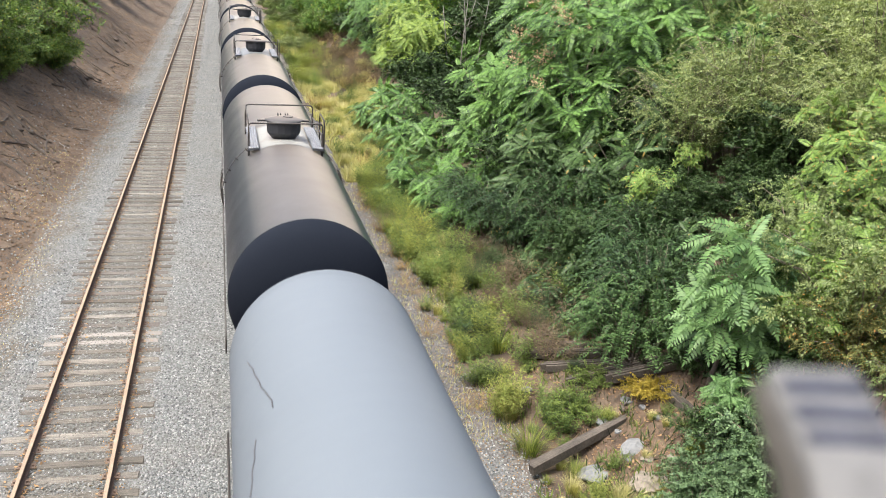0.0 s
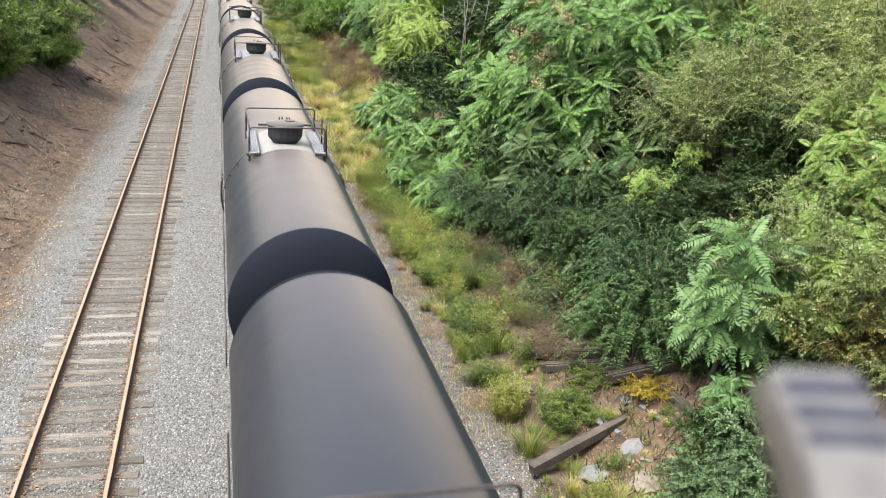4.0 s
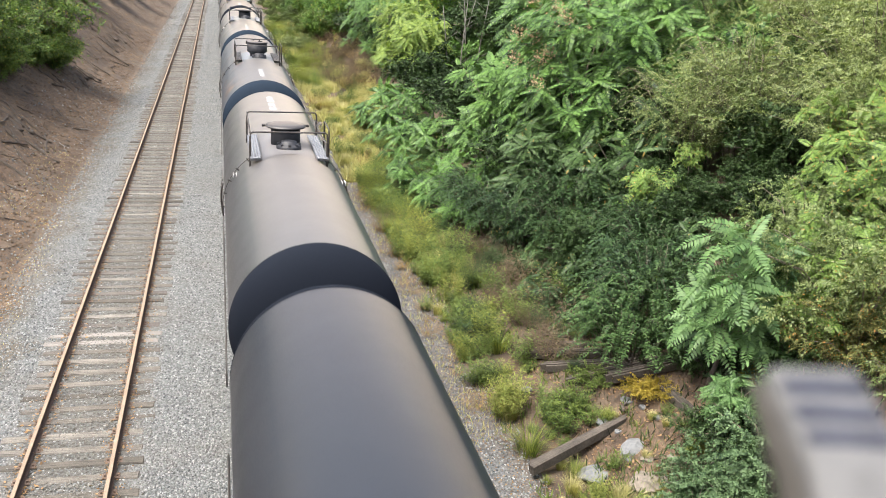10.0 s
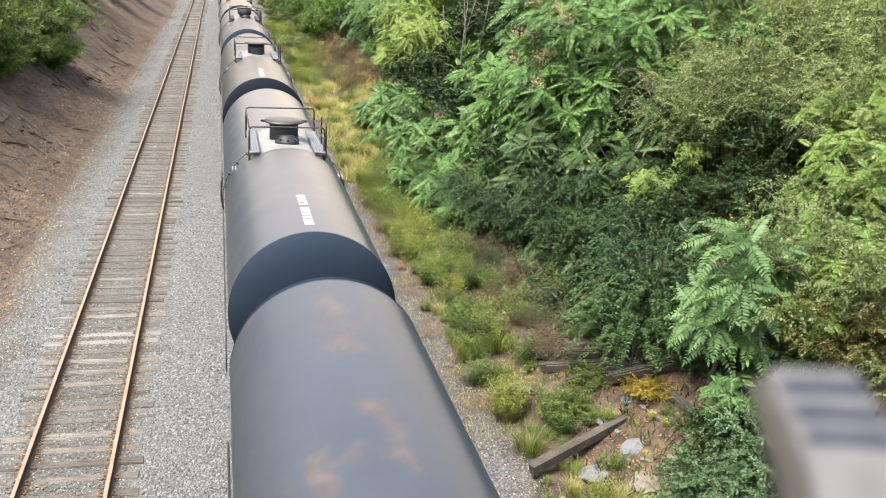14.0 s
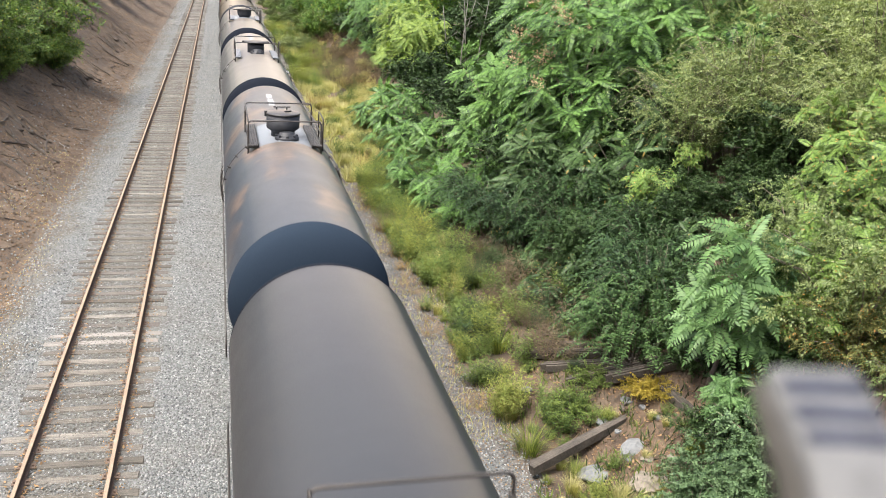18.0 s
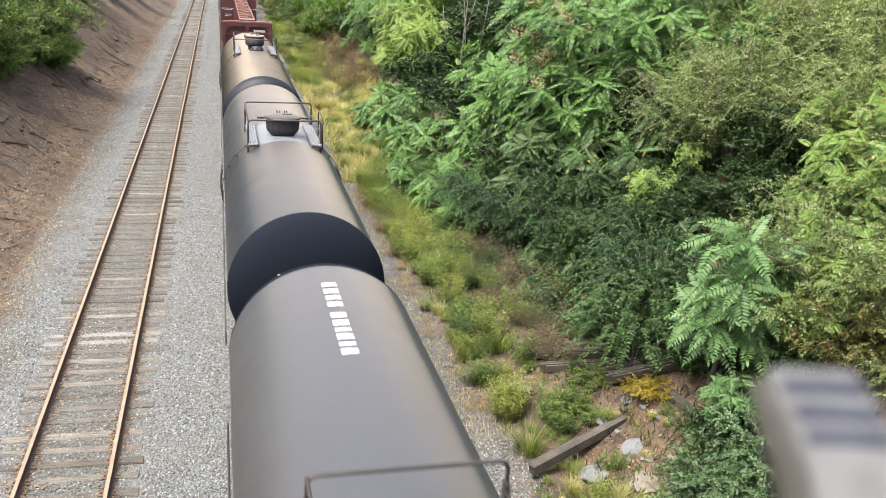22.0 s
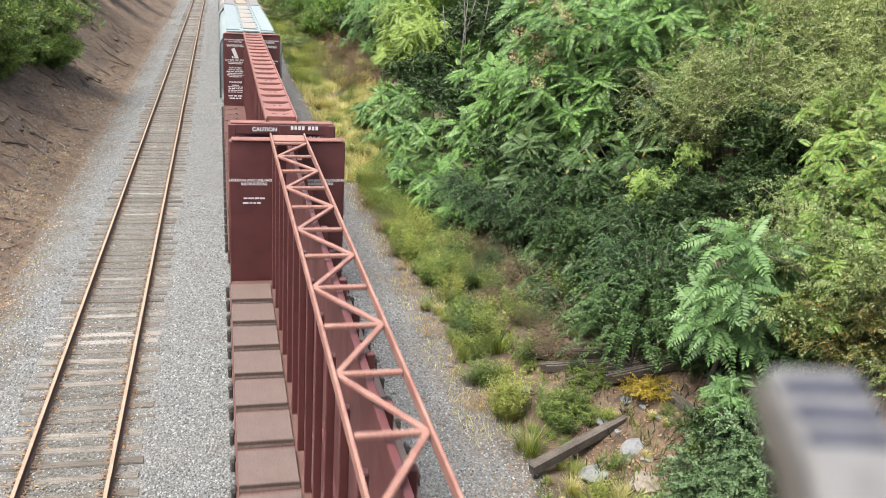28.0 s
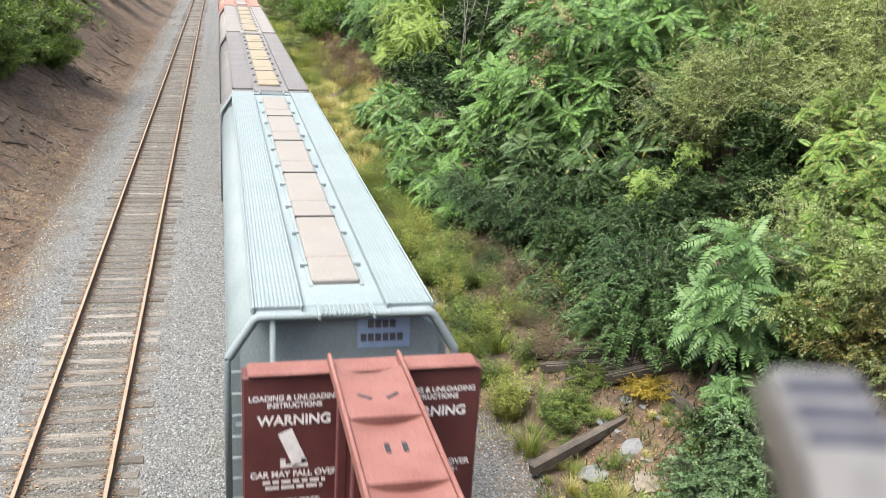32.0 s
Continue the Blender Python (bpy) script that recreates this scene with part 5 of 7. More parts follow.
LEAFLET_V = np.array([(0, 0, 0), (0.28, 0.185, -0.03), (0.62, 0.155, -0.07), (1.0, 0, -0.18), (0.62, -0.155, -0.07), (0.28, -0.185, -0.03)])
LEAFLET_F = np.array([(0, 3, 2, 1), (0, 5, 4, 3)])
SIMPLE_V = np.array([(0, 0, 0), (0.45, 0.27, 0.05), (1.0, 0, -0.06), (0.45, -0.27, 0.05)])
SIMPLE_F = np.array([(0, 1, 2, 3)])


def pinnate(pairs=14, seed=0, wide=1.0):
    """One long feather-shaped leaf along +x, drooping at its end."""
    g = np.random.default_rng(seed)
    out = []
    pos, fwd, up, size = [], [], [], []
    for i in range(pairs):
        s = 0.16 + 0.80 * i / (pairs - 1)
        z = 0.12 * s - 0.38 * s * s
        k = 0.215 * math.sin(math.pi * (0.22 + 0.68 * i / (pairs - 1))) ** 0.7
        for side in (-1, 1):
            pos.append((s + g.uniform(-0.01, 0.01), 0, z))
            fwd.append((0.24 + 0.30 * s * s + g.uniform(-0.06, 0.06), side * 1.0, -0.16 + g.uniform(-0.08, 0.08)))
            up.append((0, 0, 1))
            size.append(wide * k * g.uniform(0.9, 1.1))
    pos.append((0.97, 0, -0.24))
    fwd.append((1, 0, -0.55))
    up.append((0, 0, 1))
    size.append(0.2)
    mats = turns(np.array(fwd, float), np.array(up, float), np.array(size))
    out.append(stamp(LEAFLET_V, LEAFLET_F, mats, np.array(pos)))
    st = np.array([(0, 0.008, 0), (0, -0.008, 0), (0.5, -0.005, -0.055), (0.5, 0.005, -0.055), (1, 0.002, -0.26), (1, -0.002, -0.26)])
    out.append((st, np.array([(0, 1, 2, 3), (3, 2, 5, 4)])))
    return blade_set(out)


def rosettes(tips, axes, leaf, length, per, g, face, hang=0.0):
    """Whorls of leaves at the ends of branches, turned to the open side."""
    n = len(tips) * per
    pos = np.repeat(tips, per, 0)
    ax = np.repeat(axes, per, 0)
    w = np.tile(np.arange(per) * 2 * math.pi / per, len(tips)) + np.repeat(g.uniform(0, 6.28, len(tips)), per) + g.normal(0, 0.25, n)
    ref = np.array([0.3, 0.5, 0.81])
    a = np.cross(ax, ref)
    a /= np.linalg.norm(a, axis=1, keepdims=True) + 1e-9
    b = np.cross(ax, a)
    out = a * np.cos(w)[:, None] + b * np.sin(w)[:, None] + ax * g.uniform(0.15, 0.75, n)[:, None]
    out[:, 2] -= g.uniform(0.15, 0.75, n) + hang
    out += face * 0.30
    mats = turns(out, np.tile((0, 0, 0.9), (n, 1)) + face * 0.55 + g.normal(0, 0.15, (n, 3)), length * g.uniform(0.7, 1.1, n))
    return stamp(leaf[0], leaf[1], mats, pos - ax * g.uniform(0, 0.35, n)[:, None] * length)


LEAF_A = [pinnate(13, 1), pinnate(14, 2)]
LEAF_FAR = pinnate(10, 3)
LEAF_SAP = pinnate(11, 4, 1.08)


def bough(name, pts, r0, r1):
    bm = bmesh.new()
    tube(bm, pts, r0, 6, r1)
    me = bpy.data.meshes.new(name)
    bm.to_mesh(me)
    bm.free()
    me.materials.append(M["bark"])
    return me


def limbs(base, tips, r, g, bend=0.25):
    """A trunk, and the bent limbs that fork from it, one to each tip."""
    top = np.mean(tips, axis=0)
    fork = Vector((base[0] + (top[0] - base[0]) * 0.3, base[1] + (top[1] - base[1]) * 0.3, base[2] + (top[2] - base[2]) * 0.45))
    mid = (Vector(base) + fork) / 2 + Vector((g.uniform(-0.08, 0.08), g.uniform(-0.08, 0.08), 0))
    out = [bough("trunk", [base, mid, fork], r, r * 0.75)]
    for t in tips:
        t = Vector(t)
        m1 = fork.lerp(t, 0.5) + Vector((g.uniform(-bend, bend), g.uniform(-bend, bend), bend * 0.6))
        out.append(bough("limb", [fork, fork.lerp(m1, 0.6), m1, t], r * 0.5, r * 0.12))
    return out


PLANT = {}


def ailanthus_meshes(seed, height, spread, tips_n, leaf_len, leaf_mat, lean=(0, 0), far=False, droop=0.0, sparse=False):
    g = np.random.default_rng(seed)
    ang = g.uniform(0, 2 * math.pi, tips_n)
    h = g.uniform(0.30, 1.0, tips_n)
    rad = spread * np.sqrt(np.clip(1 - (h - 0.55) ** 2 / 0.45, 0.05, 1)) * g.uniform(0.45, 1.0, tips_n)
    tips = np.stack([rad * np.cos(ang) + lean[0] * h, rad * np.sin(ang) + lean[1] * h, h * height], 1)
    axes = np.stack([np.cos(ang) * 0.55, np.sin(ang) * 0.55, np.full(tips_n, 0.75)], 1)
    axes /= np.linalg.norm(axes, axis=1, keepdims=True)
    v, f = rosettes(tips, axes, LEAF_SAP if sparse else LEAF_FAR if far else LEAF_A[seed % 2], leaf_len, 6 if sparse else 8, g, np.array((-0.57, -0.82, 0.0)), droop)
    crown = np_mesh("crown", v, f, leaf_mat)
    return crown, limbs((0, 0, -0.3), tips[:: max(1, tips_n // 9)], 0.03 + height * 0.009, g), tips


def ailanthus(x, y, key, args, turn=0.0, size=1.0, label="", seeds=0, leaf=None, dz=0.0, name="ailanthus_tree", cat="tree"):
    q = int(turn // 90) % 3
    key, turn = key + "abc"[q], turn % 90 - 45
    if key not in PLANT:
        PLANT[key] = ailanthus_meshes(**dict(args, seed=args["seed"] + 10 * q))
    crown, wood, tips = PLANT[key]
    root = empty(name, Matrix.LocRotScale((x, y, land(x, y) - 0.05 + dz), Euler((0, 0, radians(turn))), (size,) * 3))
    tagged(root, label or "green ailanthus tree with long feathered leaves", cat, "trees on the bank")
    if dz > 0:    # a stem from the ground up to where it branches
        part("trunk", bough("trunk", [(0.06, 0.02, -dz / size - 0.1), (0.02, 0.03, -0.5 * dz / size), (0, 0, 0.05)], 0.045, 0.035), M["bark"], root)
    for i, me in enumerate(wood):
        part("limb" if i else "trunk", me, M["bark"], root)
    part("crown", crown, leaf or args["leaf_mat"], root)
    g = np.random.default_rng(5)
    order = np.argsort(tips[:, 1] + 0.6 * tips[:, 0] - 0.6 * tips[:, 2])
    for i in range(seeds):
        t = tips[order[i * 2]]
        if key + "seed" not in PLANT:
            n = 90
            d = g.normal(size=(n, 3))
            v, f = stamp(SIMPLE_V, SIMPLE_F, turns(d, g.normal(size=(n, 3)), g.uniform(0.05, 0.09, n)), g.normal(0, 0.14, (n, 3)))
            PLANT[key + "seed"] = np_mesh("seed_head", v, f, M["seed"])
        s = part("seed_head", PLANT[key + "seed"], M["seed"], root, "russet hanging seed cluster")
        s["kind"] = "stuff"
        s.location = (t[0] - 0.12, t[1] - 0.25, t[2] + 0.18)
    return root


def shrub_meshes(seed, height, spread, stems, twigs, leaves, leaf_len, leaf_mat, arch=1.0, broad=False, clear=0.28, flare=1.3):
    """Arching stems that carry twigs set with small leaves; clear: the bare share of a stem."""
    g = np.random.default_rng(seed)
    ang = g.uniform(0, 2 * math.pi, stems)
    reach = spread * np.sqrt(g.uniform(0.02, 1.0, stems))
    hh = height * g.uniform(0.55, 1.0, stems) * np.sqrt(np.clip(1.12 - (reach / spread) ** 2 * 0.75, 0.1, 1))
    bm = bmesh.new()
    pos, fwd = [], []
    for k in range(stems):
        c, s = math.cos(ang[k]), math.sin(ang[k])
        pts = []
        for i in range(7):
            t = i / 6
            r = reach[k] * t ** flare
            z = hh[k] * (1.45 * t - 0.45 * arch * t * t * t) / (1.45 - 0.45 * arch)
            pts.append(np.array((c * r, s * r, z)))
        if k % 3 == 0:
            tube(bm, [tuple(q) for q in pts[::2]], 0.022, 4, 0.006)
        for q in range(twigs):
            t = g.uniform(clear, 1.0) * 6
            i = min(5, int(t))
            o = pts[i] + (pts[i + 1] - pts[i]) * (t - i)
            d = np.array((c, s, 0.2)) * 0.8 + g.normal(0, 0.75, 3)
            d /= np.linalg.norm(d)
            ln = g.uniform(0.35, 0.95) * (0.35 + 0.12 * spread)
            u = np.linspace(0.08, 1, leaves)
            line = o + np.outer(u, d) * ln
            line[:, 2] -= 0.22 * ln * u * u
            pos.append(line)
            side = np.cross(d, g.normal(size=3))
            side /= np.linalg.norm(side)
            fl = np.where(np.arange(leaves)[:, None] % 2 == 0, side, -side) + d * 0.55 + g.normal(0, 0.25, (leaves, 3))
            fl[:, 2] -= 0.15
            fwd.append(fl)
    pos, fwd = np.concatenate(pos), np.concatenate(fwd)
    n = len(pos)
    tv = SIMPLE_V * np.array((1, 1.25, 1)) if broad else SIMPLE_V
    v, f = stamp(tv, SIMPLE_F, turns(fwd, np.tile((0, 0, 1.0), (n, 1)) + g.normal(0, 0.35, (n, 3)), leaf_len * g.uniform(0.65, 1.2, n)), pos)
    crown = np_mesh("foliage", v, f, leaf_mat)
    me = bpy.data.meshes.new("stem")
    bm.to_mesh(me)
    bm.free()
    me.materials.append(M["bark"])
    return crown, me


def shrub(x, y, key, args, turn=0.0, size=1.0, label="", leaf=None, dz=0.0, name="shrub", cat="shrub", group="shrubs on the bank"):
    if key not in PLANT:
        PLANT[key] = (spray_meshes if "twigs" not in args else shrub_meshes)(**args)
    crown, stems = PLANT[key]
    root = empty(name, Matrix.LocRotScale((x, y, land(x, y) - 0.05 + dz), Euler((0, 0, radians(turn))), (size,) * 3))
    tagged(root, label, cat, group)
    part("stem", stems, M["bark"], root)["kind"] = "stuff"
    part("crown" if cat == "tree" else "foliage", crown, leaf or args["leaf_mat"], root)
    return root


def spray_meshes(seed, height, spread, stems, leaf_len, leaf_mat):
    """Long arching canes with leaves in two rows, tips hanging."""
    g = np.random.default_rng(seed)
    bm = bmesh.new()
    pos, fwd = [], []
    for k in range(stems):
        a = g.uniform(0, 6.28)
        out = np.array((math.cos(a), math.sin(a), 0.0))
        reach, h = spread * g.uniform(0.45, 1.0), height * g.uniform(0.45, 1.0)
        base = out * g.uniform(0, 0.35) * spread
        u = np.linspace(0.0, 1.0, 30)
        line = base + np.outer(u ** 1.15, out) * reach
        line[:, 2] = h * (2.3 * u - 1.75 * u * u) / 0.756
        line += np.outer(np.sin(u * 5 + g.uniform(0, 6)), np.cross(out, (0, 0, 1.0))) * 0.06
        if k % 2 == 0:
            tube(bm, [tuple(q) for q in line[::5]], 0.014, 4, 0.004)
        d = np.gradient(line, axis=0)
        d /= np.linalg.norm(d, axis=1, keepdims=True)
        side = np.cross(d, np.array((0, 0, 1.0)))
        for sgn in (-1, 1):
            for rep in range(2):
                sel = slice(5 + rep, 30)
                pos.append(line[sel] + d[sel] * g.uniform(0, 0.03))
                fwd.append(sgn * side[sel] + 0.45 * d[sel] + np.array((0, 0, 0.12)) + g.normal(0, 0.22, d[sel].shape))
    pos, fwd = np.concatenate(pos), np.concatenate(fwd)
    n = len(pos)
    v, f = stamp(SIMPLE_V, SIMPLE_F, turns(fwd, np.tile((0, 0, 1.0), (n, 1)) + g.normal(0, 0.2, (n, 3)), leaf_len * g.uniform(0.6, 1.15, n)), pos)
    me = bpy.data.meshes.new("stem")
    bm.to_mesh(me)
    bm.free()
    me.materials.append(M["bark"])
    return np_mesh("foliage", v, f, leaf_mat), me


SPRAY = dict(seed=41, height=1.9, spread=1.75, stems=95, leaf_len=0.098, leaf_mat=M["arch"])
SPRAY_FINE = dict(seed=43, height=3.3, spread=2.2, stems=170, leaf_len=0.058, leaf_mat=M["fine_tree"])
A_BIG = dict(seed=2, height=5.6, spread=2.8, tips_n=118, leaf_len=0.90, leaf_mat=M["ail"])
A_MID = dict(seed=3, height=4.2, spread=1.75, tips_n=54, leaf_len=0.84, leaf_mat=M["ail"])
A_SAP = dict(seed=4, height=3.9, spread=0.80, tips_n=24, leaf_len=0.84, leaf_mat=M["ail_lit"], droop=0.15, sparse=True)
A_LOW = dict(seed=5, height=1.7, spread=1.2, tips_n=22, leaf_len=0.64, leaf_mat=M["ail"])
A_FAR = dict(seed=6, height=5.5, spread=2.4, tips_n=84, leaf_len=0.72, leaf_mat=M["ail_yellow"], far=True)
A_LOC = dict(seed=8, height=2.3, spread=1.7, tips_n=52, leaf_len=0.46, leaf_mat=M["locust"], droop=0.15)
S_FINE = dict(seed=11, height=4.4, spread=2.9, stems=70, twigs=24, leaves=28, leaf_len=0.062, leaf_mat=M["fine"], arch=1.15)
S_FINE2 = dict(seed=12, height=2.7, spread=1.9, stems=50, twigs=20, leaves=24, leaf_len=0.058, leaf_mat=M["fine"], arch=1.2)
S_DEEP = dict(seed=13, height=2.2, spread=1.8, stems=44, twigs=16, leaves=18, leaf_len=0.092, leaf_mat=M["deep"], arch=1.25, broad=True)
S_LOW = dict(seed=14, height=1.0, spread=1.3, stems=34, twigs=12, leaves=14, leaf_len=0.075, leaf_mat=M["deep"], arch=1.2, broad=True)
S_HANG = dict(seed=17, height=2.3, spread=2.1, stems=60, twigs=16, leaves=15, leaf_len=0.10, leaf_mat=M["bank_leaf"], arch=1.5, broad=True, clear=0.12)
T_BROAD = dict(seed=15, height=6.2, spread=3.2, stems=70, twigs=12, leaves=12, leaf_len=0.20, leaf_mat=M["broad"], arch=1.1, broad=True)
T_BROAD2 = dict(seed=16, height=5.4, spread=2.7, stems=64, twigs=13, leaves=12, leaf_len=0.125, leaf_mat=M["bank_leaf"], arch=1.35, broad=True, clear=0.25, flare=1.7)

# trees and shrubs of the far bank side, from near to far
ailanthus(9.78, 14.8, "sap", A_SAP, 20, 0.95, "young ailanthus with large pale feathered leaves", name="ailanthus_sapling")
ailanthus(11.15, 15.2, "sap", A_SAP, 110, 0.72, "young ailanthus with large pale feathered leaves", name="ailanthus_sapling")
ailanthus(9.55, 13.5, "low", A_LOW, 80, 0.50, "small ailanthus shoot among brambles", leaf=M["ail_lit"], name="ailanthus_sapling", dz=0.55)
ailanthus(12.3, 29.0, "big", A_BIG, 0, 1.0, "tall dark green ailanthus with russet seed clusters", seeds=9)
ailanthus(10.6, 33.5, "mid", A_MID, 40, 1.05, "dark green ailanthus on the woodland edge")
ailanthus(14.6, 34.5, "big", A_BIG, 130, 0.95, "tall dark green ailanthus with russet seed clusters", seeds=4)
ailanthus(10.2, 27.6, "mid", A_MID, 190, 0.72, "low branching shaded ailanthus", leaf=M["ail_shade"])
ailanthus(10.5, 48.5, "mid", A_MID, 100, 1.1, "bright green ailanthus at the woodland edge", leaf=M["ail_yellow"])
ailanthus(10.9, 54.0, "far", A_FAR, 10, 0.9, "bright green ailanthus at the woodland edge")
ailanthus(10.4, 61.0, "far", A_FAR, 70, 0.95, "dark green ailanthus at the woodland edge", leaf=M["ail"])
ailanthus(15.0, 39.5, "big", A_BIG, 220, 1.0, "tall dark green ailanthus in the wood")
ailanthus(16.5, 30.0, "big", A_BIG, 300, 0.9, "tall dark green ailanthus in the wood")
ailanthus(12.1, 23.2, "mid", A_MID, 10, 0.42, "shaded ailanthus with yellow-green sprays", leaf=M["locust"])
ailanthus(11.4, 25.6, "low", A_LOW, 200, 0.8, "shaded low ailanthus growth", name="ailanthus_sapling")
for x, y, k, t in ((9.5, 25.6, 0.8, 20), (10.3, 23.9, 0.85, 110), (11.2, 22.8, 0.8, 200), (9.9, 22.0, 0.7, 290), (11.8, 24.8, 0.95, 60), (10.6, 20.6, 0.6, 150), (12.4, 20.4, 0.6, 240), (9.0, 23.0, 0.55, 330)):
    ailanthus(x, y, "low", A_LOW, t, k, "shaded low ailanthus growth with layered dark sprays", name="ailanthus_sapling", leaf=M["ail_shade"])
LOC_L = "bright green locust bush with small feathered leaves"
for x, y, k, t in ((14.4, 17.2, 1.0, 0), (13.0, 15.8, 0.8, 100), (14.8, 15.8, 1.1, 200), (13.2, 14.6, 0.8, 40), (12.0, 15.0, 0.75, 150), (15.6, 18.6, 1.1, 250), (11.5, 14.3, 0.55, 20)):
    ailanthus(x, y, "locust", A_LOC, t, k, LOC_L, name="locust_bush", cat="bush", dz=0.5)
for x, y, k, t in ((12.3, 22.6, 0.40, 10), (13.6, 23.6, 0.36, 130)):
    ailanthus(x, y, "locust", A_LOC, t, k, "yellow-green locust sprays at the edge of a shaded hollow", name="locust_bush", cat="bush", dz=0.9)
for i, (x, y, k, t) in enumerate(((8.0, 31.0, 1.0, 0), (7.7, 34.0, 1.1, 60), (8.6, 29.0, 0.95, 130), (7.9, 38.5, 1.25, 200), (8.6, 42.5, 1.45, 20), (9.4, 37.0, 1.3, 250), (9.2, 31.5, 1.1, 310), (8.4, 46.5, 1.3, 90),
                                  (9.2, 25.4, 0.8, 40), (8.3, 21.2, 0.5, 10))):
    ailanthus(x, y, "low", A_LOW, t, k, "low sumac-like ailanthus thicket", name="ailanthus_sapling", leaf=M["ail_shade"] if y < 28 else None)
FINE_L = "arching shrub with masses of tiny grey-green leaves"
for x, y, k, t, lf in ((14.8, 24.6, 1.0, 0, "fine_tree"), (17.8, 21.5, 1.05, 80, "fine_tree"), (16.0, 19.8, 0.85, 160, "fine_tree"), (19.0, 26.0, 1.1, 230, "fine_tree"), (17.5, 29.5, 1.0, 300, "fine_tree"), (19.6, 18.2, 0.9, 20, "fine_tree"),
                      (21.5, 31.0, 1.2, 100, "fine_tree"), (20.0, 36.0, 1.1, 30, "fine_tree"), (22.5, 24.0, 1.1, 190, "fine_tree")):
    shrub(x, y, "fine", S_FINE, t, k, FINE_L, M[lf], name="arching_shrub_tree", cat="tree")
for x, y, k, t, lf in ((13.0, 14.9, 1.0, 0, "fine"), (14.3, 13.7, 1.05, 90, "fine"), (12.0, 13.4, 0.8, 180, "fine_warm"), (15.2, 16.0, 1.1, 270, "fine"), (13.2, 12.4, 0.9, 40, "fine_warm"), (14.6, 11.6, 1.0, 140, "fine_warm"), (16.5, 14.2, 1.2, 10, "fine")):
    shrub(x, y, "fine2", S_FINE2, t, k, "small-leaved shrub, leaves starting to turn" if lf == "fine_warm" else FINE_L, M[lf], name="arching_shrub")
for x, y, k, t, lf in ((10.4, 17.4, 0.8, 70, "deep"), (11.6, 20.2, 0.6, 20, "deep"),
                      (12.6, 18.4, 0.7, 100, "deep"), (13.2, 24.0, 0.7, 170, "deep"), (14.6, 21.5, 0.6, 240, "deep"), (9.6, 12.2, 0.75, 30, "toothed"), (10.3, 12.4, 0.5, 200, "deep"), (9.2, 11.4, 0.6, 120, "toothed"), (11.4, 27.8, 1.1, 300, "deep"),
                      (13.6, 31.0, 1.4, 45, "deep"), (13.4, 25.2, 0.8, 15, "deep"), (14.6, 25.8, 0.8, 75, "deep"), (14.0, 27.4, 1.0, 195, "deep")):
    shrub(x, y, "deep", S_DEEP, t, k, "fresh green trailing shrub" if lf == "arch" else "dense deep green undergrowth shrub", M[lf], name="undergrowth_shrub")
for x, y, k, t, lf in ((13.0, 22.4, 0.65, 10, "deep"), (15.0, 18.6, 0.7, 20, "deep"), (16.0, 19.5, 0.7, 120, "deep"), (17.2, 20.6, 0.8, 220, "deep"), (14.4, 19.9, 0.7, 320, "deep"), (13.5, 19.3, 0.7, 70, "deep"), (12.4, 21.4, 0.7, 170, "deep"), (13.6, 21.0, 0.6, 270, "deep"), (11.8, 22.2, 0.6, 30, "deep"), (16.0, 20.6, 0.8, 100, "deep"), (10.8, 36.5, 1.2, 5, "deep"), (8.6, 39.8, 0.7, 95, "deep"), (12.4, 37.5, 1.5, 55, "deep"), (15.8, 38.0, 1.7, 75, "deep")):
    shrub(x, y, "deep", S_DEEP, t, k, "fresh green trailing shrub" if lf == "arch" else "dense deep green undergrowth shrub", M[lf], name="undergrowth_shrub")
for x, y, k, t, lf, lab in ((8.7, 15.7, 0.40, 0, "yellow", "small patch of yellowing vine leaves"), (8.95, 15.5, 0.40, 80, "yellow", "small patch of yellowing vine leaves"), (9.9, 13.2, 0.3, 30, "yellow", "small patch of yellowing vine leaves"), (10.9, 13.9, 0.42, 60, "rust_weed", "small patch of reddening vine leaves"), (11.4, 13.6, 0.40, 120, "fine_warm", "small patch of turning vine leaves"), (10.6, 14.3, 0.36, 200, "yellow", "small patch of yellowing vine leaves"),
                           (8.7, 13.0, 0.7, 20, "toothed", "low bramble patch of toothed green leaves"), (10.2, 14.0, 0.8, 40, "toothed", "low bramble patch of toothed green leaves"), (10.7, 13.2, 0.9, 140, "deep", "low bramble patch of toothed green leaves"), (11.2, 14.4, 1.0, 240, "arch", "low bramble patch of toothed green leaves"), (10.6, 15.6, 0.9, 340, "deep", "low bramble patch of toothed green leaves"), (11.4, 16.2, 1.1, 80, "arch", "low bramble patch of toothed green leaves"), (10.0, 15.9, 0.7, 180, "deep", "low bramble patch of toothed green leaves"), (9.3, 12.9, 0.8, 70, "toothed", "low bramble patch of toothed green leaves")):
    shrub(x, y, "lowshrub", S_LOW, t, k, lab, M[lf], name="bramble_patch", cat="bush", group="low growth")
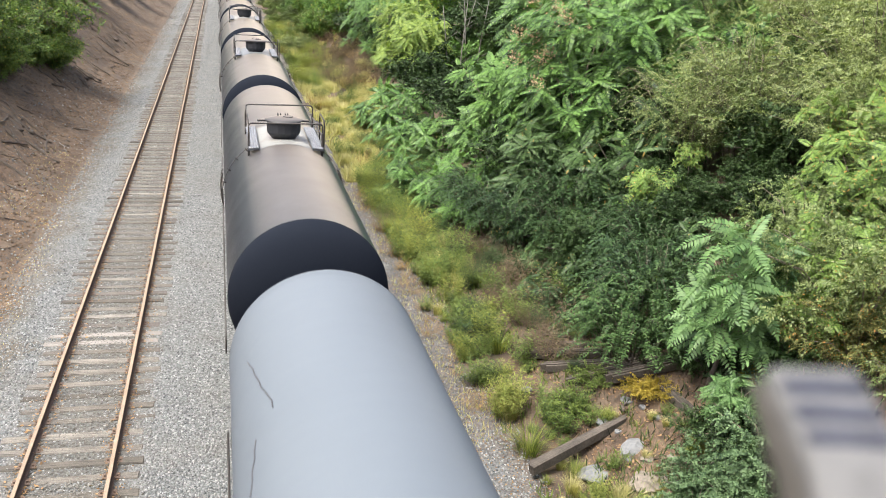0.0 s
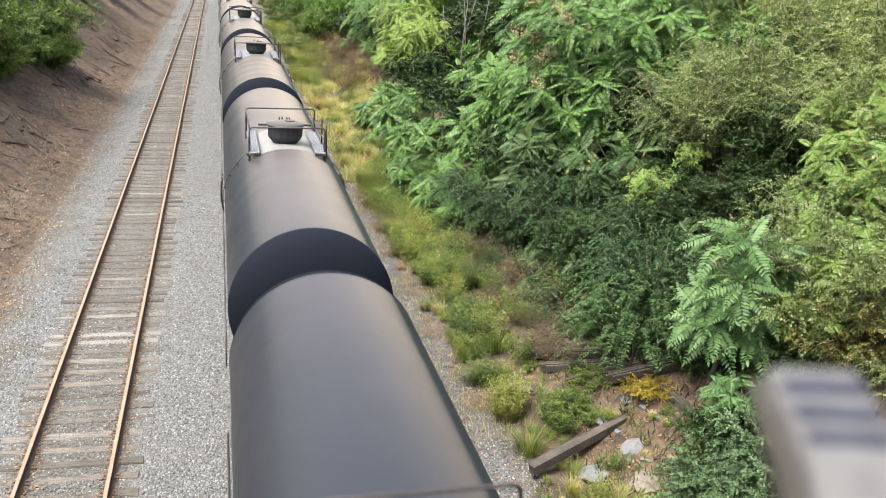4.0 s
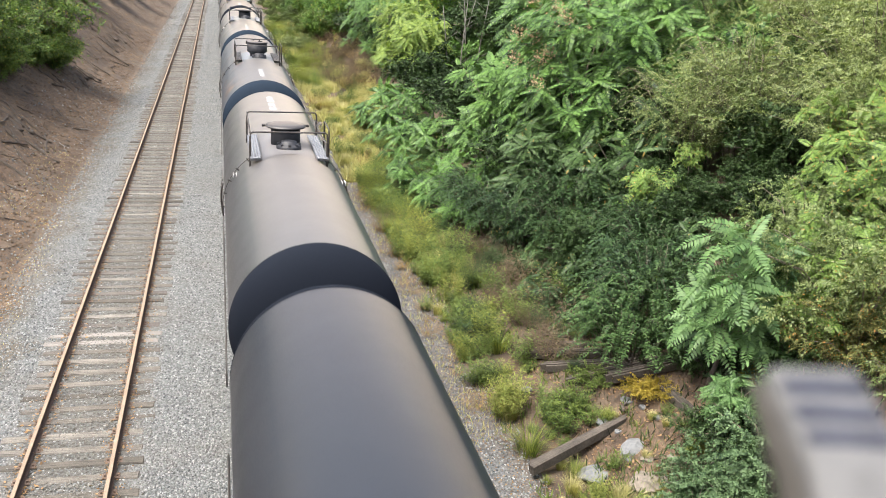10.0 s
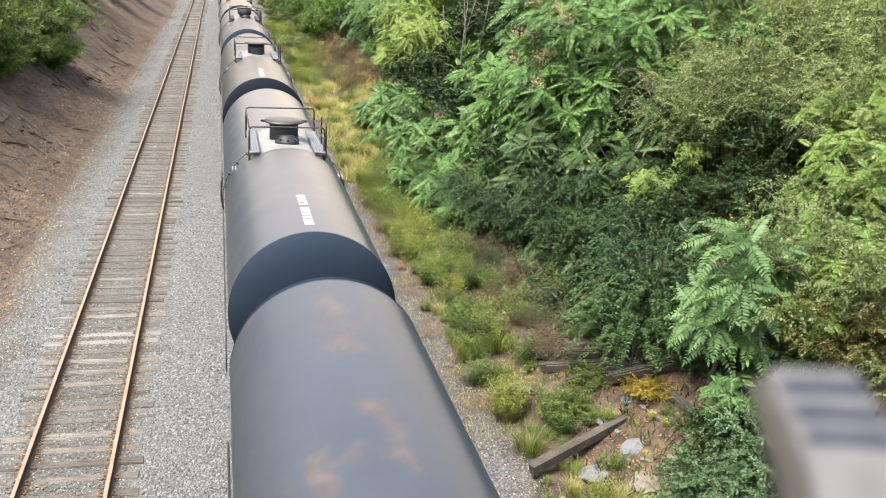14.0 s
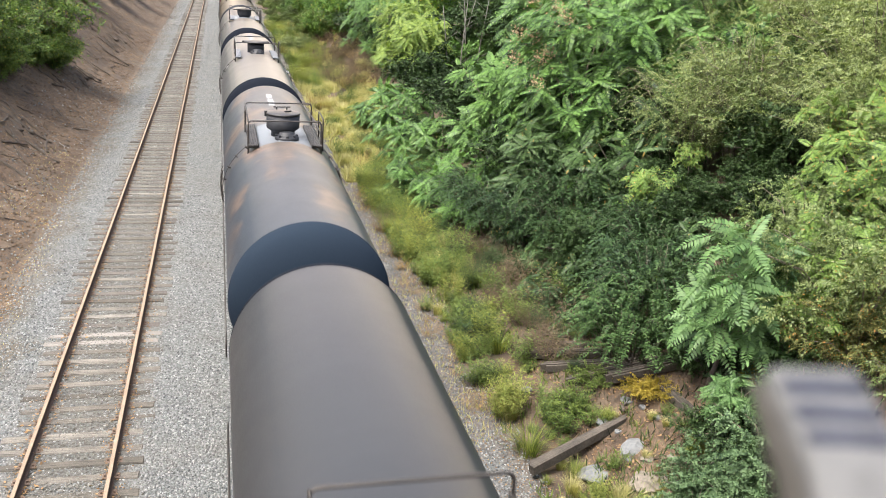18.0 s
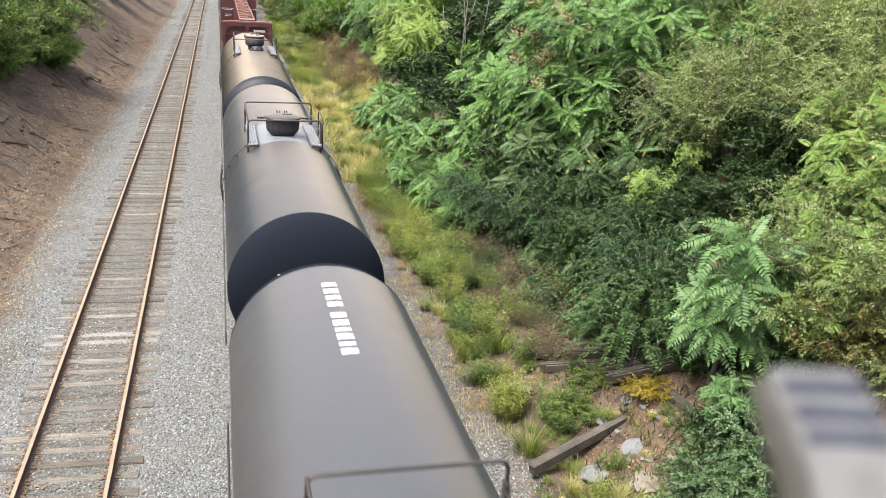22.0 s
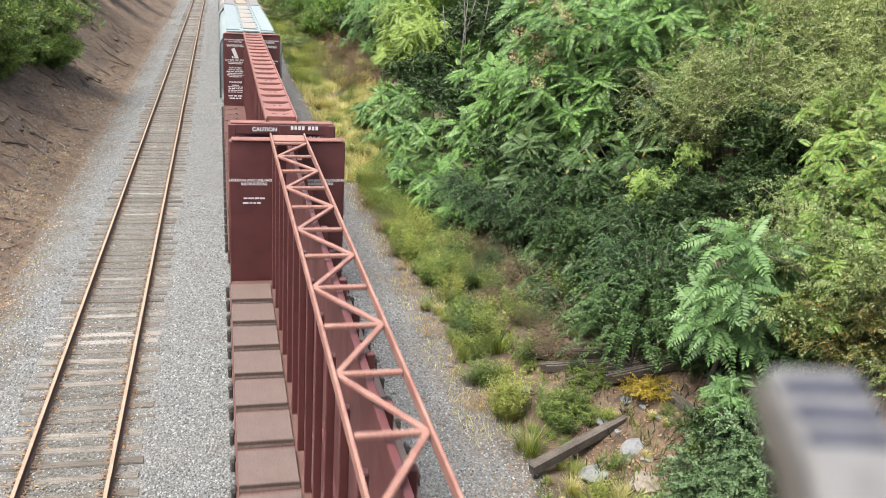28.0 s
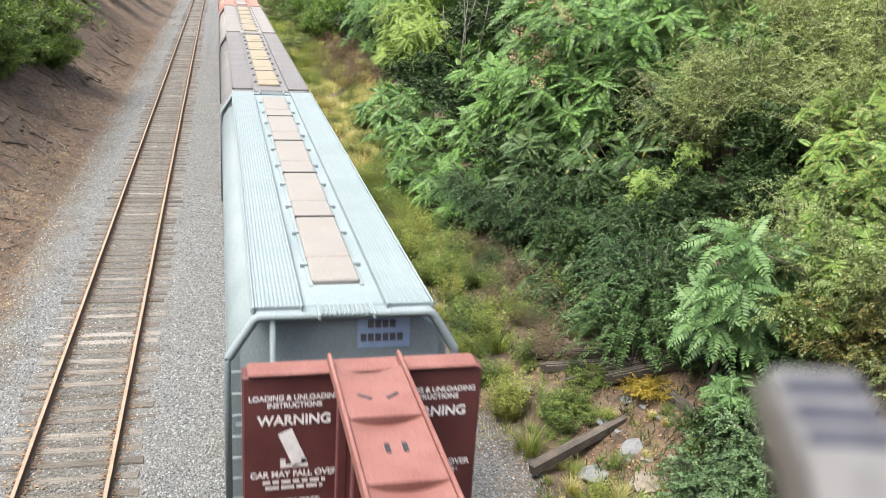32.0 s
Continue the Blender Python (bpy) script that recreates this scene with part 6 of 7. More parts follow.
for x, y, k, t, lf, lab in ((8.2, 12.2, 0.7, 130, "toothed", "low bramble patch of toothed green leaves"), (9.8, 13.4, 0.8, 10, "deep", "low bramble patch of toothed green leaves"), (9.2, 13.9, 0.6, 90, "deep", "low bramble patch of toothed green leaves"), (8.5, 12.6, 0.7, 50, "toothed", "low bramble patch of toothed green leaves"), (8.9, 11.8, 0.7, 150, "toothed", "low bramble patch of toothed green leaves"), (7.9, 11.7, 0.6, 250, "weed", "low bramble patch of toothed green leaves"),
                           (9.0, 19.4, 0.8, 10, "deep", "low bramble patch of toothed green leaves"), (9.8, 20.8, 0.9, 110, "deep", "low bramble patch of toothed green leaves"), (8.8, 23.4, 0.8, 210, "deep", "low bramble patch of toothed green leaves"), (7.9, 16.6, 0.45, 60, "weed", "leafy weeds beside old ties"),
                           (7.2, 15.9, 0.5, 160, "weed", "leafy weeds beside old ties"), (10.9, 22.0, 1.0, 310, "deep", "low bramble patch of toothed green leaves"), (10.9, 19.0, 0.9, 20, "weed", "low bramble patch of toothed green leaves"), (10.2, 21.6, 0.9, 200, "deep", "low bramble patch of toothed green leaves")):
    shrub(x, y, "lowshrub", S_LOW, t, k, lab, M[lf], name="bramble_patch", cat="bush", group="low growth")
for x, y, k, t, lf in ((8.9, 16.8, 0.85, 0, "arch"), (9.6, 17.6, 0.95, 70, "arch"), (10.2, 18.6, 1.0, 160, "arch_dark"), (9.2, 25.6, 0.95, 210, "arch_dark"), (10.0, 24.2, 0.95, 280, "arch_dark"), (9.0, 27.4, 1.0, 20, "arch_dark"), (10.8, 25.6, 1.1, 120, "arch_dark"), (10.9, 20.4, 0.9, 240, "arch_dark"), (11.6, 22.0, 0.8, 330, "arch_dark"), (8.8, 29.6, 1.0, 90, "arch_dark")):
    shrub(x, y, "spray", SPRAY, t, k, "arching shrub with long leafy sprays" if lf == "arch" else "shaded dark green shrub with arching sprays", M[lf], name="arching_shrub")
for x, y, k, t in ((15.4, 23.4, 0.9, 0), (16.7, 22.6, 0.8, 90), (14.3, 25.2, 1.05, 180), (15.9, 25.0, 1.2, 270)):
    shrub(x, y, "spray_fine", SPRAY_FINE, t, k, "small-leaved shrub hanging in pale green sprays", M["fine_tree"], name="arching_shrub")
# bare pole trunks in the opening of the wood
for i, (x, y, h, lx, ly) in enumerate(((12.2, 45.6, 5.6, 0.25, 0.1), (12.7, 46.2, 5.6, -0.4, 0.2), (13.2, 46.0, 5.0, 0.5, 0.0), (11.9, 46.8, 4.6, -0.5, 0.1), (12.5, 47.4, 5.0, 0.9, 0.1))):
    root = empty("bare_sapling", pose(x, y, land(x, y) - 0.1))
    tagged(root, "thin pale bare trunk in the shaded wood", "tree", "trees on the bank")
    part("trunk", bough("trunk", [(0, 0, 0), (lx * 0.2, ly, h * 0.4), (lx * 0.6, ly, h * 0.7), (lx, ly, h)], 0.034, 0.015), M["tie_pale"], root)
    for j in range(4):
        z = h * (0.3 + 0.16 * j)
        part("branch", bough("branch", [(lx * 0.4, ly, z), (lx * 0.4 + 0.5 * (-1) ** j, ly - 0.2, z + 0.4)], 0.018, 0.006), M["tie_pale"], root)
# dark-leaved shrubs stand in for the deep shade behind the trunks
for x, y, k, t in ((14.2, 49.5, 1.7, 0), (12.8, 50.5, 1.6, 120), (15.4, 47.5, 1.8, 240)):
    shrub(x, y, "deep", S_DEEP, t, k, "dense deep green undergrowth shrub", M["deep"], name="undergrowth_shrub")
# woodland further off and on the near bank
for x, y, k, t in ((12.5, 68.0, 1.0, 0), (10.2, 78.0, 0.85, 90), (14.0, 82.0, 1.2, 180), (10.8, 92.0, 0.95, 270), (13.5, 102.0, 1.3, 30), (10.5, 112.0, 1.0, 120), (15.0, 58.0, 1.15, 210), (17.0, 70.0, 1.3, 300), (18.5, 48.0, 1.2, 60),
                  (21.0, 42.0, 1.2, 150), (12.0, 125.0, 1.4, 10), (16.0, 140.0, 1.6, 100), (24.0, 38.0, 1.2, 200), (20.0, 60.0, 1.4, 20), (11.0, 150.0, 1.5, 80), (11.6, 70.0, 0.6, 20), (9.0, 86.0, 0.55, 40), (9.4, 100.0, 0.7, 60)):
    shrub(x, y, "broad", T_BROAD, t, k, "rounded green broadleaf tree on the wooded bank", name="broadleaf_tree", cat="tree", group="trees on the bank")
for x, y, k, t in ((-9.7, 44.4, 0.85, 0), (-11.2, 38.4, 0.9, 220), (-8.9, 54.0, 1.05, 100), (-10.4, 49.0, 1.0, 20), (-11.5, 43.0, 1.1, 200), (-11.5, 54.0, 1.1, 300), (-12.4, 62.0, 1.0, 50), (-13.2, 38.5, 1.1, 150), (-13.5, 48.0, 1.3, 20), (-12.2, 72.0, 1.0, 80), (-11.4, 84.0, 1.0, 190), (-11.0, 96.0, 1.1, 260),
                  (-10.4, 110.0, 1.2, 330), (-10.8, 125.0, 1.3, 40), (-12.6, 66.0, 1.2, 10), (-12.8, 78.0, 1.3, 130), (-12.0, 34.5, 1.0, 70)):
    shrub(x, y, "broad2", T_BROAD2, t, k, "leafy broadleaf tree overhanging the earth bank", name="broadleaf_tree", cat="tree", group="trees on the bank")
for x, y, k, t in ((-9.8, 44.4, 0.8, 30), (-8.9, 53.6, 0.9, 130), (-8.7, 56.0, 0.7, 20), (-11.0, 38.4, 0.9, 230), (-10.2, 48.6, 0.9, 330), (-10.3, 45.2, 0.9, 60), (-9.8, 47.0, 0.6, 160), (-10.6, 42.0, 0.7, 260), (-9.4, 51.4, 0.8, 10), (-11.4, 53.6, 0.9, 110), (-12.2, 61.6, 1.0, 210), (-12.0, 71.6, 1.0, 310), (-11.2, 83.6, 1.0, 40), (-10.8, 95.6, 1.1, 140), (-10.2, 109.6, 1.2, 240)):
    shrub(x, y, "hang", S_HANG, t, k, "green shrub hanging over the earth bank", M["bank_leaf"], name="undergrowth_shrub")
for x, y, k, t in ((-11.4, 41.0, 0.8, 0), (-11.0, 45.5, 0.8, 90), (-12.0, 37.0, 0.9, 180), (-11.2, 51.0, 0.9, 270), (-12.4, 57.0, 1.0, 30), (-12.2, 64.0, 1.1, 120), (-12.2, 74.0, 1.2, 210), (-12.0, 88.0, 1.2, 300), (-12.0, 104.0, 1.4, 40)):
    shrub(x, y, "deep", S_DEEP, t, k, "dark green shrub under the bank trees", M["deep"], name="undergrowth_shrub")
# the thicket between them
gw = random.Random(91)
for i in range(150):
    y = 11.0 + 60.0 * gw.random() ** 1.25
    x = gw.uniform(9.6, 23.0) + 0.02 * y
    if (11.4 < x < 16.0 and 41 < y < 52) or (x < 11.6 and y < 17) or (11.2 < x < 15.2 and 17.2 < y < 25.0):
        gw.random()
        continue    # an opening with bare trunks, and the young ailanthus's place
    k, t = gw.uniform(0.85, 1.45), gw.uniform(0, 360)
    pick = gw.random()
    if 10.4 < x < 15.2 and 17.6 < y < 25.5:
        k *= 0.62    # lower growth in a shaded hollow
    if (x > 14.0 and y < 26 and pick < 0.6) or (x > 10.5 and y < 19):
        shrub(x, y, "fine2", S_FINE2, t, k, FINE_L, M["fine_warm" if pick < 0.12 and y < 14 else "fine"], name="arching_shrub")
    elif pick < 0.3 and y > 21:
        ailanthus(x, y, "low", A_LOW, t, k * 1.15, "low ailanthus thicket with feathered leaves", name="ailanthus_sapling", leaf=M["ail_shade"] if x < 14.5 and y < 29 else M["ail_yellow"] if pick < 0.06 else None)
    else:
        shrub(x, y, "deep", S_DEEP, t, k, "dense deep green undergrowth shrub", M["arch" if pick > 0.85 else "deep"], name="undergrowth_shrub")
for i in range(70):
    y = gw.uniform(44, 135)
    x = gw.uniform(8.4, 14.0)
    if x < 11.0 and y < 82:    # dead weeds stand there
        x += 2.6
    k, t = gw.uniform(0.9, 1.6), gw.uniform(0, 360)
    lf = gw.choice(("weed", "deep", "ail", "fine"))
    shrub(x, y, "deep", S_DEEP, t, k, "leafy green shrub at the woodland edge", M[lf], name="undergrowth_shrub")


for i in range(34):
    y = gw.uniform(76, 135)
    x = gw.uniform(6.4, 9.2)
    shrub(x, y, "deep", S_DEEP, gw.uniform(0, 360), gw.uniform(0.45, 0.85), "pale green bushy shrub beside the track", M[gw.choice(("weed", "fine_tree", "weed"))], name="undergrowth_shrub")


# ---- grasses and weeds of the verge ----
def grass_mesh(seed, blades, height, spread, width, material, lean=0.5):
    """A tuft of bent blades."""
    g = np.random.default_rng(seed)
    a = g.uniform(0, 2 * math.pi, blades)
    r = spread * 0.35 * np.sqrt(g.uniform(0, 1, blades))
    h = height * g.uniform(0.5, 1.0, blades)
    out = spread * g.uniform(0.2, 1.0, blades) * lean
    d = np.stack([np.cos(a), np.sin(a), np.zeros(blades)], 1)
    s = np.stack([-np.sin(a), np.cos(a), np.zeros(blades)], 1) * width * 0.5
    base = d * r[:, None]
    up = np.array((0, 0, 1.0))
    p1 = base + d * (out * 0.3)[:, None] + up * (h * 0.6)[:, None]
    p2 = base + d * out[:, None] + up * (h * 0.95)[:, None]
    v = np.stack([base - s, base + s, p1 + s * 0.8, p1 - s * 0.8, p2 + s * 0.15, p2 - s * 0.15], 1).reshape(-1, 3)
    f = (np.array([(0, 1, 2, 3), (3, 2, 4, 5)])[None] + (np.arange(blades) * 6)[:, None, None]).reshape(-1, 4)
    return np_mesh("blades", v, f, material)


def weed_mesh(seed, stems, height, spread, leaf_len, material):
    """Upright stalks set with narrow leaves."""
    g = np.random.default_rng(seed)
    pos, fwd = [], []
    for k in range(stems):
        a, r = g.uniform(0, 6.28), spread * math.sqrt(g.uniform(0, 1))
        h = height * g.uniform(0.5, 1.0)
        tip = np.array((math.cos(a) * r * 1.3, math.sin(a) * r * 1.3, h))
        root_ = np.array((math.cos(a) * r * 0.5, math.sin(a) * r * 0.5, 0))
        n = 16
        u = np.linspace(0.12, 1, n)[:, None]
        pos.append(root_ + (tip - root_) * u)
        w = np.arange(n) * 2.4
        fwd.append(np.stack([np.cos(w), np.sin(w), g.uniform(0.1, 0.9, n)], 1))
    pos, fwd = np.concatenate(pos), np.concatenate(fwd)
    tv = SIMPLE_V * np.array((1, 0.45, 1))
    v, f = stamp(tv, SIMPLE_F, turns(fwd, np.tile((0, 0, 1.0), (len(pos), 1)), leaf_len * g.uniform(0.6, 1.1, len(pos))), pos)
    return np_mesh("stalks", v, f, material)


CLUMPS = {
    "tuft": (grass_mesh(31, 260, 0.75, 0.75, 0.014, M["grass"], 0.9), "grass_tuft", "spiky tuft of green grass"),
    "dry": (grass_mesh(32, 320, 0.85, 0.7, 0.012, M["grass_dry"], 0.7), "grass_tuft", "bleached yellow tuft of tall grass"),
    "gold": (weed_mesh(33, 70, 1.1, 0.45, 0.13, M["grass"]), "weed_clump", "clump of yellow-green goldenrod stalks"),
    "weed": (weed_mesh(34, 46, 1.05, 0.50, 0.16, M["weed"]), "weed_clump", "clump of leafy green weeds"),
    "brown": (weed_mesh(35, 60, 1.0, 0.75, 0.11, M["brown_weed"]), "weed_clump", "clump of dead brown weed stalks"),
    "rust": (weed_mesh(37, 40, 0.9, 0.7, 0.10, M["rust_weed"]), "weed_clump", "low clump of rusty orange-brown weeds"),
    "dark": (weed_mesh(36, 60, 1.0, 0.38, 0.11, M["deep"]), "weed_clump", "dark green feathery clump of weeds"),
}


FAR = {}


def clump(kind, x, y, size=1.0, turn=0.0):
    me, name, lab = CLUMPS[kind]
    if y > 40:    # the far verge is gathered below
        FAR.setdefault(kind, []).append((x, y, size, turn))
        return
    ob = new(name, me)
    ob.matrix_world = Matrix.LocRotScale((x, y, land(x, y) - 0.03), Euler((0, 0, radians(turn))), (size,) * 3)
    return tagged(ob, lab, "grass" if name == "grass_tuft" else "weeds", "verge plants")


for kind, x, y, k in (("gold", 5.98, 16.5, 0.95), ("gold", 6.2, 16.9, 0.9), ("dry", 6.0, 16.6, 0.8), ("dry", 6.15, 17.0, 0.75), ("tuft", 6.05, 15.1, 0.85), ("weed", 7.0, 15.5, 0.6), ("weed", 6.8, 15.8, 0.6), ("dry", 6.5, 13.8, 0.5), ("dry", 7.2, 13.2, 0.5), ("gold", 6.9, 13.4, 0.5), ("dry", 7.6, 12.9, 0.45), ("dark", 6.05, 19.9, 1.0), ("gold", 6.5, 20.0, 1.1), ("weed", 6.9, 16.2, 0.7), ("weed", 7.4, 16.0, 0.6), ("gold", 6.3, 22.8, 0.9),
                      ("weed", 6.0, 24.3, 1.0), ("gold", 6.1, 26.6, 1.1), ("weed", 6.5, 25.6, 1.0), ("dark", 6.9, 23.2, 0.9), ("brown", 8.3, 21.2, 0.9), ("brown", 8.6, 22.6, 1.0), ("brown", 7.8, 20.2, 0.8), ("dry", 5.75, 22.1, 0.5)):
    clump(kind, x, y, k, (x * 977) % 360)
for kind, x, y, k in (("gold", 6.6, 12.9, 0.6), ("dry", 7.0, 12.7, 0.55), ("tuft", 6.2, 12.7, 0.6), ("weed", 7.5, 12.6, 0.5), ("dry", 6.0, 16.4, 0.6), ("weed", 7.0, 18.4, 0.8),
                      ("gold", 6.8, 29.0, 1.2), ("gold", 6.5, 30.8, 1.1), ("weed", 6.2, 32.5, 1.2), ("weed", 6.9, 33.5, 1.2), ("gold", 6.1, 35.0, 1.2), ("gold", 5.9, 28.0, 1.0), ("dark", 7.4, 28.4, 1.1), ("weed", 7.2, 26.6, 1.0), ("tuft", 6.7, 14.2, 0.5)):
    clump(kind, x, y, k, (x * 977) % 360)
gk = random.Random(5)
for i in range(46):
    x, y = gk.uniform(5.7, 7.9), gk.uniform(17.5, 30)
    clump(gk.choice(("weed", "weed", "gold", "dark", "tuft", "dry")) if x < 7.2 else gk.choice(("weed", "brown", "dark")), x, y, gk.uniform(0.45, 0.95), gk.uniform(0, 360))
for i in range(34):    # small rusty clumps along the gravel
    clump("rust", gk.uniform(5.2, 5.9), gk.uniform(17, 36), gk.uniform(0.25, 0.5), gk.uniform(0, 360))
for i in range(105):
    y = 17 + 30 * gk.random() ** 1.1
    edge = 5.55 + 0.35 * noise.noise((0.0, y * 0.5, 3.0))
    x = gk.uniform(edge, 7.3 + 0.03 * y)
    u = (x - edge) / 2.2
    kind = gk.choice(("gold", "weed", "weed", "dry") if u < 0.3 else ("gold", "weed", "weed", "dark", "brown") if u < 0.65 else ("weed", "dark", "dark", "brown", "brown"))
    clump(kind, x, y, gk.uniform(0.4, 0.85) * (0.75 if u < 0.3 else 1.0), gk.uniform(0, 360))
for i in range(30):
    clump(gk.choice(("brown", "brown", "dark", "weed")), gk.uniform(7.4, 9.4), gk.uniform(18.5, 26.5), gk.uniform(0.4, 0.8), gk.uniform(0, 360))
for i in range(46):
    clump(gk.choice(("tuft", "gold", "weed", "dry", "weed")), gk.uniform(6.0, 9.2), gk.uniform(12.0, 17.0), gk.uniform(0.16, 0.36), gk.uniform(0, 360))
gv_ = np.random.default_rng(77)
for i in range(190):
    y = 30 + 30 * gv_.uniform()
    x = gv_.uniform(5.6, 6.6 + 0.055 * y)
    kind = ("dry", "dry", "dry", "tuft", "weed", "rust")[int(gv_.integers(6))] if y > 38 else ("gold", "weed", "brown", "dark", "weed")[int(gv_.integers(5))]
    clump(kind, x, y, gv_.uniform(0.5, 1.05), gv_.uniform(0, 360))
for i in range(120):
    y = gv_.uniform(60, 110)
    x = gv_.uniform(5.2, 8.0)
    clump(("gold", "weed", "tuft", "weed", "dry")[int(gv_.integers(5))], x, y, gv_.uniform(0.7, 1.25), gv_.uniform(0, 360))
for i in range(60):
    clump("brown", gv_.uniform(7.4, 10.6), gv_.uniform(57, 76), gv_.uniform(0.8, 1.3), gv_.uniform(0, 360))
for i in range(150):
    clump(("brown", "brown", "dry", "rust", "weed")[int(gv_.integers(5))], gv_.uniform(8.0, 12.5), gv_.uniform(56, 92), gv_.uniform(0.6, 1.3), gv_.uniform(0, 360))


for kind, spots in FAR.items():
    me, name, lab = CLUMPS[kind]
    co = np.empty(len(me.vertices) * 3, np.float32)
    me.vertices.foreach_get("co", co)
    ix = np.empty(len(me.loops), np.int32)
    me.loops.foreach_get("vertex_index", ix)
    mats = np.array([Matrix.Rotation(radians(t), 3, "Z") * k for _, _, k, t in spots])
    v, f = stamp(co.reshape(-1, 3), ix.reshape(-1, 4), mats, np.array([(x, y, land(x, y) - 0.03) for x, y, _, _ in spots]))
    tagged(new("verge_" + ("grass" if name == "grass_tuft" else "weeds"), np_mesh("verge_plants", v, f, me.materials[0])), "far " + lab.replace("clump of", "growth of").replace("tuft of", "growth of"), "grass" if name == "grass_tuft" else "weeds", kind="stuff")


def scatter_blades(name, n, x0, x1, y0, y1, h, material, seed, label):
    """Short grass over a strip of ground."""
    g = np.random.default_rng(seed)
    x, y = g.uniform(x0, x1, n), y0 + (y1 - y0) * g.uniform(0, 1, n) ** 1.4
    keep = np.array([noise.noise((a * 0.7, b * 0.5, seed)) > -0.12 for a, b in zip(x, y)])
    x, y = x[keep], y[keep]
    n = len(x)
    z = np.array([land(a, b) for a, b in zip(x, y)])
    f = g.normal(0, 0.5, (n, 3))
    f[:, 2] = 1.0
    tv = np.array([(0, -0.05, 0), (0, 0.05, 0), (0.6, 0.03, 0.05), (1.0, 0, 0.2)])
    v, fc = stamp(tv, np.array([(0, 1, 2, 3)]), turns(f, g.normal(size=(n, 3)), h * g.uniform(0.5, 1.2, n)), np.stack([x, y, z - 0.02], 1))
    tagged(new(name, np_mesh(name, v, fc, material)), label, "grass", kind="stuff")


scatter_blades("grass", 10000, 5.4, 8.6, 60, 110, 0.36, M["grass"], 41, "yellow-green grass on the verge")
scatter_blades("grass", 5000, 5.7, 8.4, 12, 28, 0.26, M["weed"], 45, "short green weeds on the verge")
scatter_blades("grass", 24000, 5.2, 9.8, 37, 66, 0.5, M["grass_dry"], 42, "bleached grass on the verge")
scatter_blades("weeds", 9000, 6.8, 14.0, 11, 40, 0.25, M["deep"], 43, "low green ground cover under the shrubs")
scatter_blades("grass", 2600, 4.9, 6.0, 15, 40, 0.16, M["grass_dry"], 46, "thin straw-coloured grass at the edge of the gravel")
scatter_blades("grass", 2500, -7.2, -5.0, 16, 40, 0.10, M["grass_dry"], 44, "thin short grass at the foot of the bank")


def scatter_leaves(name, n, x0, x1, y0, y1, size, seed, label, near=None):
    g = np.random.default_rng(seed)
    x, y = g.uniform(x0, x1, n), y0 + (y1 - y0) * g.uniform(0, 1, n) ** 1.4
    if near is not None:
        x = near + np.where(g.uniform(size=n) < 0.5, -0.7525, 0.7525) + g.normal(0, 0.13, n)
        z = np.full(n, -0.185)
    else:
        z = np.array([land(a, b) for a, b in zip(x, y)])
    f = g.normal(0, 1, (n, 3))
    f[:, 2] *= 0.3
    v, fc = stamp(SIMPLE_V, SIMPLE_F, turns(f, np.tile((0, 0, 1.0), (n, 1)) + g.normal(0, 0.4, (n, 3)), size * g.uniform(0.5, 1.2, n)), np.stack([x, y, z + 0.02], 1))
    tagged(new(name, np_mesh(name, v, fc, M["litter"])), label, "leaf litter", kind="stuff")


scatter_leaves("leaf_litter", 7500, 0, 0, 11, 70, 0.08, 51, "dry brown leaves along the rails", LEFT)
scatter_leaves("leaf_litter", 26000, -12, -5.3, 16, 95, 0.085, 52, "fallen brown leaves on the bank")
scatter_leaves("leaf_litter", 8000, 4.2, 6.6, 12, 60, 0.055, 55, "brown leaves blown on to the gravel shoulder")
scatter_leaves("leaf_litter", 3500, 6.6, 9.6, 11.5, 19, 0.06, 54, "brown leaf litter round the old ties")
scatter_leaves("leaf_litter", 9000, 6.5, 15, 11, 45, 0.09, 53, "fallen brown leaves under the shrubs")


# ---- logs, stones and discarded ties ----
def log_mesh(length, r, seed):
    g = random.Random(seed)
    bm = bmesh.new()
    pts = [(length * (i / 6 - 0.5), g.uniform(-0.06, 0.06), g.uniform(-0.03, 0.03)) for i in range(7)]
    tube(bm, pts, r, 8, r * 0.6)
    for v in bm.verts:
        v.co += Vector((0, g.uniform(-0.15, 0.15) * r, g.uniform(-0.15, 0.15) * r))
    me = bpy.data.meshes.new("branch")
    bm.to_mesh(me)
    bm.free()
    me.materials.append(M["log"])
    return me


LOGS = [log_mesh(2.2, 0.075, 1), log_mesh(1.5, 0.05, 2), log_mesh(1.1, 0.03, 3)]
TWIG_PALE = M["tie_pale"]


def lie(ob, x, y, turn, dz=0.03, tilt=None):
    e = 0.4
    dx, dy = math.cos(radians(turn)), math.sin(radians(turn))
    s = math.degrees(math.atan2(land(x + dx * e, y + dy * e) - land(x - dx * e, y - dy * e), 2 * e))
    ob.matrix_world = pose(x, y, land(x, y) + dz, 0, 0, turn) @ pose(0, 0, 0, 0, -s if tilt is None else tilt, 0)
    return ob


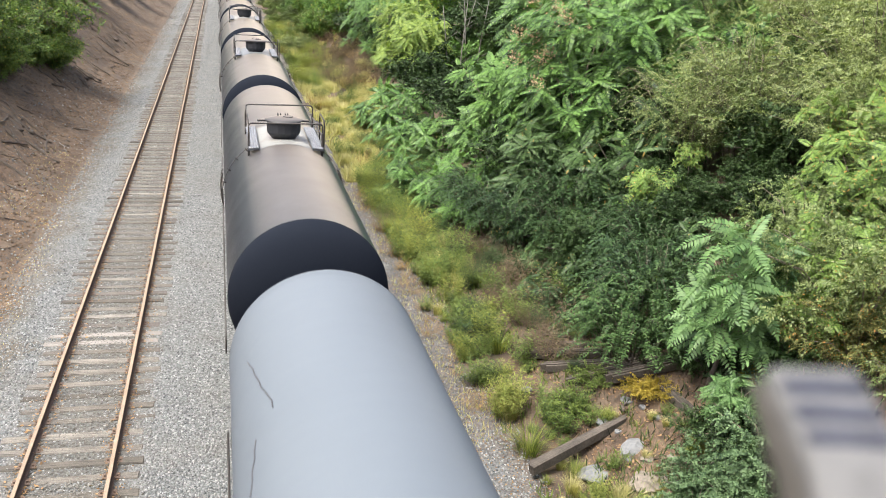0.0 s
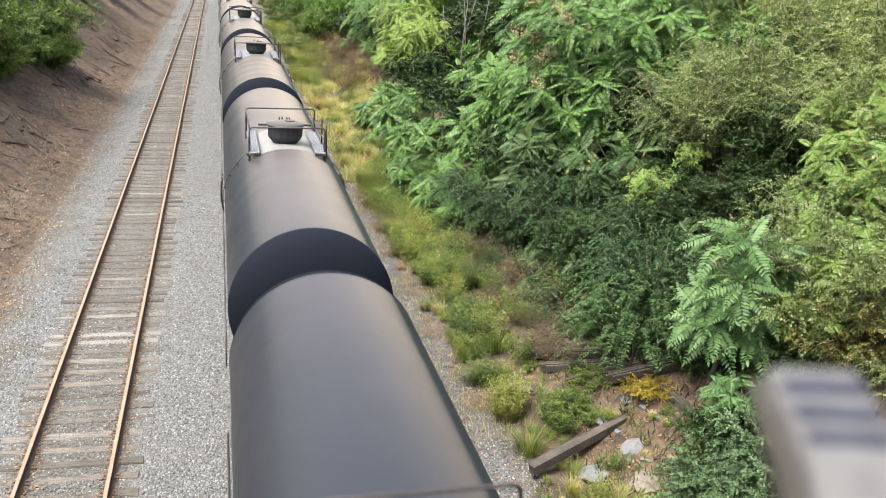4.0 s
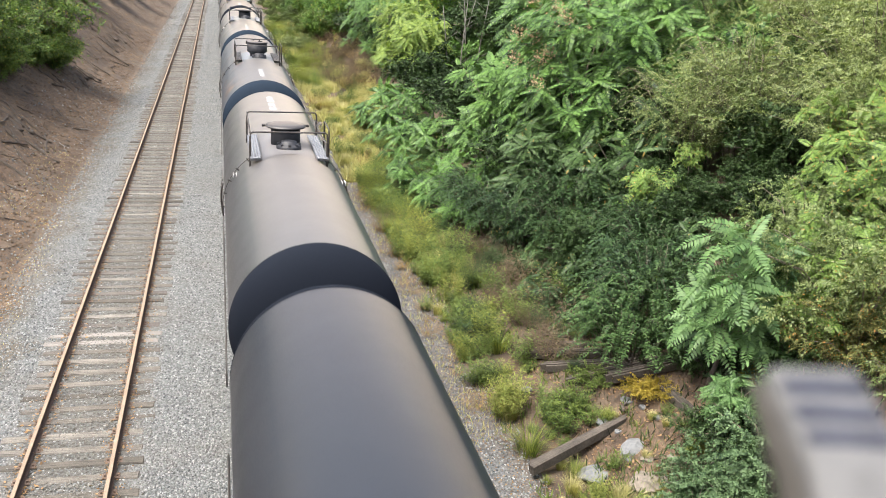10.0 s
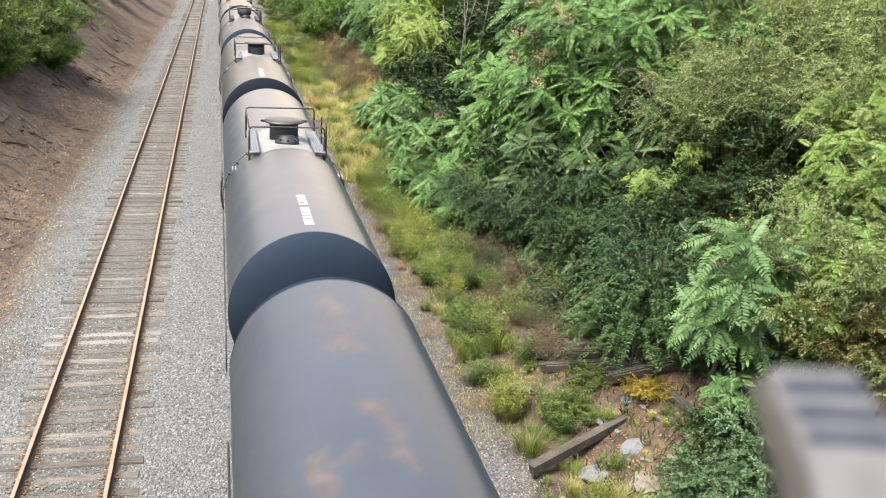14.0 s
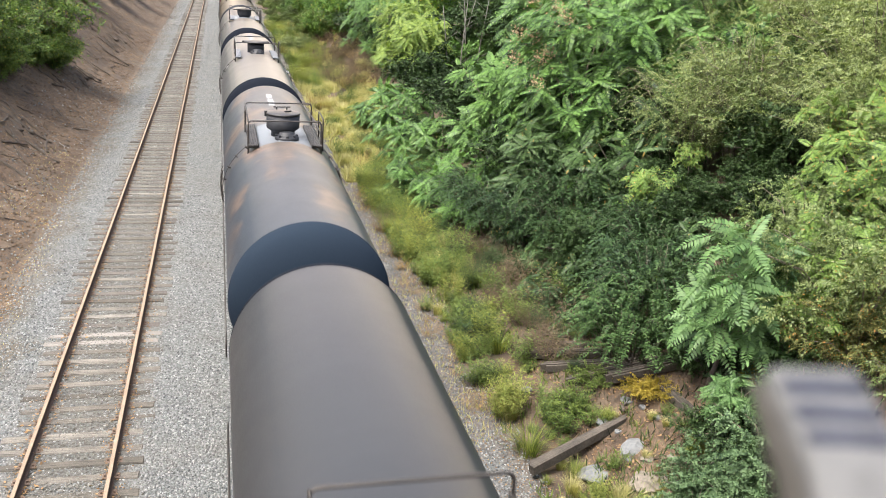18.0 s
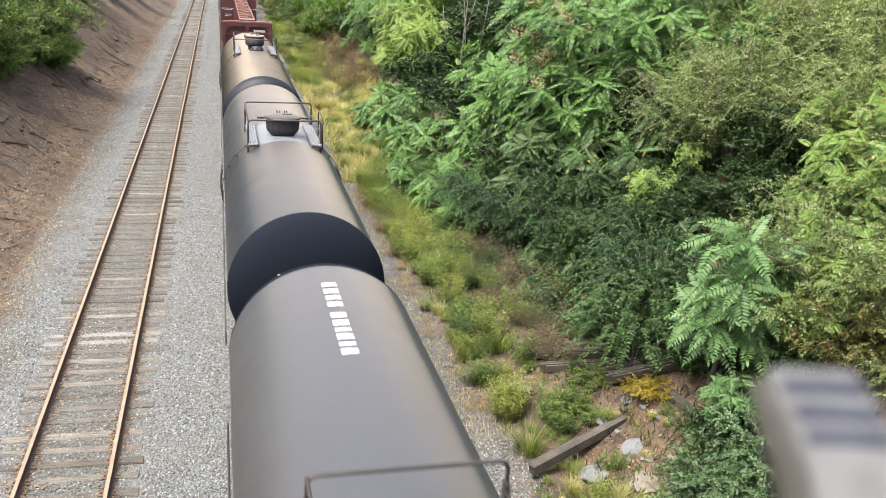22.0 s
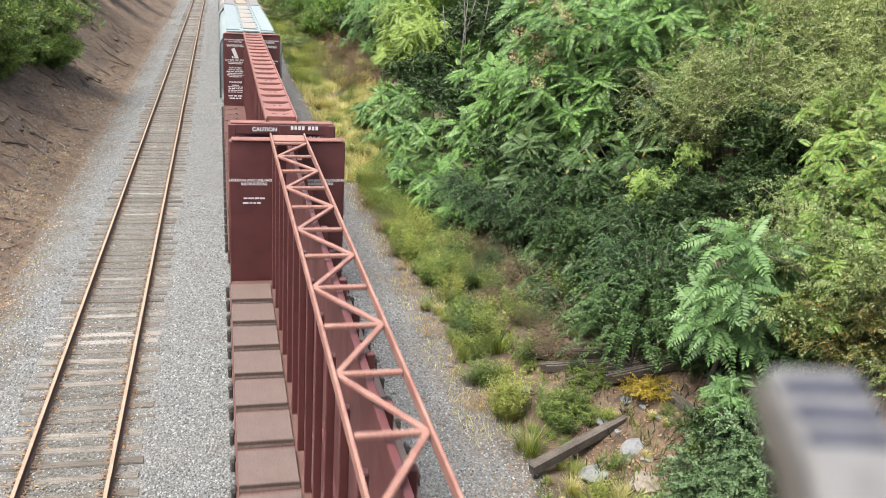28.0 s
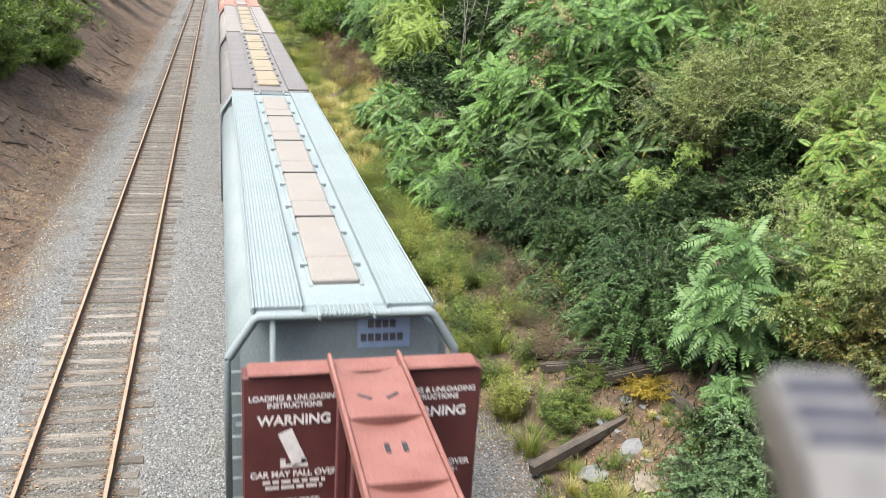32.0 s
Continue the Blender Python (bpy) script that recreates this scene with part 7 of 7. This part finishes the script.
for x, y, k, t in ((-7.3, 38.5, 0, 150), (-7.5, 36.5, 1, 120), (-7.2, 40.0, 0, 100), (-7.9, 37.4, 1, 60), (-7.6, 34.8, 0, 165), (-7.1, 33.2, 1, 170), (-7.6, 46.0, 0, 125), (-7.3, 49.0, 1, 110), (-7.9, 56.0, 0, 100), (-7.4, 61.0, 1, 150), (-7.2, 68.0, 0, 170),
                  (-8.4, 43.0, 2, 40), (-8.2, 50.5, 1, 75), (-7.7, 74.0, 0, 160), (-8.4, 64.0, 2, 20), (-8.6, 39.6, 0, 95), (-8.1, 41.6, 1, 140), (-8.8, 58.0, 1, 60)):
    tagged(lie(new("fallen_branch", LOGS[k]), x, y, t), "dark rotting branch on the earth bank", "branch", "fallen branches")
gl = random.Random(29)
for i in range(38):    # a tangle of old branches under the trees
    y = gl.uniform(50, 84) if i < 30 else gl.uniform(38, 43)
    x = gl.uniform(-8.5, -7.5) if i < 30 else gl.uniform(-8.8, -8.0)
    tw = lie(new("fallen_branch", LOGS[gl.choice((0, 0, 1))]), x, y, gl.uniform(125, 172), 0.02)
    tw.scale = (gl.uniform(0.5, 0.9), gl.uniform(0.7, 1.2), gl.uniform(0.7, 1.2))
    tagged(tw, "dark rotting branch in a tangle on the bank", "branch", "fallen branches")
gb = random.Random(17)
for i in range(60):
    y = 20 + 60 * gb.random() ** 1.2
    x = gb.uniform(-9.6, -6.4)
    tw = lie(new("fallen_branch", LOGS[gb.choice((1, 2, 2))]), x, y, gb.uniform(0, 180), 0.02)
    tw.scale = (gb.uniform(0.5, 1.0),) * 3
    tagged(tw, "thin dead branch on the bare earth bank", "branch", "fallen branches")
for x, y, t in ((-6.3, 45.0, 70), (-6.9, 52.0, 20), (-6.6, 40.5, 110)):
    tw = lie(new("fallen_branch", LOGS[2]), x, y, t)
    tw.material_slots[0].link = "OBJECT"
    tw.material_slots[0].material = TWIG_PALE
    tagged(tw, "pale dry stick at the foot of the bank", "branch", "fallen branches")


def old_tie(length, seed):
    g = random.Random(seed)
    bm = bmesh.new()
    for k in range(3):
        y = -0.11 + 0.075 * k
        a, b = g.uniform(0, 0.14), g.uniform(0, 0.2)
        box(bm, -length / 2 + a, length / 2 - b, y, y + 0.07, -0.10, g.uniform(0.06, 0.10), 0.012)
    for v in bm.verts:
        v.co += Vector((g.uniform(-0.03, 0.03), g.uniform(-0.012, 0.012), g.uniform(-0.015, 0.015)))
    me = bpy.data.meshes.new("old_tie")
    bm.to_mesh(me)
    bm.free()
    me.materials.append(M["old_tie"])
    return me


OT = [old_tie(2.75, 1), old_tie(2.5, 2), old_tie(1.5, 3)]
for x, y, t, k, dz, lab in ((7.0, 14.60, 27, 0, 0.17, "split grey discarded tie lying aslant"), (8.25, 17.1, -22, 1, 0.08, "rotten dark tie on a stack of old timber"), (8.6, 16.5, -12, 1, 0.12, "rotten dark tie on a stack of old timber"),
                            (8.0, 17.8, -30, 1, 0.12, "rotten dark tie on a stack of old timber"), (9.3, 16.0, -8, 1, 0.14, "rotten dark tie on a stack of old timber"), (9.25, 15.0, 100, 2, 0.06, "short grey stump of an old tie"), (7.9, 18.5, -35, 2, 0.1, "rotten dark tie on a stack of old timber")):
    ob = lie(new("discarded_tie", OT[k]), x, y, t, dz)
    if k == 0:    # the one that lies with its far end up on the stones
        ob.matrix_world = pose(7.02, 14.74, -0.10, 0, 0, 22) @ pose(0, 0, 0, 0, -9, 0)
    tagged(ob, lab, "old tie", "discarded ties")
for x, y, t, k in ((8.2, 15.4, 60, 2), (8.8, 23.8, 150, 1), (9.2, 24.6, 140, 2), (8.1, 18.9, 10, 2), (8.4, 19.1, 60, 2), (8.3, 18.4, 120, 2), (11.6, 29.5, 80, 1)):
    tagged(lie(new("fallen_branch", LOGS[k]), x, y, t, 0.12, 12), "dry broken branch in the undergrowth", "branch", "fallen branches")


def rock_mesh(seed, sx, sy, sz):
    g = np.random.default_rng(seed)
    bm = bmesh.new()
    bmesh.ops.create_icosphere(bm, subdivisions=3, radius=1)
    cuts = g.normal(size=(9, 3))
    cuts /= np.linalg.norm(cuts, axis=1, keepdims=True)
    lim = g.uniform(0.55, 0.9, 9)
    for v in bm.verts:
        for c, m in zip(cuts, lim):
            d = v.co.dot(Vector(c))
            if d > m:
                v.co -= Vector(c) * (d - m)
        v.co = Vector((v.co.x * sx, v.co.y * sy, v.co.z * sz)) * (1 + 0.10 * noise.noise(v.co * 2.5) + 0.04 * noise.noise(v.co * 7))
    me = bpy.data.meshes.new("rock")
    bm.to_mesh(me)
    bm.free()
    me.materials.append(M["rock"])
    return me


RK = [rock_mesh(1, 0.52, 0.34, 0.15), rock_mesh(2, 0.40, 0.30, 0.14), rock_mesh(3, 0.17, 0.14, 0.09), rock_mesh(4, 0.10, 0.085, 0.06)]
gr = random.Random(61)
BLOCKS = [(7.08, 14.1, 0, 20, 0), (7.85, 13.45, 0, 80, 1), (8.0, 14.45, 1, 30, 0), (7.7, 15.25, 2, 60, 0), (8.35, 15.6, 2, 150, 0), (8.1, 13.9, 2, 10, 1), (7.9, 14.9, 3, 0, 0), (8.6, 15.3, 3, 50, 0), (8.75, 14.9, 3, 70, 0), (8.2, 13.3, 2, 150, 1), (6.7, 17.2, 2, 60, 0), (7.6, 17.6, 2, 110, 0)]
BLOCKS += [(gr.uniform(6.8, 9.2), gr.uniform(12.4, 17.5), 3, gr.uniform(0, 360), int(gr.random() < 0.4)) for _ in range(12)]
for x, y, k, t, tan in BLOCKS:
    r = new("stone_block", RK[k])
    r.matrix_world = pose(x, y, land(x, y) - 0.02, 0, 0, t)
    if tan:
        r.material_slots[0].link = "OBJECT"
        r.material_slots[0].material = M["rock_tan"]
    tagged(r, "tan rough stone block among weeds" if tan else "pale grey broken stone block", "rock", "broken stones")

# ---- the road bridge that carries the camera ----
bm = bmesh.new()
box(bm, -22, 22, -9.0, -0.35, 6.6, 7.55, 0.05)
bridge = empty("bridge_1")
tagged(bridge, "plain concrete road bridge across the cutting", "bridge", kind="structure")
part("deck_slab", bm, M["concrete"], bridge)
for y0, y1 in ((0.20, 0.42), (-9.3, -9.08)):
    bm = bmesh.new()
    box(bm, -22, 22, y0, y1, 6.9, 8.35, 0.03)
    part("parapet", bm, M["concrete"], bridge)
bm = bmesh.new()
box(bm, -22, 22, -0.347, 0.197, 6.9, 7.5, 0.02)
part("kerb", bm, M["concrete"], bridge)
for x0, x1 in ((-12.5, -11.0), (14.0, 15.5)):
    bm = bmesh.new()
    box(bm, x0, x1, -8.6, -0.8, -1.0, 6.596, 0.05)
    part("pier", bm, M["concrete"], bridge)


def cap_post():
    """A railing post with a hooded, ribbed head that rises from the parapet."""
    root = empty("railing_post", pose(0.3425, 0.3745, 9.010, 0, 0, -22) @ pose(0, 0, 0, 0, -5, 0))
    tagged(root, "rounded grey bridge railing post with ribbed cap", "railing post")

    def hood(x0, x1, prof, bevel):
        bm_ = bmesh.new()
        rows = [[bm_.verts.new((x, y, z)) for y, z in prof] for x in (x0, x1)]
        n = len(prof)
        for i in range(n):
            bm_.faces.new((rows[0][i], rows[0][(i + 1) % n], rows[1][(i + 1) % n], rows[1][i]))
        bm_.faces.new(rows[0][::-1])
        bm_.faces.new(rows[1])
        bmesh.ops.recalc_face_normals(bm_, faces=bm_.faces)
        bmesh.ops.bevel(bm_, geom=bm_.edges[:], offset=bevel, segments=3, affect="EDGES", profile=0.5)
        return bm_
    # the head: level top, brow that slopes forward, back
    part("cap", hood(-0.042, 0.012, [(0.046, -0.006), (-0.066, -0.006), (-0.115, -0.030), (-0.118, -0.058), (0.046, -0.022)], 0.007), M["cap"], root, "pale grey rounded cap")
    cap = root.children[0]
    for y, h in ((0.013, 0.0068), (-0.017, 0.0065), (-0.043, 0.0060)):
        bm = bmesh.new()
        box(bm, -0.038, 0.007, y - h, y + h, -0.008, -0.0035, 0.0015)
        part("rib", bm, M["cap_rib"], cap, "blue-grey rib")
    # added plate: the left side's shade is put into its dark colour
    part("side_plate", hood(-0.050, -0.0435, [(0.040, -0.014), (-0.062, -0.016), (-0.105, -0.038), (-0.105, -0.060), (0.040, -0.024)], 0.002), M["cap_side"], root, "thin dark plate that paints the post's shaded side")
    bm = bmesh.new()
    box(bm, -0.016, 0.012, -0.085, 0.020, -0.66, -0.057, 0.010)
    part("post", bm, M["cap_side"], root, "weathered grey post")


cap_post()


# ---- ties, one by one ----
TIES = [tie_mesh(i) for i in range(5)]
gt = random.Random(19)
for i in range(258):
    ob = part("tie", TIES[gt.randrange(5)], M["tie"], left_track)
    y = 10.6 + 0.531 * i
    ob.matrix_local = pose(gt.uniform(-0.10, 0.10), y + gt.uniform(-0.06, 0.06), gt.uniform(-0.016, 0.010), 0, gt.uniform(-0.6, 0.6), gt.uniform(-2.0, 2.0))
    k = gt.random()
    if i in (19, 20):    # two bleached ties side by side
        k = 0.0
    elif k < 0.07:
        k = 0.5
    if k < 0.20:
        ob.material_slots[0].link = "OBJECT"
        ob.material_slots[0].material = M["tie_pale" if k < 0.09 else "tie_dark"]


def joined_ties(name, x, y0, n, parent):
    g = random.Random(3)
    bm = bmesh.new()
    for i in range(n):
        y = y0 + 0.531 * i + g.uniform(-0.04, 0.04)
        box(bm, -1.295, 1.295, y - 0.115, y + 0.115, -0.36, -0.172, 0.015)
    ob = part(name, bm, M["tie"], parent)
    ob["kind"] = "stuff"


joined_ties("ties", RIGHT, -40, 330, right_track)
bm = bmesh.new()
for i in range(258):
    y = 10.6 + 0.531 * i
    for s in (-0.7525, 0.7525):
        box(bm, s - 0.15, s + 0.15, y - 0.09, y + 0.09, -0.174, -0.157)
        for dx in (-0.11, 0.11):
            box(bm, s + dx - 0.015, s + dx + 0.015, y - 0.03, y + 0.01, -0.16, -0.125)
ob = part("tie_plates", bm, M["plate"], left_track, "rusted tie plates and spikes")
ob["kind"] = "stuff"


def motions():
    # the whole train rolls towards the camera at one speed
    for car, y in CARS:
        walk(car, [(t, pose(RIGHT, y - d, 0)) for t, d in zip(RUN_T, RUN_S)])


motions()
